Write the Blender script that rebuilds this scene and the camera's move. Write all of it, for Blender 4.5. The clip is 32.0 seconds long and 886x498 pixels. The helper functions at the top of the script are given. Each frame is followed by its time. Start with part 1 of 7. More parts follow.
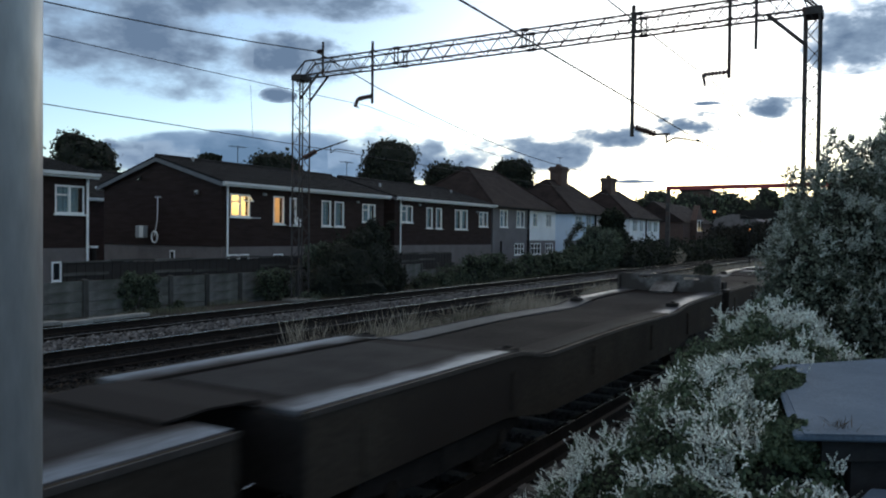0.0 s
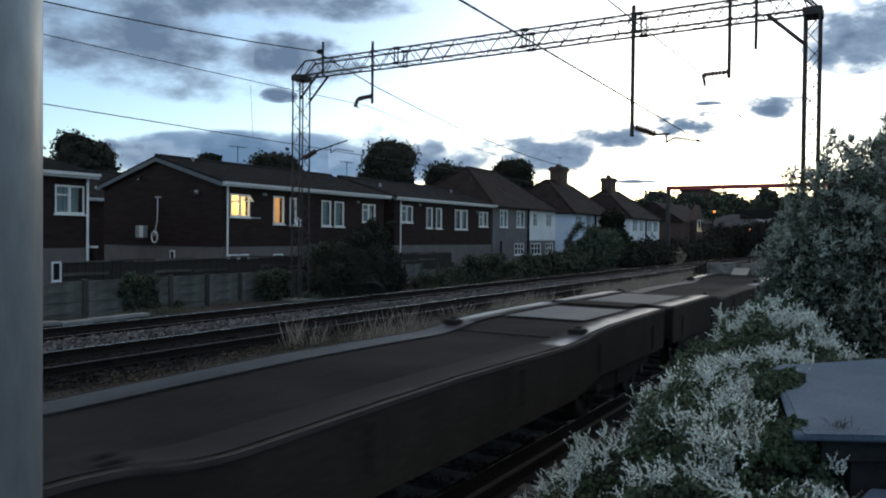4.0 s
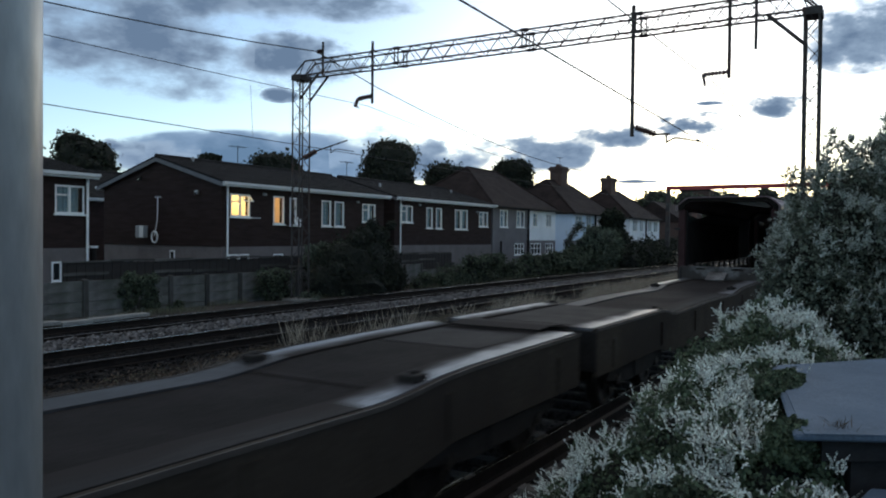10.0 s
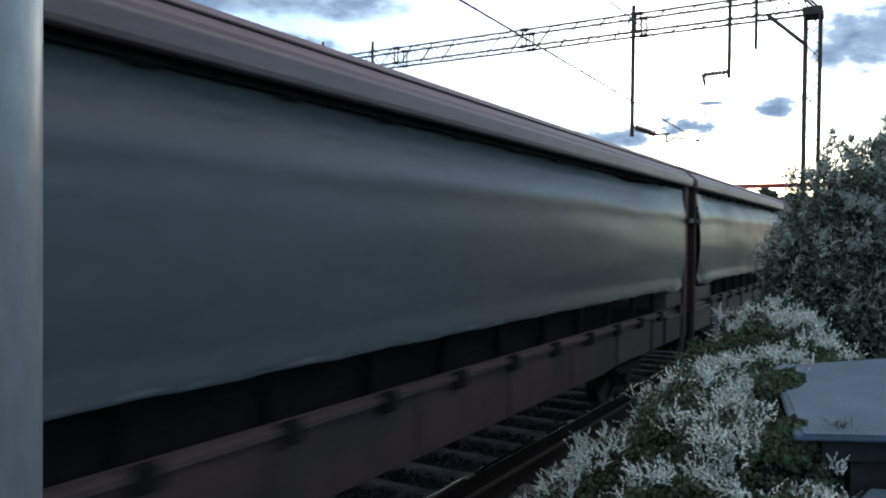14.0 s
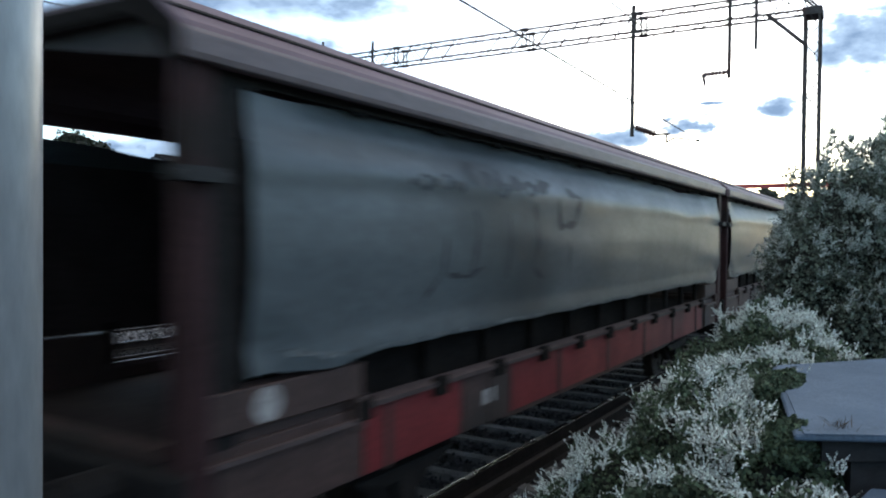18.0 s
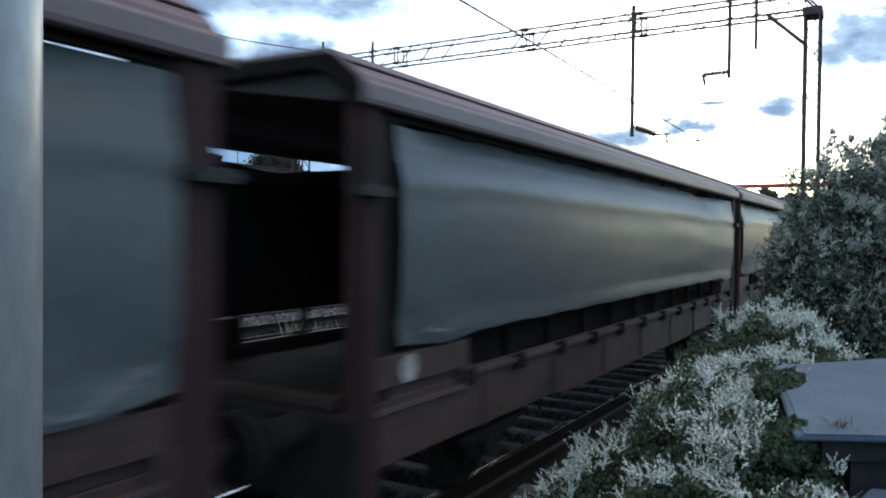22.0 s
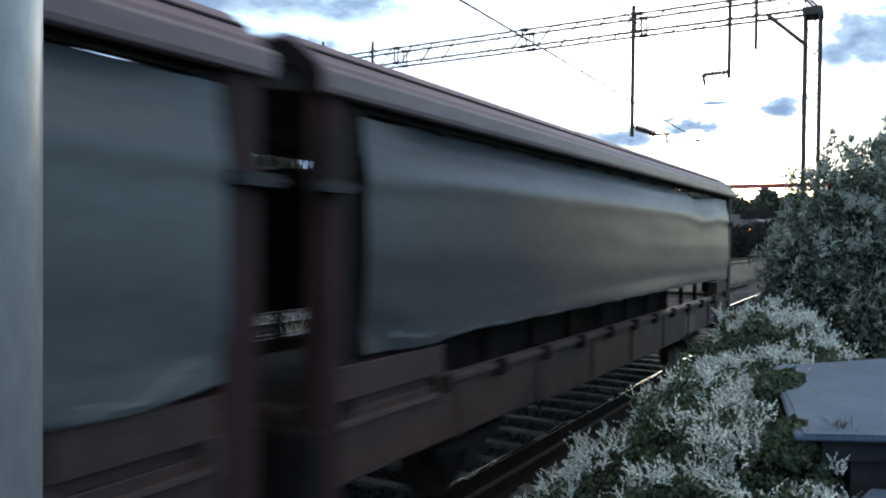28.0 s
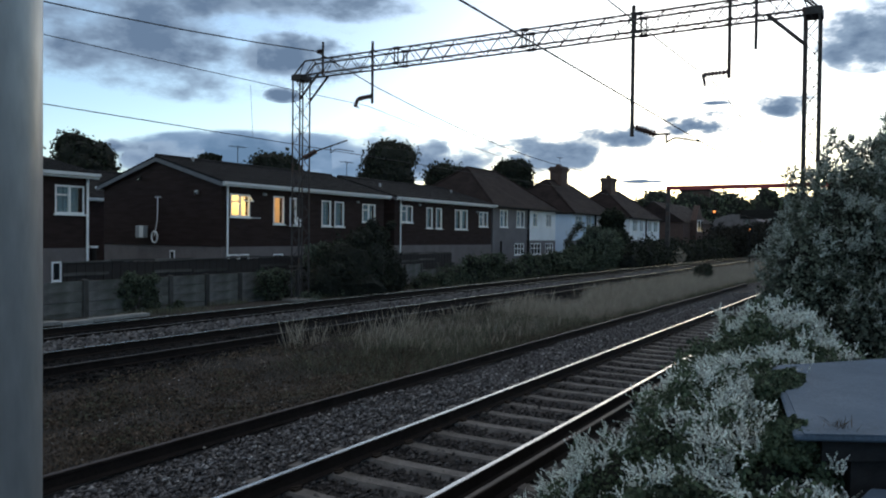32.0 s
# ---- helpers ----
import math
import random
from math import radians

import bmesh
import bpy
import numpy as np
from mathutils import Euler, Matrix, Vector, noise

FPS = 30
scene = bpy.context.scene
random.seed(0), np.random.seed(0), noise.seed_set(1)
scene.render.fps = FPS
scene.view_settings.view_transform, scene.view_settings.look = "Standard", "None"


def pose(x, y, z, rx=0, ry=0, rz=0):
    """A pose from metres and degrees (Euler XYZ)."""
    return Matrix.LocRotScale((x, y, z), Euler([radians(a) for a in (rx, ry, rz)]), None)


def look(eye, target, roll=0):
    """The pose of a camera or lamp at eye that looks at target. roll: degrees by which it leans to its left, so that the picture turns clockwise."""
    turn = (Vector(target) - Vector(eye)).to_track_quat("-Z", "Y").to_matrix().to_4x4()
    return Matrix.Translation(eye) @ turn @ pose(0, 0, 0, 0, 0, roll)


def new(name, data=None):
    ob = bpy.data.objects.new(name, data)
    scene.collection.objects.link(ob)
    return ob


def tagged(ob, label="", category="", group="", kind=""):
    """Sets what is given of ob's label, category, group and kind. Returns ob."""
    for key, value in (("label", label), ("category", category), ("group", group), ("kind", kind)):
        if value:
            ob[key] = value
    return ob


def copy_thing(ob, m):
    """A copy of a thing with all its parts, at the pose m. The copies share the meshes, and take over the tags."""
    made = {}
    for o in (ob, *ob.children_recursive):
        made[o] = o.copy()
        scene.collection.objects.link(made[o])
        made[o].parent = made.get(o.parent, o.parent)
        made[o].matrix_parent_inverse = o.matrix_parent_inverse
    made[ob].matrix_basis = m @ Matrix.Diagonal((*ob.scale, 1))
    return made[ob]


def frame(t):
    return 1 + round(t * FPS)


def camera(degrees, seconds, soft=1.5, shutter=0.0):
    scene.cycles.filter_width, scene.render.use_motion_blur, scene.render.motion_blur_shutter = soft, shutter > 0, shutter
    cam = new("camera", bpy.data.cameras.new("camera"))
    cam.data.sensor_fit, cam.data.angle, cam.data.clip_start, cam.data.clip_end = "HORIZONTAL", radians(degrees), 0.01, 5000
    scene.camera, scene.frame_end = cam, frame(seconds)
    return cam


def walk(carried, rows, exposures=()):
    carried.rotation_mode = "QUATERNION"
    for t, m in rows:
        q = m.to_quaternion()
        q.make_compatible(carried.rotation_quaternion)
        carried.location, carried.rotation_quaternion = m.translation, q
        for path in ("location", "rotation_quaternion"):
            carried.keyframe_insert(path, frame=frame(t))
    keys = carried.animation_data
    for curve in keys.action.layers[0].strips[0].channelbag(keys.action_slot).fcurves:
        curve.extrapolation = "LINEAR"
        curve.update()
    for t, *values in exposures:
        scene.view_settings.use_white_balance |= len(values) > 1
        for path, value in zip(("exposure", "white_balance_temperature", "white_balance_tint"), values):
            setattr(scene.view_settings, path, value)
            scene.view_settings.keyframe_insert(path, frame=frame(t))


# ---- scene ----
EYE = Vector((0.0, 0.0, 2.22))
YAW, PITCH, ROLL = 30.99, -0.97, 0.606
AIM = Vector((-math.sin(radians(YAW)) * math.cos(radians(PITCH)), math.cos(radians(YAW)) * math.cos(radians(PITCH)), math.sin(radians(PITCH))))
cam = camera(60.345, 32.0, soft=2.0, shutter=0.75)
stand = look(EYE, EYE + AIM, ROLL)
EXPOSURES = [(0.0, 0.3), (11.0, 0.3), (12.0, 0.42), (12.5, 0.5), (13.0, 0.62), (13.5, 0.8), (14.5, 1.05), (16.5, 1.3), (28.5, 1.3), (29.2, 1.2), (29.7, 1.08), (30.2, 0.82), (30.6, 0.5), (31.0, 0.34), (32.0, 0.3)]
walk(cam, [(0.0, stand), (32.0, stand)], EXPOSURES)

# ---- world and light: dusk, the sun just down behind the far end of the line ----
SUN_AZ = -14.0
world = bpy.data.worlds.new("dusk_sky")
scene.world = world
world.use_nodes = True
wn = world.node_tree.nodes
wl = world.node_tree.links
sky = wn.new("ShaderNodeTexSky")
sky.sky_type = "NISHITA"
sky.sun_disc = False
sky.sun_elevation = radians(13.0)
sky.sun_rotation = radians(SUN_AZ)
sky.air_density, sky.dust_density, sky.ozone_density = 1.0, 0.42, 2.7
wl.new(sky.outputs[0], wn["Background"].inputs[0])
wn["Background"].inputs[1].default_value = 0.15
# broken grey cloud deck overhead, clear towards the horizon
deck_co, deck_sep, deck_noise, deck_rise, deck_mix, deck = (wn.new(k) for k in ("ShaderNodeTexCoord", "ShaderNodeSeparateXYZ", "ShaderNodeTexNoise", "ShaderNodeMapRange", "ShaderNodeMixShader", "ShaderNodeBackground"))
deck_noise.inputs["Scale"].default_value, deck_noise.inputs["Detail"].default_value = 2.5, 5
deck_add = wn.new("ShaderNodeMath")
deck_add.operation = "MULTIPLY_ADD"
deck_add.inputs[1].default_value = 0.35
wl.new(deck_co.outputs["Generated"], deck_sep.inputs[0])
wl.new(deck_co.outputs["Generated"], deck_noise.inputs["Vector"])
wl.new(deck_noise.outputs["Fac"], deck_add.inputs[0])
wl.new(deck_sep.outputs[2], deck_add.inputs[2])
deck_rise.interpolation_type = "SMOOTHSTEP"
deck_rise.inputs["From Min"].default_value, deck_rise.inputs["From Max"].default_value, deck_rise.inputs["To Max"].default_value = 0.45, 0.80, 0.9
wl.new(deck_add.outputs[0], deck_rise.inputs[0])
wl.new(deck_rise.outputs[0], deck_mix.inputs[0])
deck.inputs[0].default_value, deck.inputs[1].default_value = (0.365, 0.37, 0.385, 1), 1.0
wl.new(wn["Background"].outputs[0], deck_mix.inputs[1])
wl.new(deck.outputs[0], deck_mix.inputs[2])
wl.new(deck_mix.outputs[0], wn["World Output"].inputs[0])
sun_data = bpy.data.lights.new("sun", "SUN")
sun_data.energy, sun_data.angle, sun_data.color = 0.05, radians(12), (1.0, 0.8, 0.65)
sun = new("sun", sun_data)
sun.matrix_world = look((0, 0, 60), (0 - 100 * math.sin(radians(SUN_AZ)), 0 - 100 * math.cos(radians(SUN_AZ)), 60 - 6))


# ---- materials ----
def material(name, base, rough=0.7, metal=0.0, vary=0.25, scale=3.0, grain=30.0, bump=0.15, tint=None, per_piece=0.0, stretch=(1, 1, 1), spec=0.5, stain=None, stain_at=0.62, per_island=0.0, depth=0.01):
    m = bpy.data.materials.new(name)
    m.use_nodes = True
    n, l = m.node_tree.nodes, m.node_tree.links
    b = n["Principled BSDF"]
    b.inputs["Roughness"].default_value = rough
    b.inputs["Metallic"].default_value = metal
    b.inputs["Specular IOR Level"].default_value = spec
    co = n.new("ShaderNodeTexCoord")
    mp = n.new("ShaderNodeMapping")
    mp.inputs["Scale"].default_value = stretch
    l.new(co.outputs["Object"], mp.inputs[0])
    big = n.new("ShaderNodeTexNoise")
    big.inputs["Scale"].default_value = scale
    big.inputs["Detail"].default_value = 5
    big.inputs["Roughness"].default_value = 0.6
    fine = n.new("ShaderNodeTexNoise")
    fine.inputs["Scale"].default_value = grain
    fine.inputs["Detail"].default_value = 3
    l.new(mp.outputs[0], big.inputs["Vector"])
    l.new(mp.outputs[0], fine.inputs["Vector"])
    second = tint or [c * 0.55 for c in base]
    mix = n.new("ShaderNodeMix")
    mix.data_type = "RGBA"
    mix.inputs[6].default_value = (*base, 1)
    mix.inputs[7].default_value = (*second, 1)
    rng = n.new("ShaderNodeMapRange")
    rng.inputs["From Min"].default_value, rng.inputs["From Max"].default_value = 0.35, 0.7
    rng.inputs["To Max"].default_value = min(1.0, vary * 2.2)
    l.new(big.outputs["Fac"], rng.inputs[0])
    l.new(rng.outputs[0], mix.inputs[0])
    out = mix.outputs[2]
    g = n.new("ShaderNodeMix")
    g.data_type, g.blend_type = "RGBA", "MULTIPLY"
    gr = n.new("ShaderNodeMapRange")
    gr.inputs["From Min"].default_value, gr.inputs["From Max"].default_value = 0.3, 0.7
    gr.inputs["To Min"].default_value, gr.inputs["To Max"].default_value = 1 - vary, 1 + vary * 0.4
    l.new(fine.outputs["Fac"], gr.inputs[0])
    g.inputs[0].default_value = 1.0
    l.new(out, g.inputs[6])
    l.new(gr.outputs[0], g.inputs[7])
    out = g.outputs[2]
    if stain:
        st = n.new("ShaderNodeTexNoise")
        st.inputs["Scale"].default_value = scale * 0.45
        st.inputs["Detail"].default_value = 6
        l.new(mp.outputs[0], st.inputs["Vector"])
        sr = n.new("ShaderNodeMapRange")
        sr.inputs["From Min"].default_value, sr.inputs["From Max"].default_value = stain_at - 0.08, stain_at + 0.06
        l.new(st.outputs["Fac"], sr.inputs[0])
        sm = n.new("ShaderNodeMix")
        sm.data_type = "RGBA"
        sm.inputs[7].default_value = (*stain, 1)
        l.new(sr.outputs[0], sm.inputs[0])
        l.new(out, sm.inputs[6])
        out = sm.outputs[2]
    if per_piece or per_island:
        src = n.new("ShaderNodeObjectInfo").outputs["Random"] if per_piece else n.new("ShaderNodeNewGeometry").outputs["Random Per Island"]
        amount = per_piece or per_island
        pr = n.new("ShaderNodeMapRange")
        pr.inputs["To Min"].default_value, pr.inputs["To Max"].default_value = 1 - amount, 1 + amount
        l.new(src, pr.inputs[0])
        pm = n.new("ShaderNodeMix")
        pm.data_type, pm.blend_type = "RGBA", "MULTIPLY"
        pm.inputs[0].default_value = 1.0
        l.new(out, pm.inputs[6])
        l.new(pr.outputs[0], pm.inputs[7])
        out = pm.outputs[2]
    l.new(out, b.inputs["Base Color"])
    rr = n.new("ShaderNodeMapRange")
    rr.inputs["To Min"].default_value, rr.inputs["To Max"].default_value = max(0.02, rough - 0.12), min(1.0, rough + 0.12)
    l.new(big.outputs["Fac"], rr.inputs[0])
    l.new(rr.outputs[0], b.inputs["Roughness"])
    if bump:
        bp = n.new("ShaderNodeBump")
        bp.inputs["Strength"].default_value = bump
        bp.inputs["Distance"].default_value = depth
        l.new(fine.outputs["Fac"], bp.inputs["Height"])
        l.new(bp.outputs[0], b.inputs["Normal"])
    return m


def glass(name, base=(0.02, 0.025, 0.03), rough=0.05):
    m = bpy.data.materials.new(name)
    m.use_nodes = True
    n, l = m.node_tree.nodes, m.node_tree.links
    b = n["Principled BSDF"]
    b.inputs["Base Color"].default_value = (*base, 1)
    b.inputs["Roughness"].default_value = rough
    b.inputs["Specular IOR Level"].default_value = 0.8
    w = n.new("ShaderNodeTexNoise")
    w.inputs["Scale"].default_value = 1.3
    bp = n.new("ShaderNodeBump")
    bp.inputs["Strength"].default_value = 0.04
    l.new(w.outputs["Fac"], bp.inputs["Height"])
    l.new(bp.outputs[0], b.inputs["Normal"])
    return m


def clear_glass(name):
    m = bpy.data.materials.new(name)
    m.use_nodes = True
    n, l = m.node_tree.nodes, m.node_tree.links
    t, gl, mx = n.new("ShaderNodeBsdfTransparent"), n.new("ShaderNodeBsdfGlossy"), n.new("ShaderNodeMixShader")
    gl.inputs["Roughness"].default_value = 0.05
    mx.inputs[0].default_value = 0.014
    l.new(t.outputs[0], mx.inputs[1])
    l.new(gl.outputs[0], mx.inputs[2])
    l.new(mx.outputs[0], n["Material Output"].inputs[0])
    return m


def glowing(name, colour, strength):
    m = bpy.data.materials.new(name)
    m.use_nodes = True
    b = m.node_tree.nodes["Principled BSDF"]
    b.inputs["Base Color"].default_value = (*colour, 1)
    b.inputs["Emission Color"].default_value = (*colour, 1)
    b.inputs["Emission Strength"].default_value = strength
    return m


def leafy(name, base, tint, rough=0.55, vary=0.45):
    m = material(name, base, rough=rough, vary=0.3, scale=1.2, grain=9.0, bump=0.0, tint=tint, per_island=vary, spec=0.3)
    return m


BALLAST = material("ballast_bed", (0.045, 0.043, 0.043), 0.95, vary=0.5, scale=4, grain=42, bump=1.0, depth=0.05, tint=(0.02, 0.019, 0.0185))
STONE = material("ballast_stone", (0.125, 0.122, 0.125), 0.8, vary=0.4, scale=9, grain=60, bump=0.5, per_island=0.97)
STONE_PALE = material("pale_broken_ballast_stone", (0.34, 0.335, 0.33), 0.8, vary=0.3, scale=9, grain=60, bump=0.4, per_island=0.5)
STONE_MID = material("grimy_ballast_stone", (0.07, 0.066, 0.066), 0.85, vary=0.4, scale=9, grain=60, bump=0.5, per_island=0.9)
BALLAST_DARK = material("near_black_ballast", (0.015, 0.014, 0.0135), 0.95, vary=0.5, scale=4, grain=42, bump=1.0, depth=0.05, spec=0.2)
STONE_DARK = material("near_black_ballast_stone", (0.022, 0.0205, 0.02), 0.9, vary=0.4, scale=9, grain=60, bump=0.5, per_island=0.85, spec=0.25)
FAR_STONE = material("pale_ballast_stone", (0.15, 0.145, 0.145), 0.9, vary=0.4, scale=9, grain=60, bump=0.5, per_island=0.8)
SOIL = material("trackside_soil", (0.066, 0.052, 0.042), 1.0, vary=0.6, scale=0.9, grain=38, bump=1.0, depth=0.06, tint=(0.022, 0.023, 0.018))
LITTER = leafy("dead_leaf_litter", (0.115, 0.086, 0.064), (0.036, 0.030, 0.022), rough=0.9, vary=0.7)
SPECK = material("pale_stone_chip", (0.5, 0.49, 0.47), 0.8, vary=0.3, per_island=0.4)
RAIL_TOP = material("polished_rail_head", (0.62, 0.57, 0.52), 0.26, 1.0, vary=0.15, scale=2, grain=40, bump=0.02)
RAIL_RUST = material("rusty_rail_web", (0.022, 0.017, 0.015), 0.95, 0.0, vary=0.4, scale=3, grain=50, bump=0.3, spec=0.2)
RUST_RAIL_TOP = material("dull_rusty_rail_head", (0.07, 0.05, 0.042), 0.6, 0.2, vary=0.4, scale=3, grain=50, bump=0.2)
HALF_RUST = material("part_polished_rail_head", (0.22, 0.19, 0.17), 0.36, 0.8, vary=0.4, scale=3, grain=50, bump=0.1)
SLEEPER = material("weathered_concrete_sleeper", (0.17, 0.16, 0.15), 0.9, vary=0.4, scale=5, grain=70, bump=0.4, per_piece=0.2, stain=(0.07, 0.064, 0.06))
SLEEPER_DARK = material("near_black_concrete_sleeper", (0.026, 0.024, 0.023), 0.95, vary=0.4, scale=5, grain=70, bump=0.4, per_piece=0.25, spec=0.2)
CLIP = material("rail_clip_steel", (0.06, 0.045, 0.035), 0.7, 0.5, vary=0.3)
GANTRY = material("gantry_weathered_steel", (0.07, 0.065, 0.066), 0.8, 0.2, vary=0.4, scale=4, grain=50, bump=0.2, stain=(0.075, 0.05, 0.042))
GANTRY_RED = material("gantry_red_oxide_steel", (0.46, 0.075, 0.08), 0.8, 0.1, vary=0.35, scale=3, grain=40, bump=0.2)
INSULATOR = material("brown_glazed_insulator", (0.06, 0.025, 0.022), 0.3, 0.0, vary=0.2)
WIRE = material("dark_copper_wire", (0.05, 0.045, 0.045), 0.6, 0.5, vary=0.2)
CONCRETE = material("weathered_fence_concrete", (0.20, 0.20, 0.192), 0.95, vary=0.45, scale=2.2, grain=45, bump=0.5, per_piece=0.22, stain=(0.07, 0.08, 0.065), stain_at=0.56)
POST_DARK = material("dark_concrete_post", (0.075, 0.075, 0.07), 0.95, vary=0.45, scale=3, grain=45, bump=0.5, per_piece=0.3)
OLD_TIMBER = material("weathered_grey_timber", (0.12, 0.115, 0.11), 0.9, vary=0.5, scale=1.6, grain=30, bump=0.4, stretch=(4, 0.5, 4), tint=(0.05, 0.047, 0.043), per_piece=0.4)
KERB = material("pale_concrete_trough", (0.3, 0.31, 0.3), 0.9, vary=0.3, scale=3, grain=40, bump=0.4, per_piece=0.12)
CLADDING = material("dark_brown_tile_hanging", (0.045, 0.029, 0.027), 0.9, vary=0.4, scale=1.2, grain=30, bump=0.3, stretch=(1, 1, 6), spec=0.2)
RENDER = material("grey_ground_floor_brick", (0.19, 0.17, 0.17), 0.9, vary=0.25, scale=1.5, grain=30, bump=0.4)
GREY_RENDER = material("grey_pebbledash", (0.20, 0.19, 0.20), 0.95, vary=0.25, scale=1.0, grain=60, bump=0.6)
WHITE_RENDER = material("white_painted_render", (0.84, 0.89, 0.94), 0.85, vary=0.08, scale=0.8, grain=40, bump=0.3, stain=(0.66, 0.69, 0.72), stain_at=0.68)
BLUE_RENDER = material("pale_blue_painted_render", (0.66, 0.80, 0.96), 0.85, vary=0.08, scale=0.8, grain=40, bump=0.3, stain=(0.52, 0.62, 0.74), stain_at=0.68)
ROOF_TILE = material("dark_concrete_roof_tile", (0.023, 0.022, 0.024), 0.9, vary=0.45, scale=1.2, grain=25, bump=0.6, depth=0.03, spec=0.2)
ROOF_RED = material("old_clay_roof_tile", (0.034, 0.024, 0.023), 0.9, vary=0.45, scale=1.2, grain=25, bump=0.6, depth=0.03, spec=0.2)
BRICK = material("red_brown_chimney_brick", (0.105, 0.066, 0.056), 0.9, vary=0.35, scale=4, grain=40, bump=0.5)
UPVC = material("white_upvc", (0.86, 0.88, 0.89), 0.4, vary=0.06, scale=2, grain=20, bump=0.02)
FASCIA = material("white_fascia_board", (0.72, 0.74, 0.76), 0.5, vary=0.12, scale=2, grain=20, bump=0.05)
VERGE = material("grey_bargeboard", (0.16, 0.17, 0.19), 0.7, vary=0.25, scale=2, grain=20, bump=0.1)
PANE = glass("dark_window_pane")
PANE_CLEAR = clear_glass("clear_window_pane")
NET = material("pale_net_curtain", (0.19, 0.34, 0.43), 0.9, vary=0.35, scale=6, grain=40, bump=0.2, stretch=(1, 6, 1))
ROOM = material("warm_room_wall", (0.78, 0.68, 0.48), 0.8, vary=0.08, bump=0.0)
PLASTIC = material("grey_plastic", (0.33, 0.35, 0.37), 0.5, vary=0.1)
POLE = material("galvanised_lamp_post", (0.42, 0.44, 0.445), 0.42, 0.35, vary=0.14, scale=2.5, grain=60, bump=0.05, stretch=(1, 1, 0.35))
SLAB = material("pale_roofing_felt", (0.112, 0.168, 0.24), 0.75, vary=0.25, scale=1.6, grain=70, bump=0.3, stain=(0.085, 0.128, 0.185), spec=0.3)
SLAB_LIGHT = material("paler_roofing_felt", (0.145, 0.208, 0.285), 0.75, vary=0.25, scale=1.6, grain=70, bump=0.3, stain=(0.10, 0.15, 0.21), spec=0.3)
# Timber under the felt roof, with the vines' shade put into its near-black colour.
SLAB_EDGE = material("shade_dark_timber", (0.022, 0.022, 0.024), 0.8, vary=0.4, scale=3, grain=30, bump=0.4, stretch=(1, 8, 8))
LEAF = leafy("vine_leaf", (0.092, 0.132, 0.078), (0.052, 0.066, 0.042), rough=0.7, vary=0.6)
LEAF_TALL = leafy("shaded_vine_leaf", (0.135, 0.165, 0.128), (0.08, 0.098, 0.076), rough=0.75, vary=0.6)
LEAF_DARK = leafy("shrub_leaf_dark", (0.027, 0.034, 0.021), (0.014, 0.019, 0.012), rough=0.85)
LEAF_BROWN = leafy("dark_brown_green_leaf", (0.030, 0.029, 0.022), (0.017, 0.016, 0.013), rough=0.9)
LEAF_MID = leafy("hedge_leaf", (0.088, 0.112, 0.074), (0.042, 0.054, 0.036), rough=0.85, vary=0.65)
# Near-black solid cores: shade inside the foliage put into colour, blocking see-through.
CORE = material("foliage_core_shade", (0.014, 0.018, 0.012), 1.0, vary=0.4, scale=3, grain=20, bump=0.6)
FLOWER = leafy("pale_vine_blossom", (0.88, 0.93, 0.88), (0.70, 0.78, 0.71), rough=0.8, vary=0.3)
FLOWER_OLD = leafy("faded_vine_blossom", (0.47, 0.52, 0.48), (0.32, 0.36, 0.33), rough=0.85, vary=0.4)
PALE_LEAF = leafy("grey_green_leaf", (0.12, 0.15, 0.11), (0.055, 0.072, 0.052), rough=0.85, vary=0.6)
SPRAY = material("faded_black_spray_paint", (0.045, 0.052, 0.058), 0.6, vary=0.4, scale=5, grain=40, bump=0.05)
SPRAY_FAINT = material("faint_grey_spray_paint", (0.080, 0.10, 0.105), 0.6, vary=0.3, scale=5, grain=40, bump=0.05)
HEM = material("pale_hem_lining_sheen", (0.22, 0.245, 0.25), 0.6, vary=0.8, scale=2.5, grain=30, bump=0.05, tint=(0.06, 0.07, 0.072))
STEM = material("green_brown_stem", (0.09, 0.07, 0.045), 0.8, vary=0.3)
BARK = material("dark_bark", (0.05, 0.04, 0.032), 0.95, vary=0.4, scale=6, grain=30, bump=0.7)
GRASS_DRY = leafy("dry_grass_blade", (0.48, 0.425, 0.345), (0.30, 0.265, 0.205), rough=0.85, vary=0.45)
GRASS_DEAD = leafy("matted_dead_grass", (0.21, 0.165, 0.115), (0.075, 0.06, 0.044), rough=0.95, vary=0.7)
GRASS_GREEN = leafy("green_grass_blade", (0.142, 0.148, 0.098), (0.09, 0.095, 0.064), rough=0.85, vary=0.55)
WAGON_BROWN = material("faded_maroon_wagon_paint", (0.084, 0.050, 0.043), 0.65, vary=0.4, scale=2.2, grain=28, bump=0.15, stain=(0.032, 0.025, 0.023), stain_at=0.58)
MAROON_POST = material("maroon_end_post_paint", (0.054, 0.025, 0.026), 0.75, vary=0.35, scale=2.2, grain=28, bump=0.15, stain=(0.022, 0.016, 0.015), spec=0.25)
LIP = material("worn_maroon_lip", (0.12, 0.088, 0.084), 0.55, vary=0.4, scale=2, grain=30, bump=0.1)
WAGON_RED = material("red_wagon_paint", (0.22, 0.03, 0.033), 0.55, vary=0.3, scale=2, grain=28, bump=0.12, stain=(0.11, 0.025, 0.025))
HEADER = material("dull_header_board", (0.055, 0.046, 0.042), 0.8, vary=0.3, scale=2, grain=24, bump=0.1)
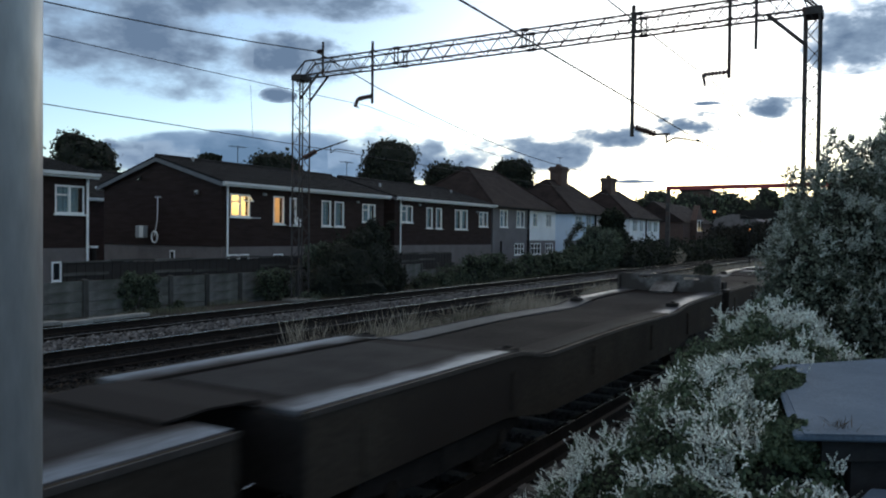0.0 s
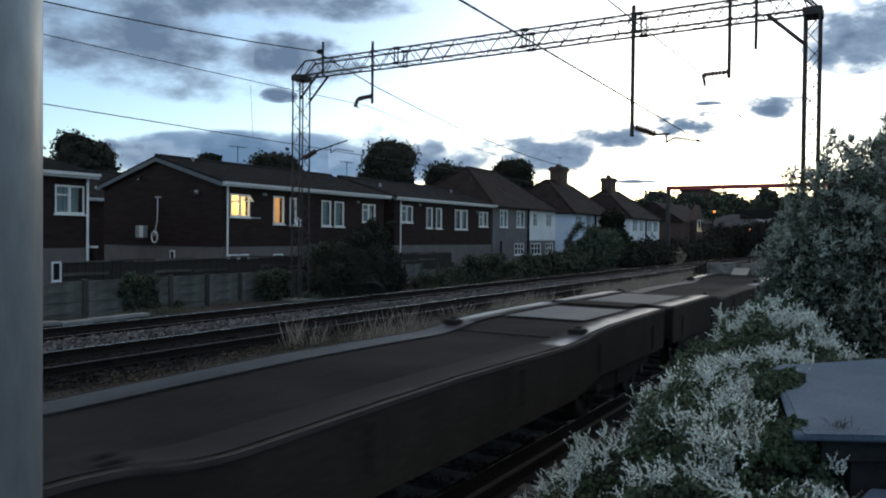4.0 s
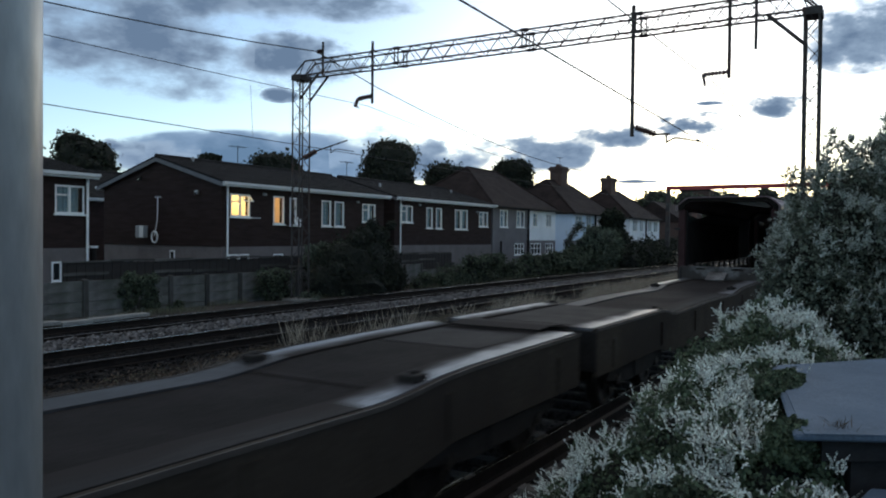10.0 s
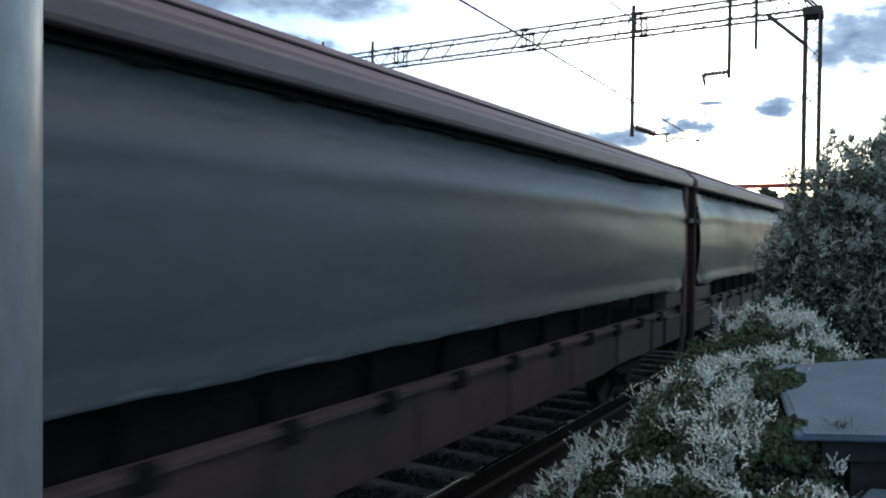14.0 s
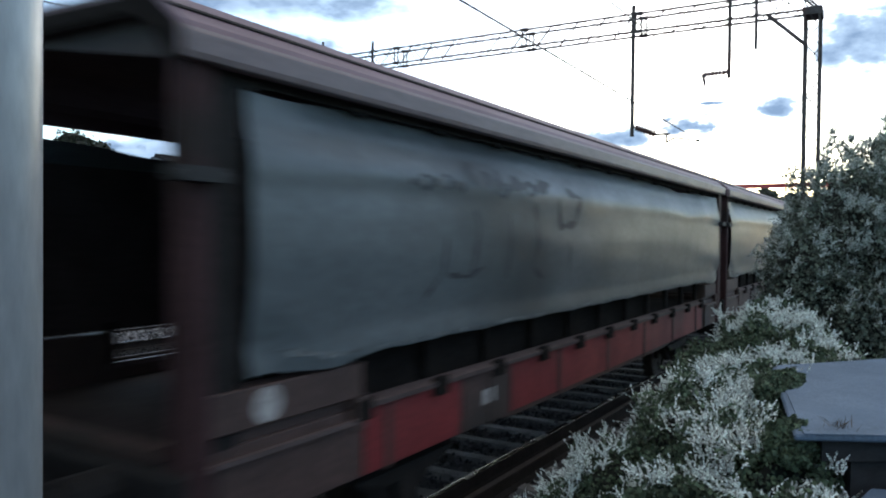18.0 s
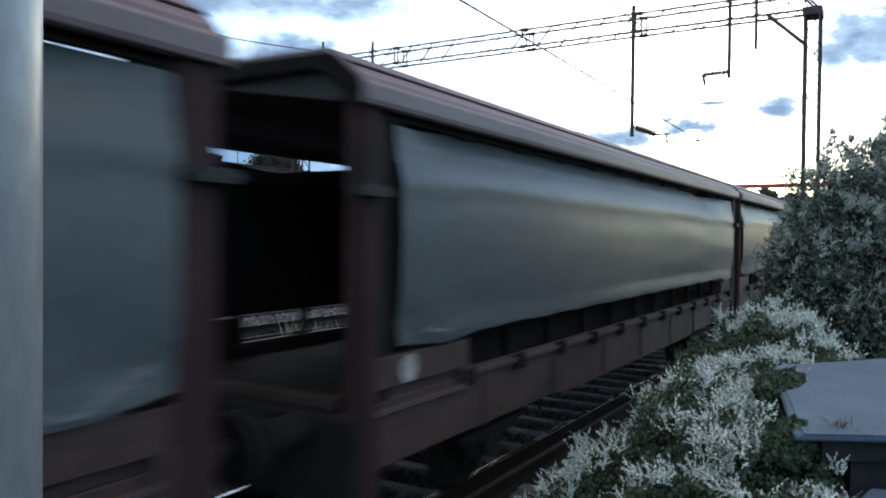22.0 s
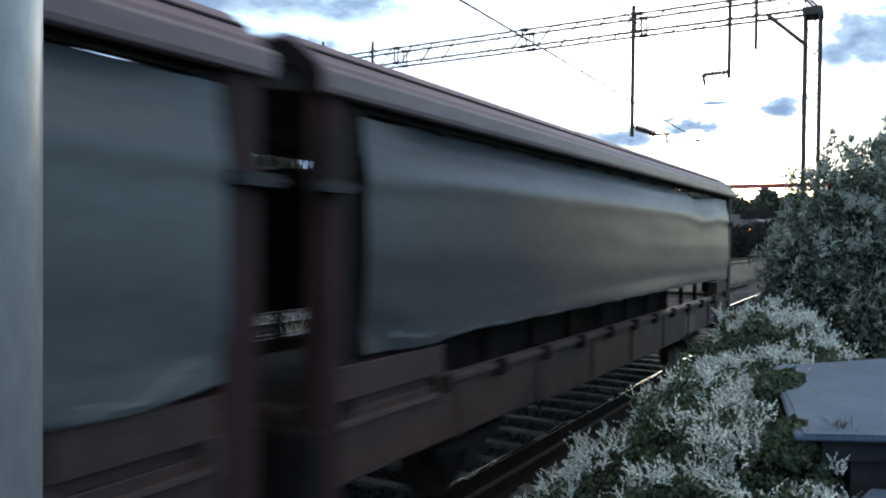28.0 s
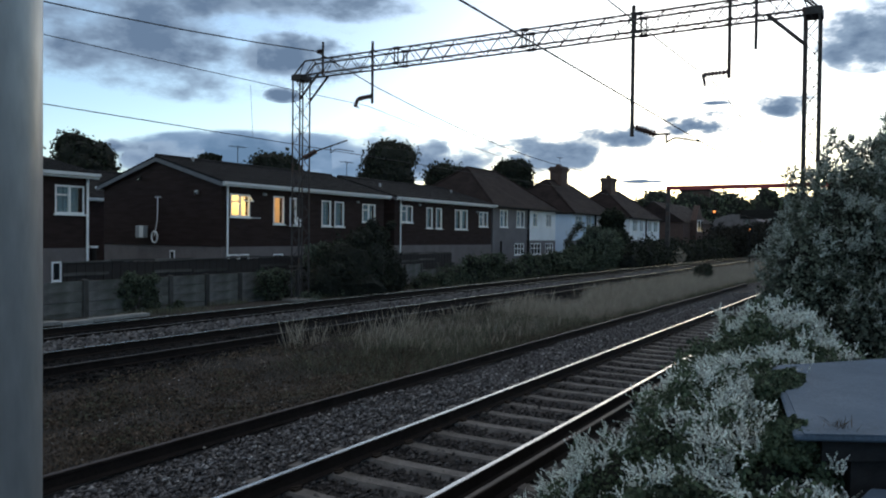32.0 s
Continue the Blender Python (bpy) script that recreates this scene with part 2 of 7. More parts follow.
WAGON_ROOF = material("dusty_brown_wagon_roof", (0.180, 0.118, 0.142), 0.55, vary=0.2, scale=1.2, grain=20, bump=0.08, stretch=(1, 0.3, 1))
WAGON_GUTTER = material("pale_mauve_eave_rail", (0.19, 0.148, 0.152), 0.5, vary=0.2, scale=2, grain=30, bump=0.08, stretch=(1, 0.3, 1))
WAGON_DARK = material("sooty_underframe_steel", (0.02, 0.018, 0.017), 0.85, vary=0.4, scale=3, grain=30, bump=0.3, spec=0.3)
CURTAIN = material("grey_green_tarpaulin", (0.088, 0.104, 0.109), 0.44, vary=0.16, scale=0.9, grain=16, bump=0.06, stretch=(1, 0.5, 1), tint=(0.050, 0.063, 0.068), spec=0.5)
CURTAIN_WORN = material("stained_grey_green_tarpaulin", (0.100, 0.119, 0.126), 0.44, vary=0.25, scale=1.1, grain=16, bump=0.06, stretch=(1, 0.8, 1), tint=(0.044, 0.055, 0.062), stain=(0.036, 0.045, 0.05), stain_at=0.6, spec=0.5)
# Darker tarpaulin copy: weaker light on the last van is in its colour.
CURTAIN_SHADED = material("shade_dark_tarpaulin", (0.062, 0.068, 0.072), 0.46, vary=0.25, scale=0.9, grain=16, bump=0.06, stretch=(1, 0.5, 1), tint=(0.038, 0.043, 0.047), spec=0.55)
FLAT_SIDE = material("drab_brown_flat_wagon_side", (0.060, 0.051, 0.041), 0.85, vary=0.35, scale=1.2, grain=22, bump=0.12, stain=(0.034, 0.028, 0.024), stain_at=0.56, spec=0.12)
DECK = material("dark_worn_deck_plate", (0.024, 0.0205, 0.0195), 0.85, vary=0.5, scale=0.8, grain=26, bump=0.2, spec=0.08)
def edge_wear_sheen(name, pale, rough, inner, outer, spec):
    """Dirty deck steel, brighter towards the wagon's sides from wear and painted sky sheen, with a ragged inner border.
    """
    m = material(name, pale, rough, vary=0.55, scale=1.0, grain=24, bump=0.08, stretch=(1, 0.4, 1), tint=[c * 0.4 for c in pale], spec=spec)
    n, l = m.node_tree.nodes, m.node_tree.links
    b = n["Principled BSDF"]
    out = b.inputs["Base Color"].links[0].from_socket
    co, sep, side, rag, add, ramp, mix = (n.new(k) for k in ("ShaderNodeTexCoord", "ShaderNodeSeparateXYZ", "ShaderNodeMath", "ShaderNodeTexNoise", "ShaderNodeMath", "ShaderNodeMapRange", "ShaderNodeMix"))
    mp = n.new("ShaderNodeMapping")
    mp.inputs["Scale"].default_value = (1.5, 0.8, 1.0)
    l.new(co.outputs["Object"], mp.inputs[0])
    l.new(mp.outputs[0], rag.inputs["Vector"])
    rag.inputs["Scale"].default_value, rag.inputs["Detail"].default_value = 2.0, 5
    l.new(co.outputs["Object"], sep.inputs[0])
    side.operation = "ABSOLUTE"
    l.new(sep.outputs[0], side.inputs[0])
    add.operation = "MULTIPLY_ADD"
    add.inputs[1].default_value = 0.35
    l.new(rag.outputs["Fac"], add.inputs[0])
    l.new(side.outputs[0], add.inputs[2])
    ramp.interpolation_type = "SMOOTHSTEP"
    ramp.inputs["From Min"].default_value, ramp.inputs["From Max"].default_value = inner + 0.17, outer + 0.17
    l.new(add.outputs[0], ramp.inputs[0])
    mix.data_type = "RGBA"
    mix.inputs[6].default_value = (0.028, 0.025, 0.0235, 1)
    l.new(out, mix.inputs[7])
    l.new(ramp.outputs[0], mix.inputs[0])
    l.new(mix.outputs[2], b.inputs["Base Color"])
    for name_of, dirty, clean in (("Roughness", 0.85, rough), ("Specular IOR Level", 0.08, spec)):
        r = n.new("ShaderNodeMapRange")
        r.inputs["To Min"].default_value, r.inputs["To Max"].default_value = dirty, clean
        l.new(ramp.outputs[0], r.inputs[0])
        l.new(r.outputs[0], b.inputs[name_of])
    return m


DECK_EDGE = edge_wear_sheen("dull_steel_edge", (0.036, 0.034, 0.034), 0.75, 0.70, 1.05, 0.15)
# Worn steel, paler where slopes and ends mirror the sky: reflection painted in.
DECK_PALE = edge_wear_sheen("pale_steel_sky_sheen", (0.15, 0.16, 0.185), 0.38, 0.66, 0.92, 0.5)
LIP_STEEL = material("rubbed_brown_lip_steel", (0.085, 0.076, 0.07), 0.6, vary=0.4, scale=2, grain=26, bump=0.08, spec=0.3)
PANEL_PALE = material("pale_grey_deck_panel", (0.122, 0.136, 0.146), 0.65, 0.0, vary=0.2, scale=1.5, grain=24, bump=0.1, spec=0.2)
# Worn far edge, its blue-grey holding a faint sky reflection.
DECK_MID = material("worn_edge_sky_sheen", (0.05, 0.053, 0.06), 0.6, 0.0, vary=0.6, scale=0.9, grain=24, bump=0.08, stretch=(1, 0.4, 1), tint=(0.016, 0.016, 0.0165), spec=0.3)
PANEL_GREY = material("dull_grey_panel", (0.03, 0.028, 0.0275), 0.8, 0.0, vary=0.4, scale=1.5, grain=24, bump=0.1, spec=0.15)
BOARD_CLEAN = material("off_white_steel", (0.46, 0.45, 0.41), 0.65, vary=0.25, scale=3.5, grain=24, bump=0.1)
ROPE = material("pale_olive_rope", (0.27, 0.265, 0.185), 0.9, vary=0.4, scale=6, grain=60, bump=0.3, per_island=0.5)
BOARD_STAINED = material("stained_grey_steel", (0.20, 0.20, 0.20), 0.8, vary=0.5, scale=3.0, grain=20, bump=0.15, stain=(0.04, 0.036, 0.034), stain_at=0.5)
BOARD = material("scuffed_off_white_steel", (0.30, 0.295, 0.28), 0.75, vary=0.4, scale=3.5, grain=24, bump=0.15, stain=(0.08, 0.07, 0.062), stain_at=0.54)
LABEL_DULL = material("grimy_stencil_panel", (0.19, 0.165, 0.16), 0.8, vary=0.4, scale=4, grain=30, bump=0.05, stain=(0.09, 0.07, 0.065))
# Brown-black that holds the shade inside the vans, on panels and floor.
VAN_INSIDE = material("dark_van_inside", (0.042, 0.034, 0.033), 0.9, vary=0.4, scale=2, grain=25, bump=0.2, spec=0.2)
# Shade of the gap, stanchions, end arch and tail bracket, painted as near-black.
SHADE_BLACK = material("matt_shade_black", (0.018, 0.0155, 0.014), 0.97, vary=0.4, scale=2, grain=26, bump=0.15, spec=0.08)
BLACK_RUBBER = material("black_rubber", (0.015, 0.015, 0.015), 0.7, vary=0.2)
LABEL = material("off_white_stencil_panel", (0.5, 0.48, 0.46), 0.7, vary=0.35, scale=5, grain=30, bump=0.05, stain=(0.2, 0.15, 0.14))
WHEEL = material("worn_wheel_steel", (0.06, 0.052, 0.048), 0.5, 0.7, vary=0.3)
WOOD_DARK = material("dark_creosoted_fence", (0.035, 0.03, 0.028), 0.9, vary=0.35, scale=2, grain=30, bump=0.4, stretch=(6, 6, 1))
LAMP_GLOW = glowing("amber_signal_glow", (1.0, 0.34, 0.09), 1.3)


# ---- mesh tools ----
class Shape:
    """Collects vertices and faces for one mesh."""

    def __init__(self):
        self.v, self.f, self.m = [], [], []

    def add(self, verts, faces, mi=0):
        k = len(self.v)
        self.v += [tuple(p) for p in verts]
        self.f += [tuple(k + i for i in f) for f in faces]
        self.m += [mi] * len(faces)
        return self

    def box(self, x0, x1, y0, y1, z0, z1, mi=0):
        return self.add([(x0, y0, z0), (x1, y0, z0), (x1, y1, z0), (x0, y1, z0), (x0, y0, z1), (x1, y0, z1), (x1, y1, z1), (x0, y1, z1)],
                        [(0, 3, 2, 1), (4, 5, 6, 7), (0, 1, 5, 4), (1, 2, 6, 5), (2, 3, 7, 6), (3, 0, 4, 7)], mi)

    def prism(self, outline, axis, a, b, mi=0):
        """A closed outline (pairs) pushed along an axis from a to b."""
        n = len(outline)
        put = {"x": lambda p, q, s: (s, p, q), "y": lambda p, q, s: (p, s, q), "z": lambda p, q, s: (p, q, s)}[axis]
        v = [put(p, q, a) for p, q in outline] + [put(p, q, b) for p, q in outline]
        f = [(i, (i + 1) % n, n + (i + 1) % n, n + i) for i in range(n)] + [tuple(range(n))[::-1], tuple(range(n, 2 * n))]
        return self.add(v, f, mi)

    def rod(self, p, q, r, seg=8, r2=None, mi=0):
        p, q = Vector(p), Vector(q)
        d = (q - p).normalized()
        u = d.orthogonal().normalized()
        w = d.cross(u)
        r2 = r if r2 is None else r2
        v = []
        for c, rad in ((p, r), (q, r2)):
            v += [c + (u * math.cos(2 * math.pi * i / seg) + w * math.sin(2 * math.pi * i / seg)) * rad for i in range(seg)]
        f = [(i, (i + 1) % seg, seg + (i + 1) % seg, seg + i) for i in range(seg)] + [tuple(range(seg))[::-1], tuple(range(seg, 2 * seg))]
        return self.add(v, f, mi)

    def mesh(self, name, *mats, bevel=0.0, smooth=False):
        me = bpy.data.meshes.new(name)
        me.from_pydata(self.v, [], self.f)
        for m in mats:
            me.materials.append(m)
        if len(mats) > 1:
            me.polygons.foreach_set("material_index", self.m)
        bm = bmesh.new()
        bm.from_mesh(me)
        bmesh.ops.recalc_face_normals(bm, faces=bm.faces)
        if bevel:
            sharp = [e for e in bm.edges if len(e.link_faces) == 2 and e.calc_face_angle(0) > 0.6]
            bmesh.ops.bevel(bm, geom=sharp, offset=bevel, segments=1, affect="EDGES", clamp_overlap=True)
        bm.to_mesh(me)
        bm.free()
        if smooth:
            me.polygons.foreach_set("use_smooth", [True] * len(me.polygons))
        me.update()
        return me


def part(name, shape, mats, parent, label="", bevel=0.0, smooth=False, at=None):
    mats = mats if isinstance(mats, (tuple, list)) else (mats,)
    me = shape if isinstance(shape, bpy.types.Mesh) else shape.mesh(name, *mats, bevel=bevel, smooth=smooth)
    ob = new(name, me)
    ob.parent = parent
    if at is not None:
        ob.matrix_basis = at if isinstance(at, Matrix) else Matrix.Translation(at)
    return tagged(ob, label)


def thing(name, x, y, z, label, category, group="", kind="", turn=0.0):
    ob = new(name)
    ob.empty_display_size = 0.2
    ob.matrix_basis = pose(x, y, z, 0, 0, turn)
    return tagged(ob, label, category, group, kind)


def quads(name, verts, mat, size=4):
    """One mesh out of an array of loose quads or triangles, shape (n, size, 3)."""
    n = len(verts)
    me = bpy.data.meshes.new(name)
    me.vertices.add(n * size)
    me.vertices.foreach_set("co", np.asarray(verts, dtype=np.float32).reshape(-1))
    me.loops.add(n * size)
    me.loops.foreach_set("vertex_index", np.arange(n * size, dtype=np.int32))
    me.polygons.add(n)
    me.polygons.foreach_set("loop_start", np.arange(0, n * size, size, dtype=np.int32))
    me.materials.append(mat)
    me.update(calc_edges=True)
    me.validate()
    return me


def unit(rng, n):
    v = rng.normal(size=(n, 3))
    return v / np.linalg.norm(v, axis=1)[:, None]


def leaves(rng, centres, size, aspect=0.6, droop=0.0):
    """A leaf-shaped quad (kite) at each centre with a random turn."""
    n = len(centres)
    a = unit(rng, n)
    a[:, 2] -= droop
    a /= np.linalg.norm(a, axis=1)[:, None]
    b = np.cross(a, unit(rng, n))
    b /= np.linalg.norm(b, axis=1)[:, None] + 1e-9
    s = size * rng.uniform(0.6, 1.4, n)[:, None]
    return np.stack([centres - a * s * 0.5, centres + b * s * aspect * 0.5, centres + a * s * 0.5, centres - b * s * aspect * 0.5], axis=1)


def clumps(rng, n, blobs, shell=0.55):
    """Points in uneven clusters inside a set of ellipsoids (cx, cy, cz, rx, ry, rz), denser near their skins."""
    vol = np.array([b[3] * b[4] * b[5] for b in blobs]) ** 0.67
    which = rng.choice(len(blobs), n, p=vol / vol.sum())
    bl = np.array(blobs)[which]
    d = unit(rng, n)
    rad = rng.uniform(shell, 1.0, n) ** 0.6
    rad *= 1 + 0.16 * np.sin(d[:, 0] * 7 + which) * np.sin(d[:, 1] * 6 + which * 2) * np.sin(d[:, 2] * 8 + which * 3) * 2
    return bl[:, :3] + d * bl[:, 3:] * rad[:, None]


def wall_with_openings(y0, y1, z0, z1, x, depth, openings, split=None):
    """A wall along y with rectangular holes through it; above split it takes the second material."""
    s = Shape()
    ysx = sorted({y0, y1, *[o[0] for o in openings], *[o[1] for o in openings]})
    zsx = sorted({z0, z1, *[o[2] for o in openings], *[o[3] for o in openings], *([split] if split else [])})
    ny, nz = len(ysx), len(zsx)
    s.v = [(x - d, y, z) for d in (0.0, depth) for y in ysx for z in zsx]

    def vid(i, j, back):
        return back * ny * nz + i * nz + j

    def solid(i, j):
        if not (0 <= i < ny - 1 and 0 <= j < nz - 1):
            return False
        ym, zm = 0.5 * (ysx[i] + ysx[i + 1]), 0.5 * (zsx[j] + zsx[j + 1])
        return not any(o[0] < ym < o[1] and o[2] < zm < o[3] for o in openings)

    for i in range(ny - 1):
        for j in range(nz - 1):
            if not solid(i, j):
                continue
            mi = 1 if split and 0.5 * (zsx[j] + zsx[j + 1]) > split else 0
            fs = [tuple(vid(a, b, 0) for a, b in ((i, j), (i + 1, j), (i + 1, j + 1), (i, j + 1))), tuple(vid(a, b, 1) for a, b in ((i, j), (i, j + 1), (i + 1, j + 1), (i + 1, j)))]
            for (di, dj), ((a, b), (c, d)) in {(-1, 0): ((i, j), (i, j + 1)), (1, 0): ((i + 1, j), (i + 1, j + 1)), (0, -1): ((i, j), (i + 1, j)), (0, 1): ((i, j + 1), (i + 1, j + 1))}.items():
                if not solid(i + di, j + dj):
                    fs.append((vid(a, b, 0), vid(c, d, 0), vid(c, d, 1), vid(a, b, 1)))
            s.f += fs
            s.m += [mi] * len(fs)
    return s


# ---- ground: one sheet to the horizon, stepped across the line ----
NEAR_X, MID_X, FAR_X = -4.145, -12.37, -15.63
GAUGE = 1.505
def ground_height(x):
    prof = [(-3000, -0.6), (-60, -0.6), (-27, -0.9), (-21.5, -0.7), (-20.6, -0.25), (-18.6, -0.2), (-17.9, -0.2), (-17.3, -0.13), (-14.9, -0.13), (-14.6, -0.02), (-13.4, -0.02), (-13.05, -0.13), (-11.0, -0.13), (-9.6, -0.28), (-7.3, -0.26), (-6.5, -0.22), (-5.7, -0.185), (-5.4, -0.205), (-5.05, -0.215), (-4.9, -0.225), (-2.9, -0.225), (-2.6, -0.22), (-2.0, -0.35), (3, -0.4), (3000, -0.5)]
    for (a, za), (b, zb) in zip(prof, prof[1:]):
        if a <= x <= b:
            return za + (zb - za) * (x - a) / (b - a)
    return -0.5


def ground_z(x, y):
    """Ground height with its small unevenness."""
    soft = 0.0
    if -20.6 < x < 1 and -1 < y < 31:
        soft = 0.05 * noise.noise((x * 0.7, y * 0.5, 0.3)) + 0.03 * noise.noise((x * 2.1, y * 2.3, 1.7))
        soft *= 1.8 if -11 < x < -6.9 else 1.0
        soft *= 0.45 if x < -11 or x > -6.5 else 1.0
    return ground_height(x) + soft


xs = [-3000, -400, -120, -60, -40, -27, -24, -21.5, -20.6] + [-20 + 0.4 * i for i in range(51)] + [0.5, 3, 8, 20, 60, 400, 3000]
ys = [-3000, -400, -80, -20, -6] + [0.5 * i for i in range(0, 61)] + [32, 36, 42, 50, 65, 90, 140, 220, 400, 1000, 3000]
gv, gf, gm = [], [], []
for y in ys:
    for x in xs:
        gv.append((x, y, ground_z(x, y)))
w = len(xs)
for j in range(len(ys) - 1):
    for i in range(w - 1):
        gf.append((j * w + i, j * w + i + 1, (j + 1) * w + i + 1, (j + 1) * w + i))
        xm = 0.5 * (xs[i] + xs[i + 1])
        gm.append(2 if (-17.6 < xm < -14.7 or -13.3 < xm < -10.8) else 0 if (-6.9 < xm < -2.2 or -14.75 < xm < -13.25) else 1)
gme = bpy.data.meshes.new("ground")
gme.from_pydata(gv, [], gf)
gme.materials.append(BALLAST)
gme.materials.append(SOIL)
gme.materials.append(BALLAST_DARK)
gme.polygons.foreach_set("material_index", gm)
gme.update()
tagged(new("ground", gme), "dark trackside soil and stone ballast bed beside the railway", "ground", kind="structure")


# ---- tracks ----
def rail_mesh(name, y0, y1, top_mat, worn=1.0):
    s = Shape()
    for a, b in ((y0, y1),):
        s.prism([(-0.07, -0.159), (0.07, -0.159), (0.07, -0.148), (0.012, -0.13), (0.012, -0.045), (0.034, -0.032), (0.034, -0.008), (-0.034, -0.008), (-0.034, -0.032), (-0.012, -0.045), (-0.012, -0.13), (-0.07, -0.148)], "y", a, b, 0)
        s.prism([(-0.033 * worn, -0.0078), (0.027 * worn, -0.0078), (0.025 * worn, -0.001), (0.012 * worn, 0.0), (-0.015 * worn, 0.0), (-0.026 * worn, -0.001)], "y", a, b, 1)
    return s.mesh(name, RAIL_RUST, top_mat)


RAIL = rail_mesh("rail", -40, 420, RAIL_TOP)
FAR_RAIL = rail_mesh("rail", -40, 420, RAIL_TOP, 0.5)
DULL_RAIL = rail_mesh("rail", -40, 420, HALF_RUST, 0.45)


def sleeper_shape(mat):
    s = Shape()
    s.add([(-1.27, -0.13, -0.1), (1.27, -0.13, -0.1), (1.27, 0.13, -0.1), (-1.27, 0.13, -0.1),
           (-1.25, -0.085, 0.0), (-0.5, -0.08, 0.0), (-0.35, -0.078, -0.006), (0.35, -0.078, -0.006), (0.5, -0.08, 0.0), (1.25, -0.085, 0.0),
           (1.25, 0.085, 0.0), (0.5, 0.08, 0.0), (0.35, 0.078, -0.006), (-0.35, 0.078, -0.006), (-0.5, 0.08, 0.0), (-1.25, 0.085, 0.0)],
          [(0, 3, 2, 1), (0, 1, 9, 8, 7, 6, 5, 4), (2, 3, 15, 14, 13, 12, 11, 10), (1, 2, 10, 9), (3, 0, 4, 15), (4, 5, 14, 15), (5, 6, 13, 14), (6, 7, 12, 13), (7, 8, 11, 12), (8, 9, 10, 11)])
    return s.mesh("sleeper", mat)


SLEEPER_MESH, DARK_SLEEPER_MESH = sleeper_shape(SLEEPER), sleeper_shape(SLEEPER_DARK)
clip = Shape()
for side in (-1, 1):
    clip.box(side * 0.10 - 0.03, side * 0.10 + 0.03, -0.05, 0.05, -0.005, 0.022)
    clip.rod((side * 0.07, -0.04, 0.03), (side * 0.12, 0.04, 0.035), 0.011, 6)
CLIP_MESH = clip.mesh("rail_clip", CLIP)


def track(x, z, label, tops, sleepers, clips):
    t = thing("railway_track", x, 0, z, label, "railway track", "tracks", "structure")
    for side, top in zip((-1, 1), tops):
        part("rail", top, None, t, "dull rusty rail" if top == DULL_RAIL else "rail with a polished bright head", at=(side * GAUGE / 2, 0, 0))
    for k in range(sleepers):
        s = part("sleeper", SLEEPER_MESH if clips else DARK_SLEEPER_MESH, None, t, at=pose(0.01 * math.sin(k * 7.1), -0.4 + k * 0.64, -0.165 if clips else -0.185, 0, 0, 0.5 * math.sin(k * 3.3)))
        if k < clips:
            for side in (-1, 1):
                part("rail_clip", CLIP_MESH, None, s, at=(side * GAUGE / 2, 0, 0))
    return t


track(NEAR_X, 0.0, "railway track with shiny rails on worn concrete sleepers", (RAIL, RAIL), 70, 40)
track(MID_X, 0.06, "railway track half sunk in ballast beside the dry grass", (FAR_RAIL, DULL_RAIL), 90, 0)
track(FAR_X, 0.06, "railway track in pale ballast beside the concrete fence", (FAR_RAIL, DULL_RAIL), 90, 0)
spare = thing("spare_rail", 0, 0, 0, "rusty disused rail lying along the ballast shoulder", "rail", kind="structure")
part("rail", rail_mesh("spare_rail", 0.5, 42, RUST_RAIL_TOP), None, spare, at=(-6.8, 0, -0.05))
side_rail = thing("side_rail", 0, 0, 0, "dull grey steel rail close beside the running rail", "rail", kind="structure")
part("rail", rail_mesh("side_rail", -6, 42, RUST_RAIL_TOP), None, side_rail, at=(-3.145, 0, -0.02))


# ---- the train ----
SPEEDS = [4.168, 4.462, 4.712, 4.935, 5.118, 5.361, 5.624, 5.677, 5.822, 5.999, 6.157, 6.301, 6.507, 6.597, 6.467, 6.151, 5.835]


def travelled(t):
    """Metres that the train has gone at t seconds."""
    total, k = 0.0, 0
    while k < 15 and t > 2 * (k + 1):
        total += SPEEDS[k] + SPEEDS[k + 1]
        k += 1
    u = t - 2 * k
    return total + SPEEDS[k] * u + (SPEEDS[k + 1] - SPEEDS[k]) * u * u / 4


def wheelset_mesh(r):
    s = Shape()
    seg = 20
    for side in (-1, 1):
        prof = [(side * 0.68, r + 0.028), (side * 0.715, r + 0.028), (side * 0.725, r), (side * 0.82, r - 0.006), (side * 0.82, r - 0.07), (side * 0.79, r - 0.08), (side * 0.78, 0.16), (side * 0.83, 0.13), (side * 0.83, 0.07), (side * 0.66, 0.07), (side * 0.66, 0.15), (side * 0.70, 0.18), (side * 0.70, r - 0.08), (side * 0.68, r - 0.07)]
        n = len(prof)
        v = [(x, q * math.cos(2 * math.pi * i / seg), q * math.sin(2 * math.pi * i / seg)) for i in range(seg) for x, q in prof]
        f = [(i * n + j, i * n + (j + 1) % n, ((i + 1) % seg) * n + (j + 1) % n, ((i + 1) % seg) * n + j) for i in range(seg) for j in range(n)]
        s.add(v, f)
        for k in range(3):
            a = 2 * math.pi * k / 3
            s.rod((side * 0.80, 0.24 * math.cos(a), 0.24 * math.sin(a)), (side * 0.815, 0.24 * math.cos(a), 0.24 * math.sin(a)), 0.05, 8)
    s.rod((-1.0, 0, 0), (1.0, 0, 0), 0.07, 10)
    return s.mesh("wheelset", WHEEL)


FLAT_L, VAN_L = 12.634, 12.25
FLAT_R, VAN_R = 0.36, 0.42
FLAT_WHEELS, VAN_WHEELS = wheelset_mesh(FLAT_R), wheelset_mesh(VAN_R)


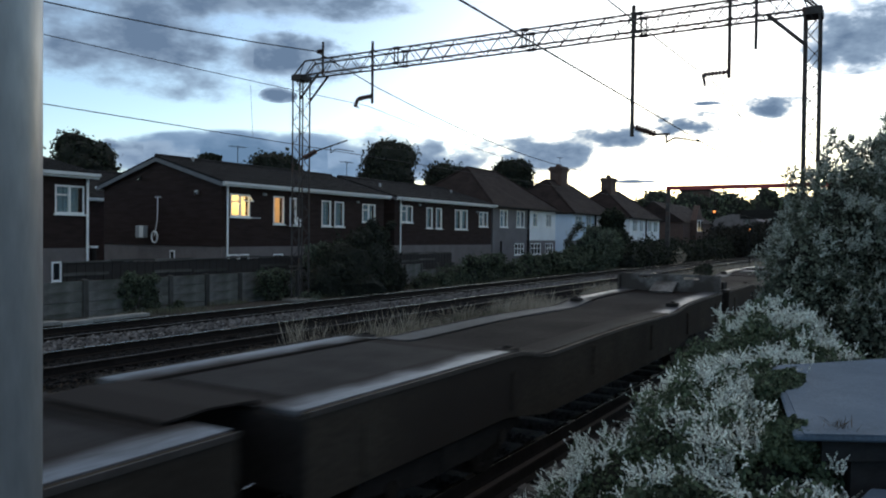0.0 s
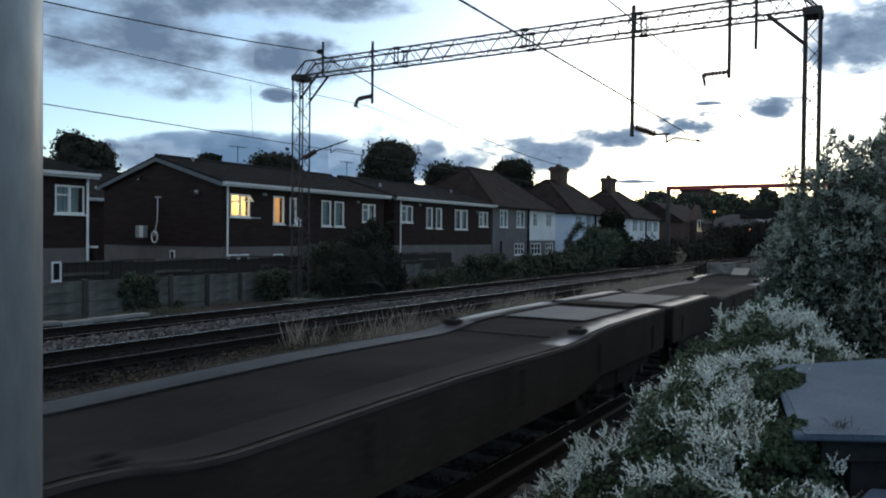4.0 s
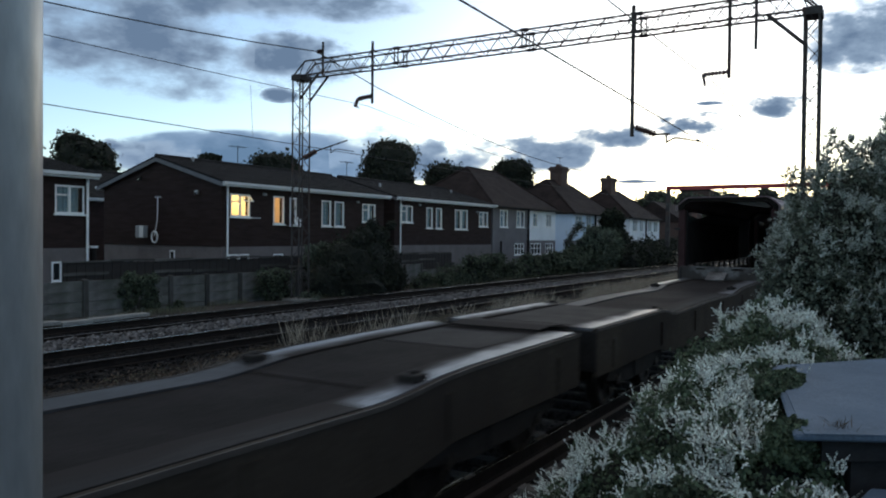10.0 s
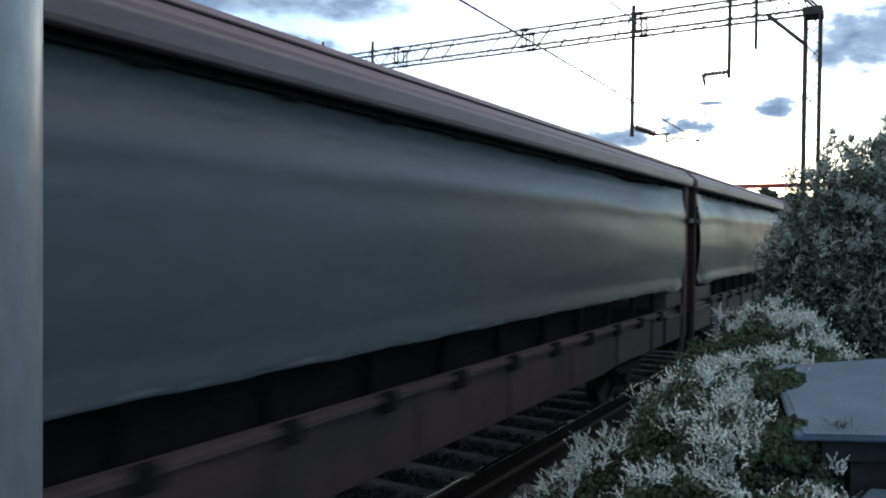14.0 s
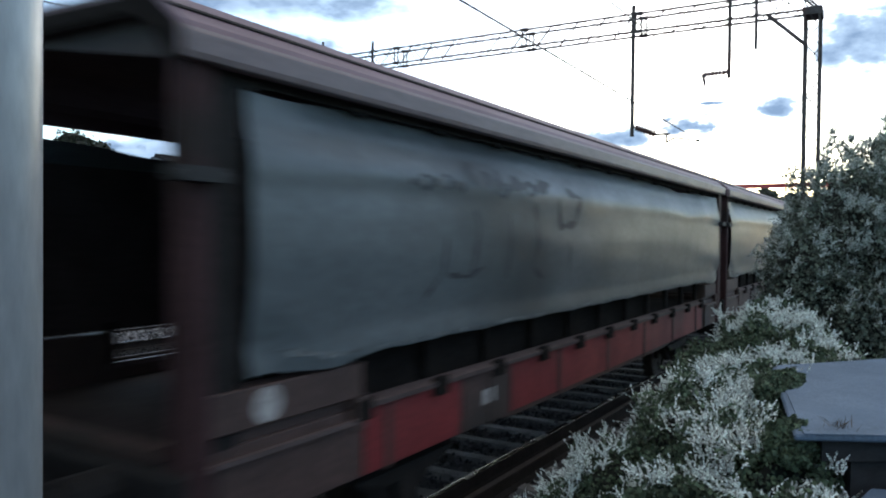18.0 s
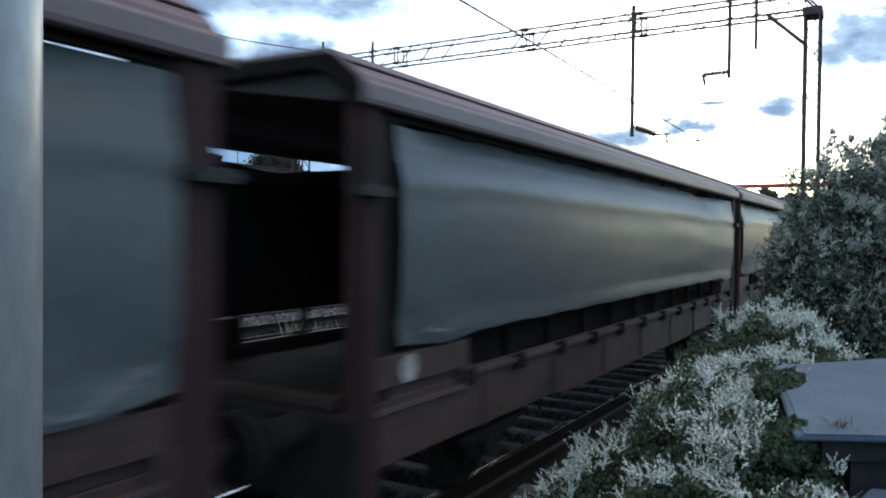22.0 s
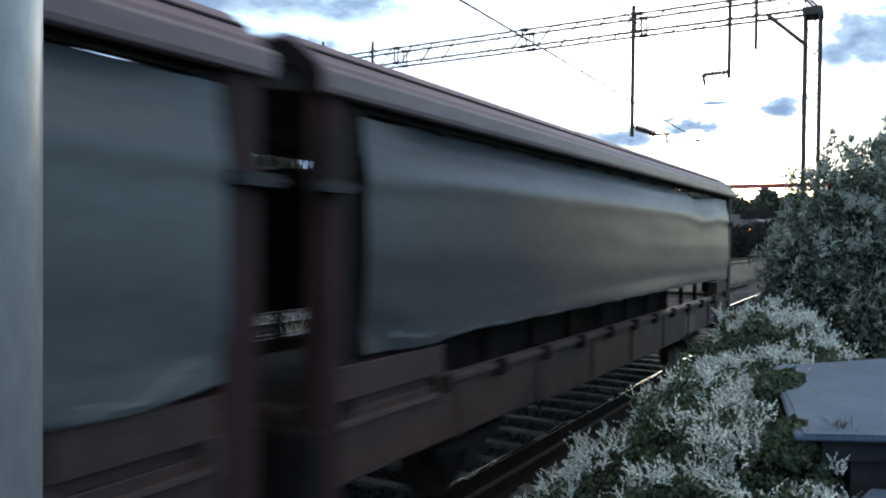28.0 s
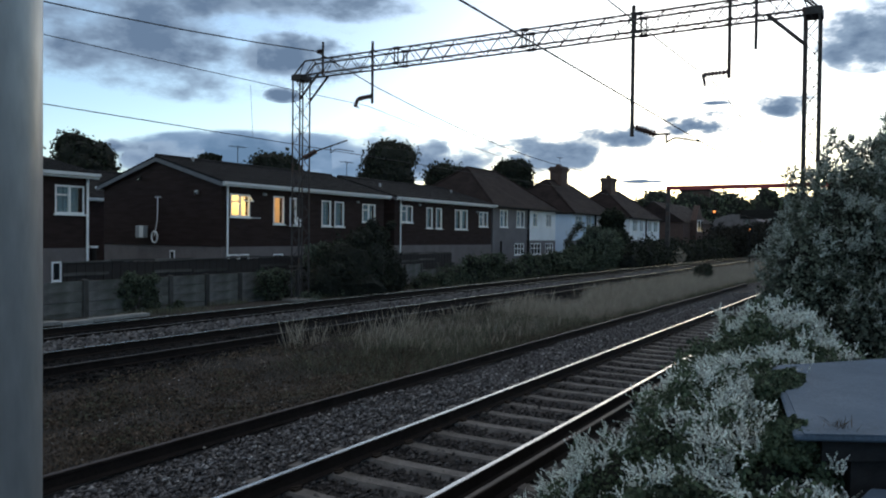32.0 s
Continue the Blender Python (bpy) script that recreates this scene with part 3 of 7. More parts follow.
def holed_plate(x0, x1, z0, z1, y, depth, openings):
    """A plate across the track, from y - depth to y, with holes through it."""
    s = wall_with_openings(x0, x1, z0, z1, y, depth, openings)
    s.v = [(b, a, c) for a, b, c in s.v]
    return s


def flat_wagon(board, paint=None):
    """A low container flat; its end nearer the train's head is at y = 0. board: it is the rear half of a pair."""
    wag = thing("flat_wagon", 0, 0, 0, "empty low container flat wagon with drab brown sides", "freight wagon", "flat wagons of the train")
    L, W = FLAT_L, 1.06
    prof = [(0.0, 1.125), (2.85, 1.125), (2.95, 1.122), (3.15, 1.108), (3.55, 1.036), (3.75, 1.02), (3.95, 1.018), (5.2, 1.038), (L / 2, 1.05), (L - 5.2, 1.04), (L - 3.95, 1.022), (L - 3.75, 1.024), (L - 3.5, 1.04), (L - 3.1, 1.078), (L - 2.95, 1.09), (L - 2.5, 1.108), (L - 1.5, 1.122), (L, 1.13)]
    under = [(L, 0.54), (L - 2.8, 0.54), (L - 3.7, 0.40), (3.7, 0.40), (2.8, 0.54), (0.0, 0.54)]
    for side in (-1, 1):
        s = Shape()
        s.prism(prof + under, "x", side * (W - 0.07), side * (W - 0.012))
        part("side_sill", s, FLAT_SIDE, wag, "drab brown steel side sill", bevel=0.004)
        lip = [(a, b + 0.006) for a, b in prof] + [(a, b - 0.03) for a, b in prof[::-1]]
        part("side_lip", Shape().prism(lip, "x", side * (W - 0.011), side * W), LIP_STEEL, wag, "rubbed top lip")
        for y in (0.62, 2.9, 5.1, L - 5.1, L - 2.9, L - 0.62):
            part("rib", Shape().box(min(side * (W - 0.012), side * (W + 0.012)), max(side * (W - 0.012), side * (W + 0.012)), y - 0.045, y + 0.045, 0.60, 0.95), FLAT_SIDE, wag)
        cuts = [0.0, 2.95, 3.95, L - 3.95, L - 2.95, L]
        for a, b in zip(cuts, cuts[1:]):
            seg = [p for p in prof if a <= p[0] <= b]
            ht = dict(prof)
            top = [(q[0], q[1] + 0.008) for q in seg] + [(q[0], q[1] - 0.03) for q in seg[::-1]]
            if (a < 1.0 and board) or b > L - 1.0:
                m, lab = DECK_PALE, "pale steel edge plate with painted sky sheen"
            elif side < 0:
                m, lab = DECK_MID, "worn steel edge plate with blue-grey painted sky sheen"
            elif b - a < 1.2 and a > 6.0:
                m, lab = DECK_PALE, "worn sloping edge plate with painted sky sheen"
            else:
                m, lab = DECK_EDGE, "dull worn steel edge plate"
            part("edge_plate", Shape().prism([(p, q) for p, q in top], "x", side * (W - 0.42), side * (W - 0.072)), m, wag, lab, bevel=0.003)
    d = Shape()
    mid = [(a, b - 0.012) for a, b in prof] + [(a, b - 0.09) for a, b in prof[::-1]]
    d.prism(mid, "x", -W + 0.435, W - 0.435)
    part("deck", d, DECK, wag, "dark worn deck plate")
    y0, y1 = (0.35, 2.8) if board else (L - 1.6, L - 0.35)
    part("pale_panel", Shape().box(-W + 0.47, W - 0.47, y0, y1, 1.09, 1.1165), PANEL_GREY, wag, "dull grey steel centre panel")
    for y in ((0.12, 3.4) if board else (L - 3.4, L - 0.12)):
        z = 1.112 if (y < 3.0 or y > L - 3.0) else 1.03
        part("cross_bar", Shape().box(-W + 0.423, W - 0.423, y - 0.05, y + 0.05, z - 0.06, z + 0.012), DECK if 0.5 < y < L - 0.5 else DECK_PALE, wag)
    for y0, y1 in ((-0.02, 0.08), (L - 0.08, L + 0.02)):
        part("headstock", Shape().box(-W + 0.02, W - 0.02, y0, y1, 0.60, 1.09), WAGON_DARK, wag, bevel=0.01)
    for y in (3.15, L - 3.15):
        for x in (-W + 0.2, W - 0.2):
            fl = Shape().box(x - 0.09, x + 0.09, y - 0.12, y + 0.08, 1.06, 1.135).box(x - 0.04, x + 0.04, y - 0.04, y + 0.04, 1.135, 1.16)
            part("container_pin", fl, WAGON_DARK, wag, bevel=0.01)
    for y in (1.9, L - 1.9):
        b = Shape()
        for side in (-1, 1):
            b.prism([(y - 1.35, 0.40), (y - 1.2, 0.56), (y - 0.4, 0.50), (y + 0.4, 0.50), (y + 1.2, 0.56), (y + 1.35, 0.40), (y + 0.5, 0.28), (y - 0.5, 0.28)], "x", side * 0.90, side * 0.98)
        b.box(-1.0, 1.0, y - 0.2, y + 0.2, 0.30, 0.56)
        part("bogie_frame", b, WAGON_DARK, wag, bevel=0.01)
        for dy in (-0.9, 0.9):
            part("wheelset", FLAT_WHEELS, None, wag, "steel wheelset", at=(0, y + dy, FLAT_R))
    if board:
        ends = ((L, 1),)
    else:
        ends = ((0.0, -1),)
    for y, dr in ends:
        for x in (-0.80, 0.80):
            bf = Shape().rod((x, y, 0.90), (x, y + dr * 0.22, 0.90), 0.08, 12).rod((x, y + dr * 0.22, 0.90), (x, y + dr * 0.25, 0.90), 0.18, 16)
            part("buffer", bf, WAGON_DARK, wag)
    part("coupling", Shape().rod((0, -0.26, 0.86), (0, 0.1, 0.9), 0.05, 8), WAGON_DARK, wag)
    if board:
        y = L - 0.16
        s = holed_plate(-W + 0.01, W - 0.01, 1.127, 1.475, y + 0.05, 0.05, [(-0.62, -0.36, 1.385, 1.43), (0.30, 0.62, 1.375, 1.43)])
        part("end_board", s, paint, wag, "off-white steel end board" if paint == BOARD else "stained grey steel end board", bevel=0.006)
        for x in (-W + 0.03, W - 0.03):
            part("board_stay", Shape().box(x - 0.02, x + 0.02, y - 0.10, y - 0.001, 1.136, 1.44), paint, wag)
        part("wedge_plate", Shape().prism([(y - 0.50, 1.15), (y - 0.48, 1.12), (y - 0.002, 1.30), (y - 0.002, 1.335)], "x", -0.26, 0.20), BOARD_CLEAN if paint == BOARD else paint, wag, "pale steel wedge plate" if paint == BOARD else "stained steel wedge plate")
    else:
        part("bridge_plate", Shape().prism([(L - 0.12, 1.138), (L + 0.2, 1.16), (L + 0.62, 1.138), (L + 0.62, 1.15), (L + 0.2, 1.175), (L - 0.12, 1.152)], "x", -0.6, 0.6), DECK_PALE, wag, "pale steel plate bridging the joint")
        part("end_locker", Shape().box(-0.92, 0.92, 0.06, 0.46, 1.127, 1.30), WAGON_DARK, wag, bevel=0.02)
    return wag


def van_roof_outline(grow=0.0):
    half = [(0.0, 3.405 + grow), (0.6, 3.402 + grow), (1.03, 3.395 + grow), (1.10, 3.375 + grow), (1.21, 3.295), (1.32 + grow, 3.205), (1.345 + grow, 3.15), (1.34 + grow, 3.04)]
    return [(-x, z) for x, z in half[:0:-1]] + half


def curtain_point(side, seed, sag, y, w):
    """A point of a hanging curtain: y along the wagon, w from its hem (0) to its rail (1)."""
    L = VAN_L
    hang = abs(math.sin(math.pi * (y - 0.5) / 0.95)) ** 0.7 * 0.02
    slack = sag * math.exp(-((y - (L - 2.5)) / 0.85) ** 2)
    if side < 0:
        slack = 0.15 * math.exp(-((y - 1.9) / 1.0) ** 2)
    end = math.exp(-((y - 0.5) / 0.5) ** 2) + math.exp(-((L - 0.2 - y) / 0.5) ** 2)
    over = 1 / (1 + math.exp((y - 1.35) * 9)) + 1 / (1 + math.exp((L - 1.2 - y) * 9))
    top = 3.005 - hang - slack - 0.05 * end
    low = 1.495 - 0.06 * over + 0.005 * math.sin(y * 6.6 + seed) + 0.0025 * math.sin(y * 17 + seed) + 0.05 * end
    z = low + (top - low) * w
    up = max(0.0, w - 0.76) / 0.24
    bulge = 0.030 * math.sin(math.pi * min(1.0, w / 0.95)) + 0.022 * noise.noise((y * 0.22, z * 1.6, seed))
    bulge += 0.007 * noise.noise((y * 0.6, z * 5.0, seed + 5))
    bulge -= 0.115 * up ** 1.15 * (1 - 0.8 * min(1.0, end)) - 0.012 * (1 - abs(2 * min(1.0, up * 2) - 1)) * (hang / 0.02)
    bulge += 0.016 * math.exp(-((w - 0.74) / 0.05) ** 2)
    bulge += end * 0.05 * math.sin(9 * z + 5 * y) * max(0, 0.30 - w) * 2
    if w < 0.06:
        bulge += 0.015
    pleat = abs(math.sin(math.pi * (y - 0.5) / 0.95))
    bulge += 0.006 * math.sin(z * 62) * math.exp(-((w - 0.9) / 0.06) ** 2) * pleat
    return (side * (1.306 + bulge), y, z)


def curtain_mesh(side, seed, mat, sag):
    nu, nv = 150, 30
    s = Shape()
    for i in range(nu + 1):
        y = 0.47 + (VAN_L - 0.75) * i / nu
        s.v += [curtain_point(side, seed, sag, y, 1 - (1 - j / nv) ** 1.4) for j in range(nv + 1)]
    for i in range(nu):
        for j in range(nv):
            a = i * (nv + 1) + j
            s.f.append((a, a + nv + 1, a + nv + 2, a + 1))
    s.m = [0] * len(s.f)
    return s.mesh("curtain", mat, smooth=True)


def spray_stroke(wag, seed, path, width, name="spray_stroke", paint=None, label="faded dark spray paint stroke"):
    """A ribbon of paint lying on the near curtain; path holds (y, w) pairs."""
    s = Shape()
    pts = []
    for (ya, wa), (yb, wb) in zip(path, path[1:]):
        n = max(2, int(math.hypot(yb - ya, (wb - wa) * 1.6) / 0.05))
        pts += [(ya + (yb - ya) * q / n, wa + (wb - wa) * q / n) for q in range(n)]
    pts.append(path[-1])
    for i, (y, w) in enumerate(pts):
        a, b = pts[max(0, i - 1)], pts[min(len(pts) - 1, i + 1)]
        dy, dw = b[0] - a[0], (b[1] - a[1]) * 1.6
        ln = math.hypot(dy, dw) or 1.0
        q = 0.5 * width * (0.75 + 0.35 * math.sin(i * 0.9 + y * 5)) * (0.35 if i in (0, len(pts) - 1) else 1.0)
        for sg in (-1, 1):
            x, yy, z = curtain_point(1, seed, 0.09, y - sg * dw / ln * q, w + sg * dy / ln * q / 1.6)
            s.v.append((x + 0.006, yy, z))
    s.f = [(2 * i, 2 * i + 1, 2 * i + 3, 2 * i + 2) for i in range(len(pts) - 1)]
    s.m = [0] * len(s.f)
    part(name, s, paint or SPRAY, wag, label)


def van(seed, curtain_mat, label):
    """A curtain-sided van, open at both ends."""
    wag = thing("curtain_sided_wagon", 0, 0, 0, label, "freight wagon", "curtain-sided wagons of the train")
    L = VAN_L
    out = van_roof_outline()
    inner = [(x * 0.985, z - 0.025) for x, z in out]
    part("roof", Shape().prism(out + inner[::-1], "y", 0.03, L - 0.03), WAGON_ROOF, wag, "dusty maroon-brown steel roof")
    for side in (-1, 1):
        g = Shape()
        g.prism([(side * 1.346, 3.015), (side * 1.378, 3.02), (side * 1.388, 3.05), (side * 1.388, 3.14), (side * 1.368, 3.165), (side * 1.348, 3.165)], "y", 0.0, L)
        part("eave_rail", g, WAGON_GUTTER, wag, "pale mauve eave rail", bevel=0.004)
        r = Shape().prism([(side * 1.212, 3.290), (side * 1.235, 3.272), (side * 1.242, 3.281), (side * 1.219, 3.300)], "y", 0.03, L - 0.03)
        part("roof_seam", r, WAGON_DARK, wag, "dark seam strip")
        part("curtain", curtain_mesh(side, seed + side * 3.1, curtain_mat, (0.11 if curtain_mat == CURTAIN_SHADED else 0.06) if side > 0 else 0.12), None, wag, "grey-green tarpaulin side curtain")
        # Added panel, stands in for the shade behind the curtain.
        part("side_shade_panel", Shape().box(min(side * 1.165, side * 1.185), max(side * 1.165, side * 1.185), 0.5, L - 3.6, 1.46, 2.72), VAN_INSIDE, wag, "added brown-black panel that keeps the van's inside dark")
        track_rail = Shape().box(min(side * 1.20, side * 1.25), max(side * 1.20, side * 1.25), 0.3 if side > 0 else 3.4, L - 0.3, 2.985, 3.035)
        part("curtain_track", track_rail, WAGON_DARK, wag)
        for k in range(0 if side > 0 else 4, 13):
            y = 0.5 + k * 0.95
            part("runner", Shape().box(min(side * 1.225, side * 1.275), max(side * 1.225, side * 1.275), y - 0.05, y + 0.05, 2.955, 3.01), WAGON_DARK, wag, bevel=0.008)
        # sole bar, its upper lip, and the pockets
        sole = Shape()
        sole.prism([(0.03, 1.06), (0.22, 1.06), (0.23, 1.145), (L - 0.30, 1.145), (L - 0.30, 0.70), (L - 3.2, 0.70), (L - 3.7, 0.66), (3.7, 0.66), (3.2, 0.70), (0.03, 0.70)], "x", side * 1.20, side * 1.27)
        part("sole_bar", sole, WAGON_BROWN, wag, "faded maroon steel sole bar", bevel=0.006)
        lip = Shape().prism([(side * 1.20, 1.146), (side * 1.31, 1.135), (side * 1.315, 1.17), (side * 1.20, 1.185)], "y", 1.46, L - 1.16)
        part("sole_lip", lip, LIP, wag)
        for k in range(11):
            y = 1.45 + k * (L - 2.9) / 10
            p = Shape().box(min(side * 1.27, side * 1.325), max(side * 1.27, side * 1.325), y - 0.085, y + 0.085, 1.07, 1.20)
            p.box(min(side * 1.16, side * 1.21), max(side * 1.16, side * 1.21), y - 0.05, y + 0.05, 1.186, 1.52)
            part("stanchion", p, SHADE_BLACK, wag, bevel=0.008)
        for k in range(1, 8):
            y = 0.3 + k * (L - 0.6) / 8
            part("rib", Shape().box(min(side * 1.27, side * 1.29), max(side * 1.27, side * 1.29), y - 0.03, y + 0.03, 0.69, 1.12), WAGON_BROWN, wag)
        if side > 0:
            # Board added to paint the gap under the curtain dark.
            part("gap_shade_board", Shape().box(1.10, 1.125, 0.5, L - 4.05, 1.062, 1.60), SHADE_BLACK, wag, "near-black board standing in for shade under the curtain")
        # slotted end lockers
        for y0, y1 in ((0.23, 1.45), (L - 1.15, L - 0.28)):
            b = Shape().prism([(side * px, pz) for px, pz in ((1.16, 0.72), (1.30, 0.72), (1.30, 1.09), (1.24, 1.10), (1.24, 1.21), (1.30, 1.22), (1.30, 1.43), (1.16, 1.43))], "y", y0, y1)
            part("step", Shape().box(min(side * 1.301, side * 1.335), max(side * 1.301, side * 1.335), y0, y1 - 0.1, 1.07, 1.095), LIP, wag, "worn pale step edge")
            part("bracket", Shape().box(min(side * 1.301, side * 1.32), max(side * 1.301, side * 1.32), y1 - 0.10, y1, 1.02, 1.24), WAGON_BROWN, wag)
            part("step_panel", b, WAGON_BROWN, wag, "faded maroon panel with a step slot", bevel=0.006)
    part("floor", Shape().box(-1.19, 1.19, 0.2, L - 0.2, 0.98, 1.06), VAN_INSIDE, wag, "dark worn floor")
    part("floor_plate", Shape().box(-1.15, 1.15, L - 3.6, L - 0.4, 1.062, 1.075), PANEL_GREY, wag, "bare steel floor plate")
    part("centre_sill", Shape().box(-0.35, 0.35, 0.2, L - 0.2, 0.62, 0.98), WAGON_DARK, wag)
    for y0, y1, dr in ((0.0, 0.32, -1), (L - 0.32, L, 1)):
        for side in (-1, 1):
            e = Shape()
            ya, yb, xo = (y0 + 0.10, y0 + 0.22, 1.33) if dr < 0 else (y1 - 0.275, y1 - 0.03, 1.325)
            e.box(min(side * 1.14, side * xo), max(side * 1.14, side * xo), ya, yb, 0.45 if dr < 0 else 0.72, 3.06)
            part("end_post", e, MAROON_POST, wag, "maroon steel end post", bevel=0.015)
            # Dark block added in place of the shaded recess beside the end post.
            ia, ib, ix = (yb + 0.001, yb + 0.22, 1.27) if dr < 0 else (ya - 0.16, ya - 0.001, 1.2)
            part("recess_block", Shape().box(min(side * 1.10, side * ix), max(side * 1.10, side * ix), ia, ib, 0.9, 3.03), WAGON_DARK, wag)
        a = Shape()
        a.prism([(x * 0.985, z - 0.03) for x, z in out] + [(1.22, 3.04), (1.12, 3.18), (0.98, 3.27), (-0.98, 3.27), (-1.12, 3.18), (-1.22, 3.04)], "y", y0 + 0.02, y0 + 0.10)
        part("end_arch", a, SHADE_BLACK, wag)
        part("head_beam", Shape().box(-1.30, 1.30, y0 + 0.02, y1 - 0.02, 0.50, 1.08), WAGON_DARK, wag, bevel=0.015)
        ym = 0.5 * (y0 + y1) + dr * 0.05
        if dr < 0:
            part("header_panel", Shape().prism([(-0.15, 3.262), (0.95, 3.262), (1.14, 3.11), (1.06, 3.075)], "y", 0.125, 0.14), HEADER, wag, "dull grey-brown header panel")
        part("end_sill", Shape().box(-1.07, 1.07, y0 + 0.1, y0 + 0.2, 1.10, 1.17), WAGON_BROWN, wag)
        for side in (-1, 1):
            h = Shape().box(min(side * 1.28, side * 1.40), max(side * 1.28, side * 1.40), ym - 0.14, ym + 0.14, 2.46, 2.53)
            h.rod((side * 1.38, ym - 0.17, 2.49), (side * 1.38, ym + 0.17, 2.49), 0.02, 8)
            part("latch", h, BLACK_RUBBER, wag)
    for y in (2.25, L - 2.25):
        for side in (-1, 1):
            b = Shape()
            b.prism([(y - 0.75, 0.70), (y + 0.75, 0.70), (y + 0.22, 0.30), (y - 0.22, 0.30)], "x", side * 0.96, side * 1.04)
            part("axle_guard", b, WAGON_DARK, wag)
            part("axle_box", Shape().rod((side * 0.94, y, 0.42), (side * 1.12, y, 0.42), 0.13, 10), WAGON_DARK, wag)
            b = Shape()
            for q in range(5):
                b.box(min(side * 1.045, side * 1.12), max(side * 1.045, side * 1.12), y - 0.62 + q * 0.06, y + 0.62 - q * 0.06, 0.56 - q * 0.02, 0.58 - q * 0.02)
            part("leaf_spring", b, WAGON_DARK, wag)
        part("wheelset", VAN_WHEELS, None, wag, "steel wheelset", at=(0, y, VAN_R))
    hose = Shape()
    bend = [(0.95, L - 0.04, 1.55), (0.93, L + 0.12, 1.95), (0.85, L + 0.2, 2.05), (0.72, L + 0.2, 2.03), (0.66, L + 0.14, 1.9)]
    for a, b in zip(bend, bend[1:]):
        hose.rod(a, b, 0.026, 6)
    part("hose_loop", hose, LABEL, wag, "pale bent hose at the wagon end")
    tank = Shape().rod((-0.5, L * 0.5 - 0.6, 0.72), (-0.5, L * 0.5 + 0.6, 0.72), 0.18, 12)
    part("air_tank", tank, WAGON_DARK, wag)
    return wag


HEADS = {"flat": [-9.644, 3.56, 16.95, 30.15, 43.54, 56.75], "van": [70.08, 82.62, 95.93, 108.58, 121.89, 134.53, 147.84, 160.49]}
train = []
plain_flat, board_flat, clean_flat = flat_wagon(False), flat_wagon(True, BOARD_STAINED), flat_wagon(True, BOARD)
for k, y in enumerate(HEADS["flat"]):
    src = plain_flat if k % 2 == 0 else clean_flat if k == 3 else board_flat
    ob = src if k in (0, 1, 3) else copy_thing(src, pose(NEAR_X, y, 0))
    tagged(ob, "empty low flat wagon with an off-white end board" if k == 3 else "empty low flat wagon with a stained grey end board" if k % 2 else "empty low container flat wagon with drab brown sides")
    train.append((ob, y, FLAT_R))
clean_van = van(2.0, CURTAIN, "curtain-sided wagon with grey-green tarpaulin and maroon roof")
worn_van = van(7.0, CURTAIN_WORN, "curtain-sided wagon with stained grey-green tarpaulin and maroon roof")
shaded_van = van(4.0, CURTAIN_SHADED, "last curtain-sided wagon with shade-darkened tarpaulin colour and maroon roof")
for wag, sd in ((clean_van, 5.1), (worn_van, 10.1), (shaded_van, 7.1)):
    # Pale hem strip paints reflected sky; the corner flaps show pale lining.
    spray_stroke(wag, sd, [(1.5, 0.016), (VAN_L - 1.3, 0.016)], 0.028, "hem_band", HEM, "pale scuffed curtain hem with painted sky reflection")
    spray_stroke(wag, sd, [(VAN_L - 1.15, 0.02), (VAN_L - 0.75, 0.045), (VAN_L - 0.36, 0.10)], 0.075, "corner_flap", HEM, "pale turned-up curtain corner")
    spray_stroke(wag, sd, [(0.56, 0.075), (0.85, 0.07), (1.35, 0.035)], 0.045, "corner_flap", HEM, "pale turned-up curtain corner")
for k, y in enumerate(HEADS["van"]):
    src = worn_van if k in (1, 2) else shaded_van if k == 7 else clean_van
    ob = src if k in (0, 1, 7) else copy_thing(src, pose(NEAR_X, y, 0))
    train.append((ob, y, VAN_R))


long_buffer = Shape().rod((0, 0, 0), (0, 0.3, 0), 0.11, 14).rod((0, 0.3, 0), (0, 0.45, 0), 0.07, 12).rod((0, 0.45, 0), (0, 0.51, 0), 0.22, 20)
LONG_BUFFER = long_buffer.mesh("buffer", WAGON_DARK, bevel=0.01)
for k, (wag, y, r) in enumerate(w for w in train if w[2] == VAN_R):
    for side in (-1, 1):
        part("buffer", LONG_BUFFER, None, wag, at=pose(side * 0.87, VAN_L if k % 2 else 0.0, 0.98, 0, 0, 0 if k % 2 else 180))


def side_panel(wag, y0, y1, z0, z1, mat, label):
    part("side_plate", Shape().box(1.272, 1.278, y0, y1, z0, z1), mat, wag, label)


rope = Shape()
rr = random.Random(17)
for k in range(15):
    x, y, a = rr.uniform(0.45, 0.92), rr.uniform(0.95, 1.6), rr.uniform(0, 6.28)
    pts = [(x + 0.035 * q * math.cos(a + q * 0.5), y + 0.075 * q * math.sin(a + q * 0.35), 1.135 + 0.15 * math.sin(math.pi * q / 6) * rr.uniform(0.6, 1.1)) for q in range(7)]
    for p, q in zip(pts, pts[1:]):
        rope.rod(p, q, 0.017, 6)
tagged(part("rope_heap", rope, ROPE, train[4][0], "pale tangled rope lying on the deck"), kind="stuff")
# Strip that paints a streak of reflected sky on the deck edge.
part("sheen_edge", Shape().box(0.80, 0.985, 1.8, 2.8, 1.1335, 1.137), DECK_PALE, train[4][0], "bright painted sky sheen along the deck edge")
part("corner_plate", Shape().box(0.5, 1.0, 0.02, 0.42, 1.134, 1.14), BOARD, train[2][0], "pale worn corner plate")
part("clean_panel", Shape().box(-0.58, 0.58, 0.4, 2.45, 1.117, 1.122), PANEL_PALE, train[3][0], "pale grey clean deck panel")
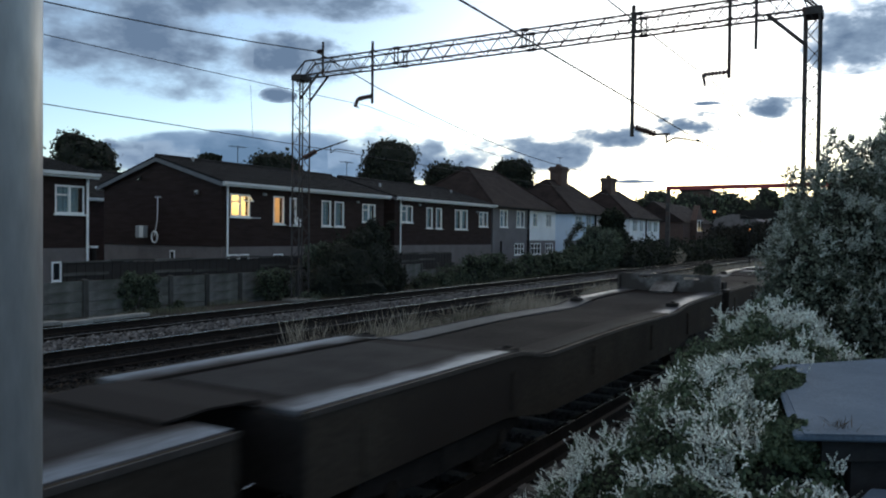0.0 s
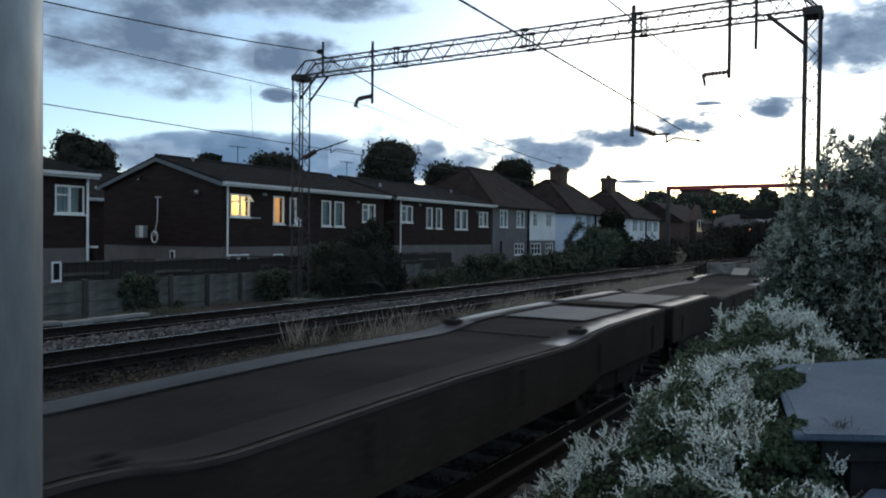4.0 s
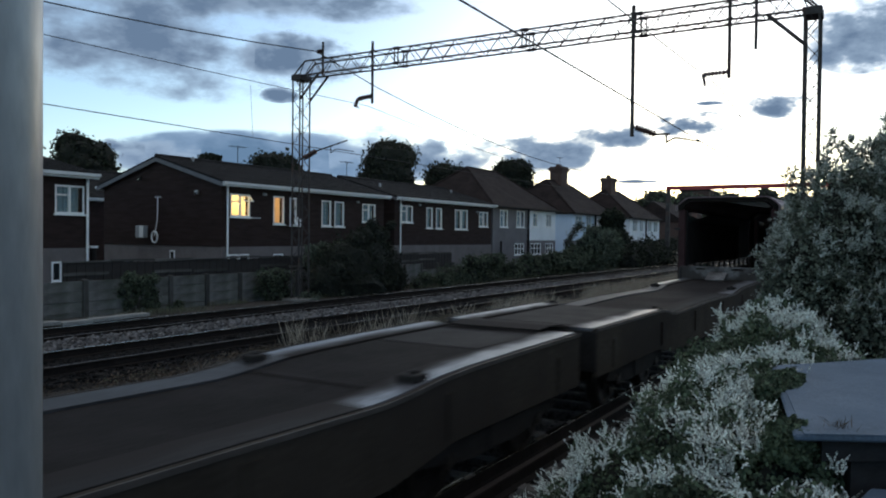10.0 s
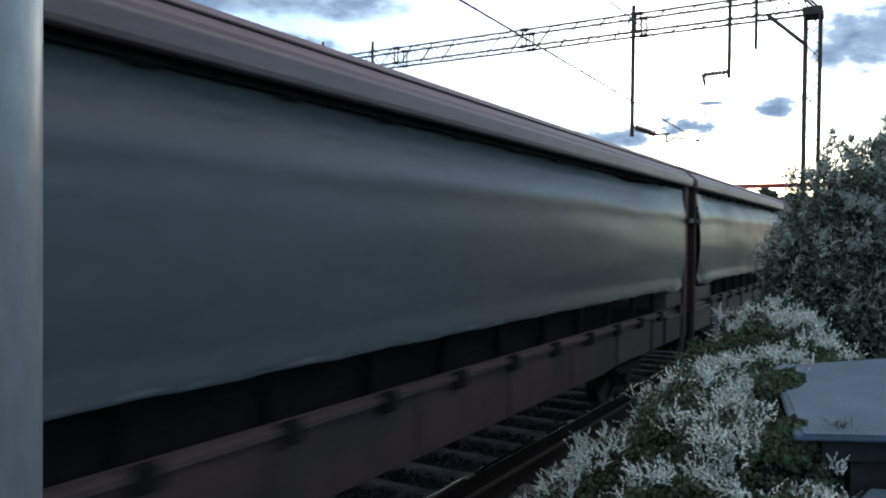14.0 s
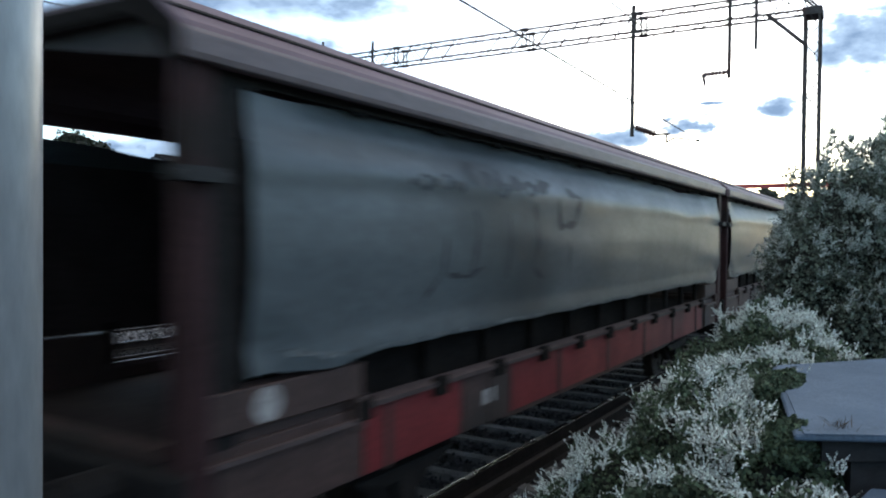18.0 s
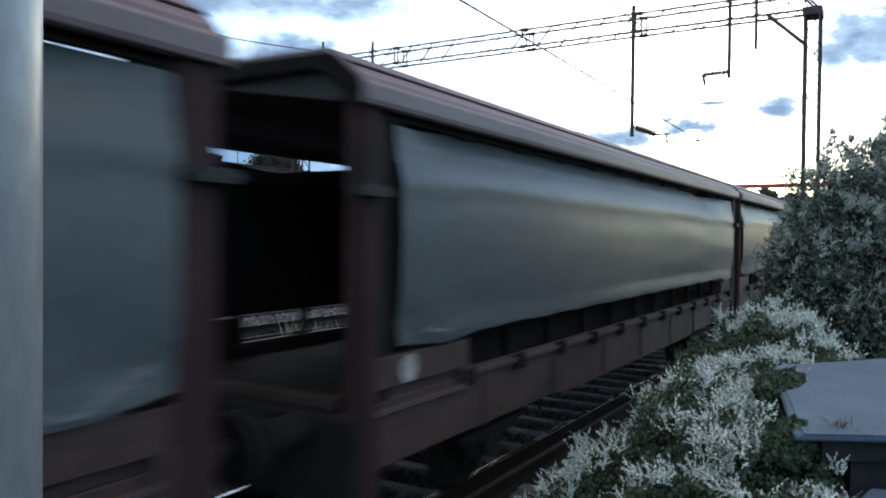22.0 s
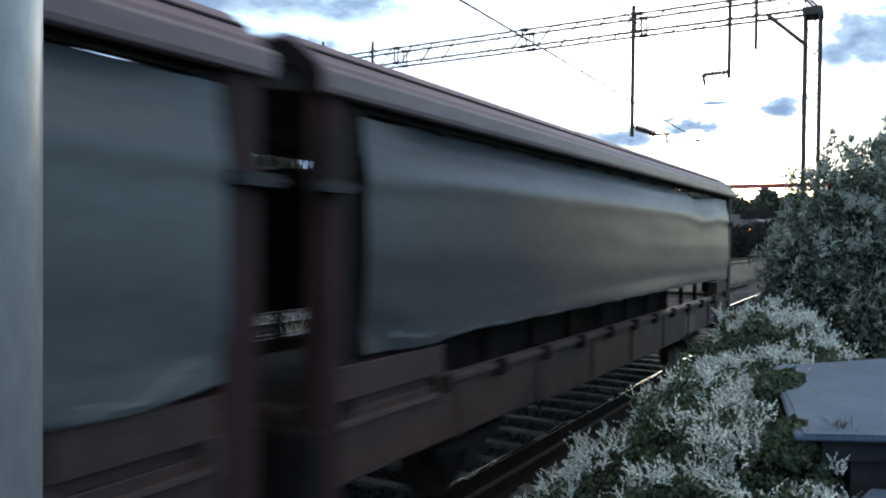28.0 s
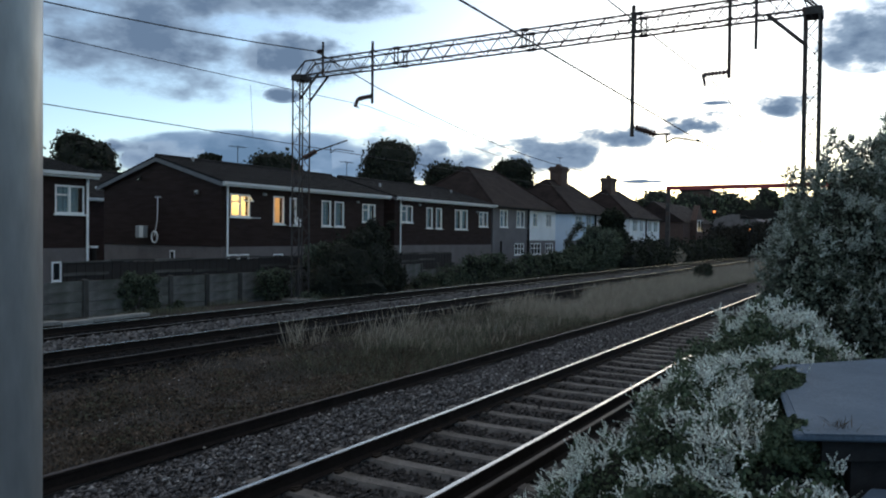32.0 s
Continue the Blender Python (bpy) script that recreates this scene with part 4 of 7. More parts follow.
part("clean_panel", Shape().box(-0.58, 0.58, FLAT_L - 2.2, FLAT_L - 0.4, 1.117, 1.126), PANEL_PALE, train[2][0], "pale grey clean deck panel")
vans = [w for w, y, r in train if r == VAN_R]
side_panel(vans[2], 1.5, 2.72, 0.71, 1.13, WAGON_RED, "bright red painted side plate")
side_panel(vans[2], 3.6, 10.95, 0.71, 1.13, WAGON_RED, "bright red painted side plate")
side_panel(vans[3], VAN_L - 5.16, VAN_L - 3.46, 0.71, 1.13, WAGON_RED, "bright red painted side plate")
side_panel(vans[2], 2.77, 3.55, 0.71, 1.13, WAGON_BROWN, "faded maroon side plate")
part("label_plate", Shape().box(1.2785, 1.282, 3.08, 3.3, 0.86, 0.98), LABEL, vans[2], "small off-white label")
for y, z0, z1, w in ((8.36, 0.78, 0.83, 0.16), (8.42, 0.87, 0.92, 0.14), (8.40, 0.96, 1.01, 0.18), (8.53, 0.82, 0.88, 0.05), (8.63, 0.80, 0.97, 0.06), (8.63, 0.97, 1.02, 0.20), (8.76, 0.80, 0.97, 0.06), (8.89, 0.80, 1.02, 0.06), (8.98, 0.88, 1.02, 0.12)):
    part("painted_bar", Shape().box(1.272, 1.276, y, y + w, z0, z1), LABEL, vans[1], "off-white painted bar")
bracket = Shape().box(0.78, 0.96, VAN_L - 0.03, VAN_L + 0.10, 1.18, 1.46).box(0.80, 0.94, VAN_L + 0.10, VAN_L + 0.40, 1.27, 1.44)
part("tail_bracket", bracket, SHADE_BLACK, vans[7], "dark bracket on the wagon end", bevel=0.02)
part("buffer_plate", Shape().box(0.982, 0.99, VAN_L + 0.28, VAN_L + 0.42, 0.99, 1.10), LABEL_DULL, vans[7], "small pale plate on the buffer")
SEED_WORN = 7.0 + 3.1
for path, wd in (
        (((1.9, 0.66), (2.5, 0.67), (2.9, 0.66)), 0.09), (((2.95, 0.77), (3.2, 0.70), (3.5, 0.73), (3.75, 0.66), (4.1, 0.72), (4.5, 0.70), (5.1, 0.74)), 0.11),
        (((3.05, 0.80), (3.12, 0.68)), 0.14), (((3.7, 0.78), (3.74, 0.66)), 0.12), (((3.1, 0.60), (3.2, 0.50), (3.12, 0.34), (3.0, 0.22)), 0.05), (((2.55, 0.44), (2.5, 0.28), (2.2, 0.17)), 0.05),
        (((2.6, 0.26), (3.0, 0.25), (3.3, 0.30)), 0.05), (((3.9, 0.58), (3.95, 0.38), (3.85, 0.22)), 0.05), (((4.6, 0.62), (4.7, 0.40), (4.55, 0.28), (4.9, 0.20)), 0.06), (((5.3, 0.66), (5.4, 0.52), (5.9, 0.55), (6.1, 0.68), (5.6, 0.72)), 0.07), (((5.7, 0.45), (5.75, 0.22)), 0.05)):
    spray_stroke(vans[2], SEED_WORN, [((y - 1.9) * 0.75 + 1.9, w + (0.07 if w > 0.6 else 0.03)) for y, w in path], wd * (1.35 if path[0][1] > 0.65 else 1.0))
for path, wd in (
        (((VAN_L - 4.9, 0.58), (VAN_L - 4.55, 0.56), (VAN_L - 4.45, 0.60)), 0.13), (((VAN_L - 2.35, 0.62), (VAN_L - 2.3, 0.44)), 0.10), (((VAN_L - 2.35, 0.62), (VAN_L - 1.9, 0.64), (VAN_L - 1.5, 0.60)), 0.07), (((VAN_L - 3.6, 0.5), (VAN_L - 3.2, 0.42), (VAN_L - 3.3, 0.32)), 0.06), (((VAN_L - 1.7, 0.74), (VAN_L - 1.3, 0.71)), 0.09), (((VAN_L - 4.2, 0.40), (VAN_L - 3.9, 0.30)), 0.05)):
    spray_stroke(vans[1], SEED_WORN, path, wd * 1.2, paint=SPRAY_FAINT)
side_panel(vans[3], VAN_L - 3.4, VAN_L - 2.9, 0.76, 1.0, LABEL_DULL, "grimy off-white painted marking")
side_panel(vans[7], VAN_L - 3.42, VAN_L - 2.75, 0.74, 1.0, LABEL_DULL, "grimy off-white painted marking")
side_panel(vans[5], VAN_L - 3.42, VAN_L - 2.75, 0.74, 1.02, LABEL_DULL, "grimy off-white painted marking")
for k in (0, 2, 4, 6):
    d = Shape().rod((1.302, 0.62, 1.325), (1.306, 0.62, 1.325), 0.095, 20)
    part("round_sign", d, LABEL, vans[k], "round off-white sign plate")


def motions():
    for ob, place in clouds:
        walk(ob, [(0.0, place(0.0)), (16.0, place(16.0)), (32.0, place(32.0))])
    steps = [0.5 * k for k in range(65)]
    for wag, y, r in train:
        walk(wag, [(t, pose(NEAR_X, y - travelled(t), 0)) for t in steps])
        for ob in wag.children:
            if ob.name.startswith("wheelset"):
                at = ob.location.copy()
                rows = []
                for k in range(0, 481):
                    t = k / 15
                    rows.append((t, pose(at.x, at.y, at.z, math.degrees(travelled(t) / r), 0, 0)))
                walk(ob, rows)


# ---- overhead line gantry ----
GY = 21.4


def lattice(s, a, b, u, w, step, r, rd):
    """A four-legged lattice from a to b; u and w are half widths as vectors."""
    a, b, u, w = Vector(a), Vector(b), Vector(u), Vector(w)
    legs = [u + w, u - w, -u - w, -u + w]
    for q in legs:
        s.rod(a + q, b + q, r, 6)
    n = max(1, round((b - a).length / step))
    for i in range(n):
        p, q = a + (b - a) * (i / n), a + (b - a) * ((i + 1) / n)
        for j in range(4):
            g, h = legs[j], legs[(j + 1) % 4]
            if (i + j) % 2:
                g, h = h, g
            s.rod(p + g, q + h, rd, 4)
    return s


gan = thing("overhead_gantry", -10.5, GY, 0, "weathered steel lattice gantry carrying the overhead wires", "gantry")
for x in (-8.5, 8.5):
    c = lattice(Shape(), (x, 0, -0.3), (x, 0, 8.0), (0.17, 0, 0), (0, 0.27, 0), 0.42, 0.030, 0.0095 if x < 0 else 0.0135)
    part("column", c, GANTRY, gan, "lattice steel column")
    part("base_block", Shape().box(x - 0.45, x + 0.45, -0.5, 0.5, -0.6, -0.13), CONCRETE, gan, bevel=0.03)
    part("cap_plate", Shape().box(x - 0.22, x + 0.22, -0.31, 0.31, 7.86, 8.06), GANTRY, gan)
beam = lattice(Shape(), (-8.1, 0, 8.25), (8.2, 0, 8.25), (0, 0.27, 0), (0, 0, 0.25), 0.42, 0.030, 0.0145)
for x0, x1 in ((-8.1, -8.65), (8.2, 8.65)):
    for yy in (-0.27, 0.27):
        beam.rod((x0, yy, 8.5), (x1, yy, 8.02), 0.03, 6)
        beam.rod((x0, yy, 8.0), (x1, yy, 8.0), 0.03, 6)
        beam.rod((x0, yy, 8.5), (0.5 * (x0 + x1), yy, 8.0), 0.014, 4)
for x in (-4.1, 0.6, 4.1):
    for yy in (-0.27, 0.27):
        for dx in (-0.07, 0.07):
            beam.rod((x + dx, yy, 8.0), (x + dx, yy, 8.5), 0.022, 6)
        for zz in (8.0, 8.5):
            beam.box(x - 0.12, x + 0.12, yy - 0.05, yy + 0.05, zz - 0.04, zz + 0.04)
part("beam", beam, GANTRY, gan, "lattice steel cross beam")
for x0, x1, yy in ((-8.33, -7.45, -0.27), (-8.33, -7.45, 0.27), (8.33, 7.45, -0.27)):
    part("brace", Shape().rod((x0, yy, 7.15), (x1, yy, 8.0), 0.05 if x0 > 0 else 0.042, 6), GANTRY, gan)
for x, z0, z1, rr in ((-17.72, 7.9, 9.07, 0.04), (-15.54, 6.72, 8.82, 0.045), (-6.52, 5.07, 8.72, 0.055), (-3.95, 6.45, 8.48, 0.046), (-3.3, 7.13, 8.7, 0.04)):
    part("drop_post", Shape().rod((x + 10.5, -0.32, z0), (x + 10.5, -0.32, z1), rr, 10).box(x + 10.42, x + 10.58, -0.36, -0.26, 7.97, 8.03).box(x + 10.42, x + 10.58, -0.36, -0.26, 8.47, 8.53), GANTRY, gan, "steel drop post")


def insulator(a, b, r):
    s = Shape()
    a, b = Vector(a), Vector(b)
    s.rod(a, b, r * 0.45, 8)
    n = 7
    for i in range(n):
        p = a + (b - a) * ((i + 0.5) / n)
        d = (b - a).normalized() * (b - a).length * 0.035
        s.rod(p - d, p + d, r, 10, r2=r * 0.7)
    return s


def g(x, z, y=-0.32):
    return (x + 10.5, y, z)


for a, b, r in ((g(-15.54, 6.98), g(-16.15, 6.92), 0.085), (g(-3.95, 6.62), g(-4.6, 6.6), 0.085), (g(-6.42, 5.31), g(-5.86, 5.09), 0.095), (g(-18.55, 5.0), g(-18.0, 5.22), 0.10)):
    part("insulator", insulator(a, b, r), INSULATOR, gan, "ribbed brown insulator")
part("arm_stub", Shape().rod(g(-6.52, 5.33), g(-6.42, 5.31), 0.03, 6), GANTRY, gan)
arm = Shape().rod(g(-5.86, 5.09), g(-5.46, 5.08), 0.028, 6).rod(g(-5.56, 5.1), g(-5.56, 4.83), 0.032, 6).rod(g(-5.56, 4.85), g(-5.36, 4.96), 0.024, 6).rod(g(-5.36, 4.96), g(-5.2, 4.95), 0.024, 6).rod(g(-5.2, 4.95), g(-4.62, 4.82), 0.024, 6)
part("registration_arm", arm, GANTRY, gan)
arm = Shape().rod(g(-18.0, 5.22), g(-16.6, 5.52), 0.025, 6).rod(g(-17.35, 5.35), g(-17.33, 5.12), 0.018, 6).rod(g(-17.33, 5.12), g(-17.1, 5.25), 0.015, 6).rod(g(-17.1, 5.25), g(-16.3, 5.12), 0.015, 6)
part("arm_stub", Shape().rod(g(-18.5, 5.02), g(-18.75, 4.95), 0.03, 6), GANTRY, gan)
part("registration_arm", arm, GANTRY, gan)
part("suspension_clamp", Shape().rod(g(-16.15, 6.92), g(-16.28, 6.66), 0.06, 8).rod(g(-16.28, 6.74), g(-16.1, 6.6), 0.02, 6), INSULATOR, gan)
part("suspension_clamp", Shape().rod(g(-4.6, 6.6), g(-4.56, 6.3), 0.04, 8).rod(g(-4.64, 6.6), g(-4.58, 6.36), 0.02, 6), INSULATOR, gan)
part("pin_insulator", insulator(g(-17.72, 8.75), g(-17.98, 8.75), 0.08), INSULATOR, gan)


def wire(name, pts, r, label):
    s = Shape()
    along = (Vector(pts[-1]) - Vector(pts[0])).normalized()
    u = along.orthogonal().normalized()
    w = along.cross(u)
    s.v = [Vector(p) + (u * math.cos(2 * math.pi * i / 5) + w * math.sin(2 * math.pi * i / 5)) * r for p in pts for i in range(5)]
    s.f = [(k * 5 + i, k * 5 + (i + 1) % 5, k * 5 + 5 + (i + 1) % 5, k * 5 + 5 + i) for k in range(len(pts) - 1) for i in range(5)]
    s.m = [0] * len(s.f)
    ob = new(name, s.mesh(name, WIRE))
    return tagged(ob, label, "overhead wire", "overhead wires")


def span(x, z_at, y0, z_mid, y1, n=14, z_end=None):
    out = []
    for i in range(n + 1):
        u = i / n
        z = z_at + ((z_end if z_end is not None else z_at) - z_at) * u - (z_at - z_mid) * 4 * u * (1 - u)
        out.append((x, y0 + (y1 - y0) * u, z))
    return out


wire("contact_wire", [(NEAR_X, -40, 5.75), (NEAR_X, 0, 4.93), (NEAR_X, GY - 0.32, 4.5), (NEAR_X, 73, 4.5), (NEAR_X, 140, 4.65)], 0.013, "thin copper contact wire over the near track")
wire("catenary_wire", span(NEAR_X - 0.06, 6.25, -30, 6.05, GY - 0.32) + span(NEAR_X - 0.06, 6.2, GY - 0.32, 4.9, 73)[1:], 0.013, "thin catenary wire over the near track")
wire("contact_wire", [(FAR_X, -40, 5.0), (FAR_X, GY - 0.32, 4.92), (FAR_X, 73, 4.9), (FAR_X, 140, 4.9)], 0.012, "thin copper contact wire over the far track")
wire("catenary_wire", span(FAR_X - 0.1, 6.65, -30, 6.33, GY - 0.32) + span(FAR_X - 0.1, 6.65, GY - 0.32, 5.4, 73)[1:], 0.010, "thin catenary wire over the far track")
wire("return_wire", span(-18.05, 8.78, -20, 7.52, GY - 0.32) + span(-18.1, 8.72, GY - 0.32, 6.6, 73)[1:], 0.019, "dark return conductor wire above the fence")
for y, za, zb in ((15.6, 6.40, 4.95), (3.0, 6.22, 4.97)):
    wire("dropper_wire", [(FAR_X - 0.1, y, za), (FAR_X, y, zb)], 0.006, "thin dropper between the two wires")

far_gan = thing("overhead_gantry", -10.5, 73, 0, "plain red-brown steel portal gantry farther down the line", "gantry")
for x in (-8.5, 8.5):
    part("column", Shape().box(x - 0.18, x + 0.18, -0.15, 0.15, -0.4, 6.85), GANTRY, far_gan)
part("beam", Shape().box(-8.63, 8.63, -0.15, 0.15, 6.8, 7.17), GANTRY_RED, far_gan)
for x in (-4.4, -1.6, 1.7):
    part("drop_post", Shape().rod((x, 0, 6.3 if x > -2 else 6.7), (x, 0, 6.9), 0.05, 6), GANTRY_RED, far_gan)


# ---- houses ----
def window(house, x, y0, y1, z0, z1, lights, lit=False, curtain=False, top_hung=False, bars=False):
    """A white-framed window in a wall that faces +x. lights: number of panes across."""
    fr = Shape()
    t = 0.065
    fr.box(x - 0.07, x + 0.02, y0, y1, z0, z0 + t).box(x - 0.07, x + 0.02, y0, y1, z1 - t, z1)
    fr.box(x - 0.07, x + 0.02, y0, y0 + t, z0 + t, z1 - t).box(x - 0.07, x + 0.02, y1 - t, y1, z0 + t, z1 - t)
    ws = (y1 - y0 - 2 * t)
    for k in range(1, lights):
        ym = y0 + t + ws * k / lights
        fr.box(x - 0.07, x + 0.015, ym - 0.04, ym + 0.04, z0 + t, z1 - t)
    if top_hung:
        zt = z0 + (z1 - z0) * 0.66
        fr.box(x - 0.07, x + 0.012, y0 + t, y0 + t + ws / lights - 0.04, zt - 0.03, zt + 0.03)
    if bars:
        zt = z0 + (z1 - z0) * 0.55
        fr.box(x - 0.07, x + 0.012, y0 + t, y1 - t, zt - 0.03, zt + 0.03)
    ob = part("window", fr, UPVC, house, "white plastic framed window" if not lit else "white plastic framed window lit warm from inside")
    for k in range(lights):
        a = y0 + t + ws * k / lights + (0.04 if k else 0)
        b = y0 + t + ws * (k + 1) / lights - (0.04 if k < lights - 1 else 0)
        p = part("pane", Shape().box(x - 0.045, x - 0.03, a, b, z0 + t, z1 - t), PANE_CLEAR if (lit or curtain) else PANE, ob)
        p.visible_shadow = not (lit or curtain)
    part("sill", Shape().box(x, x + 0.09, y0 - 0.05, y1 + 0.05, z0 - 0.06, z0 - 0.002), UPVC, ob)
    if curtain:
        s = Shape()
        n = 16
        for k in range(n):
            a, b = y0 + 0.04 + (y1 - y0 - 0.08) * k / n, y0 + 0.04 + (y1 - y0 - 0.08) * (k + 1) / n
            d = 0.02 * math.sin(k * 2.3)
            s.box(x - 0.20 + d, x - 0.18 + d, a, b, z0 + 0.03, z1 - 0.03)
        part("net_curtain", s, NET, ob, "pale net curtain")
    return ob


def gable_roof(house, x0, x1, y0, y1, ze, zr, mat, over=0.28, thick=0.16):
    """Ridge along y. x0 is the back eave, x1 the front one."""
    xm = 0.5 * (x0 + x1)
    k = (zr - ze) / (x1 - xm)
    for xe, sg in ((x1, 1), (x0, -1)):
        xo = xe + sg * over
        zo = ze - k * over
        s = Shape().prism([(xm, zr), (xo, zo), (xo, zo + thick), (xm, zr + thick)], "y", y0 - 0.22, y1 + 0.22)
        slope = part("roof_slope", s, mat, house, "dark concrete tiled roof slope")
        course = Shape()
        n = int(math.hypot(xo - xm, zr - zo) / 0.33)
        for i in range(n):
            u0 = i / n
            xa, za = xo + (xm - xo) * u0, zo + (zr - zo) * u0 + thick
            xb, zb = xo + (xm - xo) * (i + 1) / n, zo + (zr - zo) * (i + 1) / n + thick
            course.prism([(xa, za - 0.01), (xa, za + 0.035), (xb, zb + 0.006), (xb, zb - 0.01)], "y", y0 - 0.23, y1 + 0.23)
        part("tile_course", course, mat, slope)
    part("ridge", Shape().rod((xm, y0 - 0.22, zr + thick), (xm, y1 + 0.22, zr + thick), 0.11, 8), mat, house)
    for yy in (y0 - 0.245, y1 + 0.225):
        s = Shape()
        for xe, sg in ((x1, 1), (x0, -1)):
            xo, zo = xe + sg * over, ze - k * over
            s.prism([(xm, zr - 0.09), (xo, zo - 0.09), (xo, zo + thick - 0.07), (xm, zr + thick - 0.07)], "y", yy, yy + 0.02)
        part("bargeboard", s, VERGE, house, "grey painted bargeboard")
    for xe, sg in ((x1, 1), (x0, -1)):
        xo, zo = xe + sg * over, ze - k * over
        f = Shape().box(min(xo, xo + sg * 0.03), max(xo, xo + sg * 0.03), y0 - 0.22, y1 + 0.22, zo - 0.06, zo + 0.13)
        f.box(min(xo, xo + sg * 0.13), max(xo, xo + sg * 0.13), y0 - 0.22, y1 + 0.22, zo + 0.02, zo + 0.13)
        part("fascia_gutter", f, FASCIA, house, "white fascia board and gutter")


FX = -25.0


def terrace(y0, y1, label, windows, ze=4.40, zr=5.56):
    house = thing("terraced_house_block", 0, 0, 0, label, "house")
    x0, x1, zg, split = -33.0, FX, -0.95, 1.66
    ops = [w[:4] for w in windows]
    part("front_wall", wall_with_openings(y0, y1, zg, ze, x1, 0.28, ops, split), (RENDER, CLADDING), house, "dark tile-hung wall over a grey ground floor")
    part("back_wall", Shape().box(x0, x0 + 0.28, y0, y1, zg, ze), RENDER, house)
    for yy in (y0, y1 - 0.28):
        s = Shape()
        xm = 0.5 * (x0 + x1)
        s.box(x0 + 0.28, x1 - 0.28, yy + 0.001, yy + 0.279, zg, split, 0)
        s.prism([(x0 + 0.001, split), (x1 - 0.001, split), (x1 - 0.001, ze), (xm, zr), (x0 + 0.001, ze)], "y", yy - 0.03, yy + 0.27, 1)
        part("gable_wall", s, (RENDER, CLADDING), house, "dark tile-hung gable over grey brick")
    part("first_floor", Shape().box(x0 + 0.3, x1 - 0.3, y0 + 0.3, y1 - 0.3, 1.45, 1.6), RENDER, house)
    part("loft_floor", Shape().box(x0 + 0.3, x1 - 0.3, y0 + 0.3, y1 - 0.3, ze - 0.06, ze - 0.01), RENDER, house)
    gable_roof(house, x0, x1, y0, y1, ze, zr, ROOF_TILE)
    for w in windows:
        window(house, x1, *w[:5], lit=len(w) > 5 and w[5] == "lit", curtain=len(w) > 5 and w[5] == "net", top_hung=w[4] == 2)
    return house


def downpipe(house, y, z0, z1):
    s = Shape().rod((FX + 0.07, y, z0), (FX + 0.07, y, z1), 0.045, 8).rod((FX + 0.07, y, z1), (FX + 0.07, y, z1 + 0.27), 0.05, 8)
    part("downpipe", s, UPVC, house, "white plastic downpipe")


near_block = terrace(5.0, 16.9, "end of a dark tile-hung terrace with white gutter", [(15.62, 16.72, 2.86, 3.86, 2, "net"), (12.6, 13.7, 2.86, 3.86, 2), (15.5, 15.88, 0.5, 1.2, 1)], ze=4.24, zr=5.12)
downpipe(near_block, 16.81, -0.9, 3.9)
mid_block = terrace(23.15, 35.1, "dark tile-hung terraced houses, two windows lit warm", [
    (23.62, 24.80, 2.97, 3.98, 2, "lit"), (26.28, 27.0, 2.70, 4.0, 1, "lit"), (27.38, 27.85, 2.66, 3.98, 1, "net"), (29.72, 30.46, 2.66, 3.96, 1, "net"), (30.74, 31.5, 2.65, 3.95, 1, "net"), (33.1, 34.28, 2.94, 3.93, 2, "net"),
    (23.55, 24.10, 0.6, 1.33, 1), (24.15, 24.75, 0.6, 1.33, 1), (26.30, 26.95, 0.6, 1.31, 1)])
downpipe(mid_block, 23.42, -0.9, 4.05)
far_block = terrace(36.2, 48.3, "dark tile-hung terraced houses with white windows", [
    (36.85, 38.05, 3.0, 4.0, 2, "net"), (39.6, 40.3, 2.70, 3.98, 1, "net"), (40.72, 41.42, 2.69, 3.99, 1, "net"), (43.1, 43.9, 2.67, 3.97, 1, "net"), (43.96, 44.76, 2.67, 3.97, 1, "net"), (46.42, 47.7, 2.90, 3.93, 2, "net")])
downpipe(far_block, 36.7, -0.9, 4.05)
# lit rooms behind the two warm windows
room = Shape()
for a, b in ((23.45, 25.4), (25.5, 28.0)):
    room.box(FX - 2.4, FX - 2.35, a, b, 1.601, 4.345).box(FX - 2.35, FX - 0.281, a, a + 0.04, 1.601, 4.345).box(FX - 2.35, FX - 0.281, b - 0.04, b, 1.601, 4.345).box(FX - 2.35, FX - 0.281, a, b, 4.28, 4.33)
part("room_wall", room, ROOM, mid_block, "warm yellow room walls")
for y, e in ((24.3, 62.0), (26.6, 26.0)):
    ld = bpy.data.lights.new("ceiling_lamp", "POINT")
    ld.energy, ld.color, ld.shadow_soft_size = e, (1.0, 0.76, 0.42) if e > 40 else (1.0, 0.62, 0.30), 0.12
    lo = new("ceiling_lamp", ld)
    lo.location = (FX - 1.3, y, 3.75)
sash = Shape().box(-0.02, 0.02, -0.27, 0.27, -0.05, 0.0).box(-0.02, 0.02, -0.27, 0.27, -0.36, -0.31).box(-0.02, 0.02, -0.27, -0.22, -0.31, -0.05).box(-0.02, 0.02, 0.22, 0.27, -0.31, -0.05)
part("open_sash", sash, UPVC, mid_block, "white top-hung sash standing open", at=pose(FX + 0.05, 24.47, 3.93, 0, -42, 0))
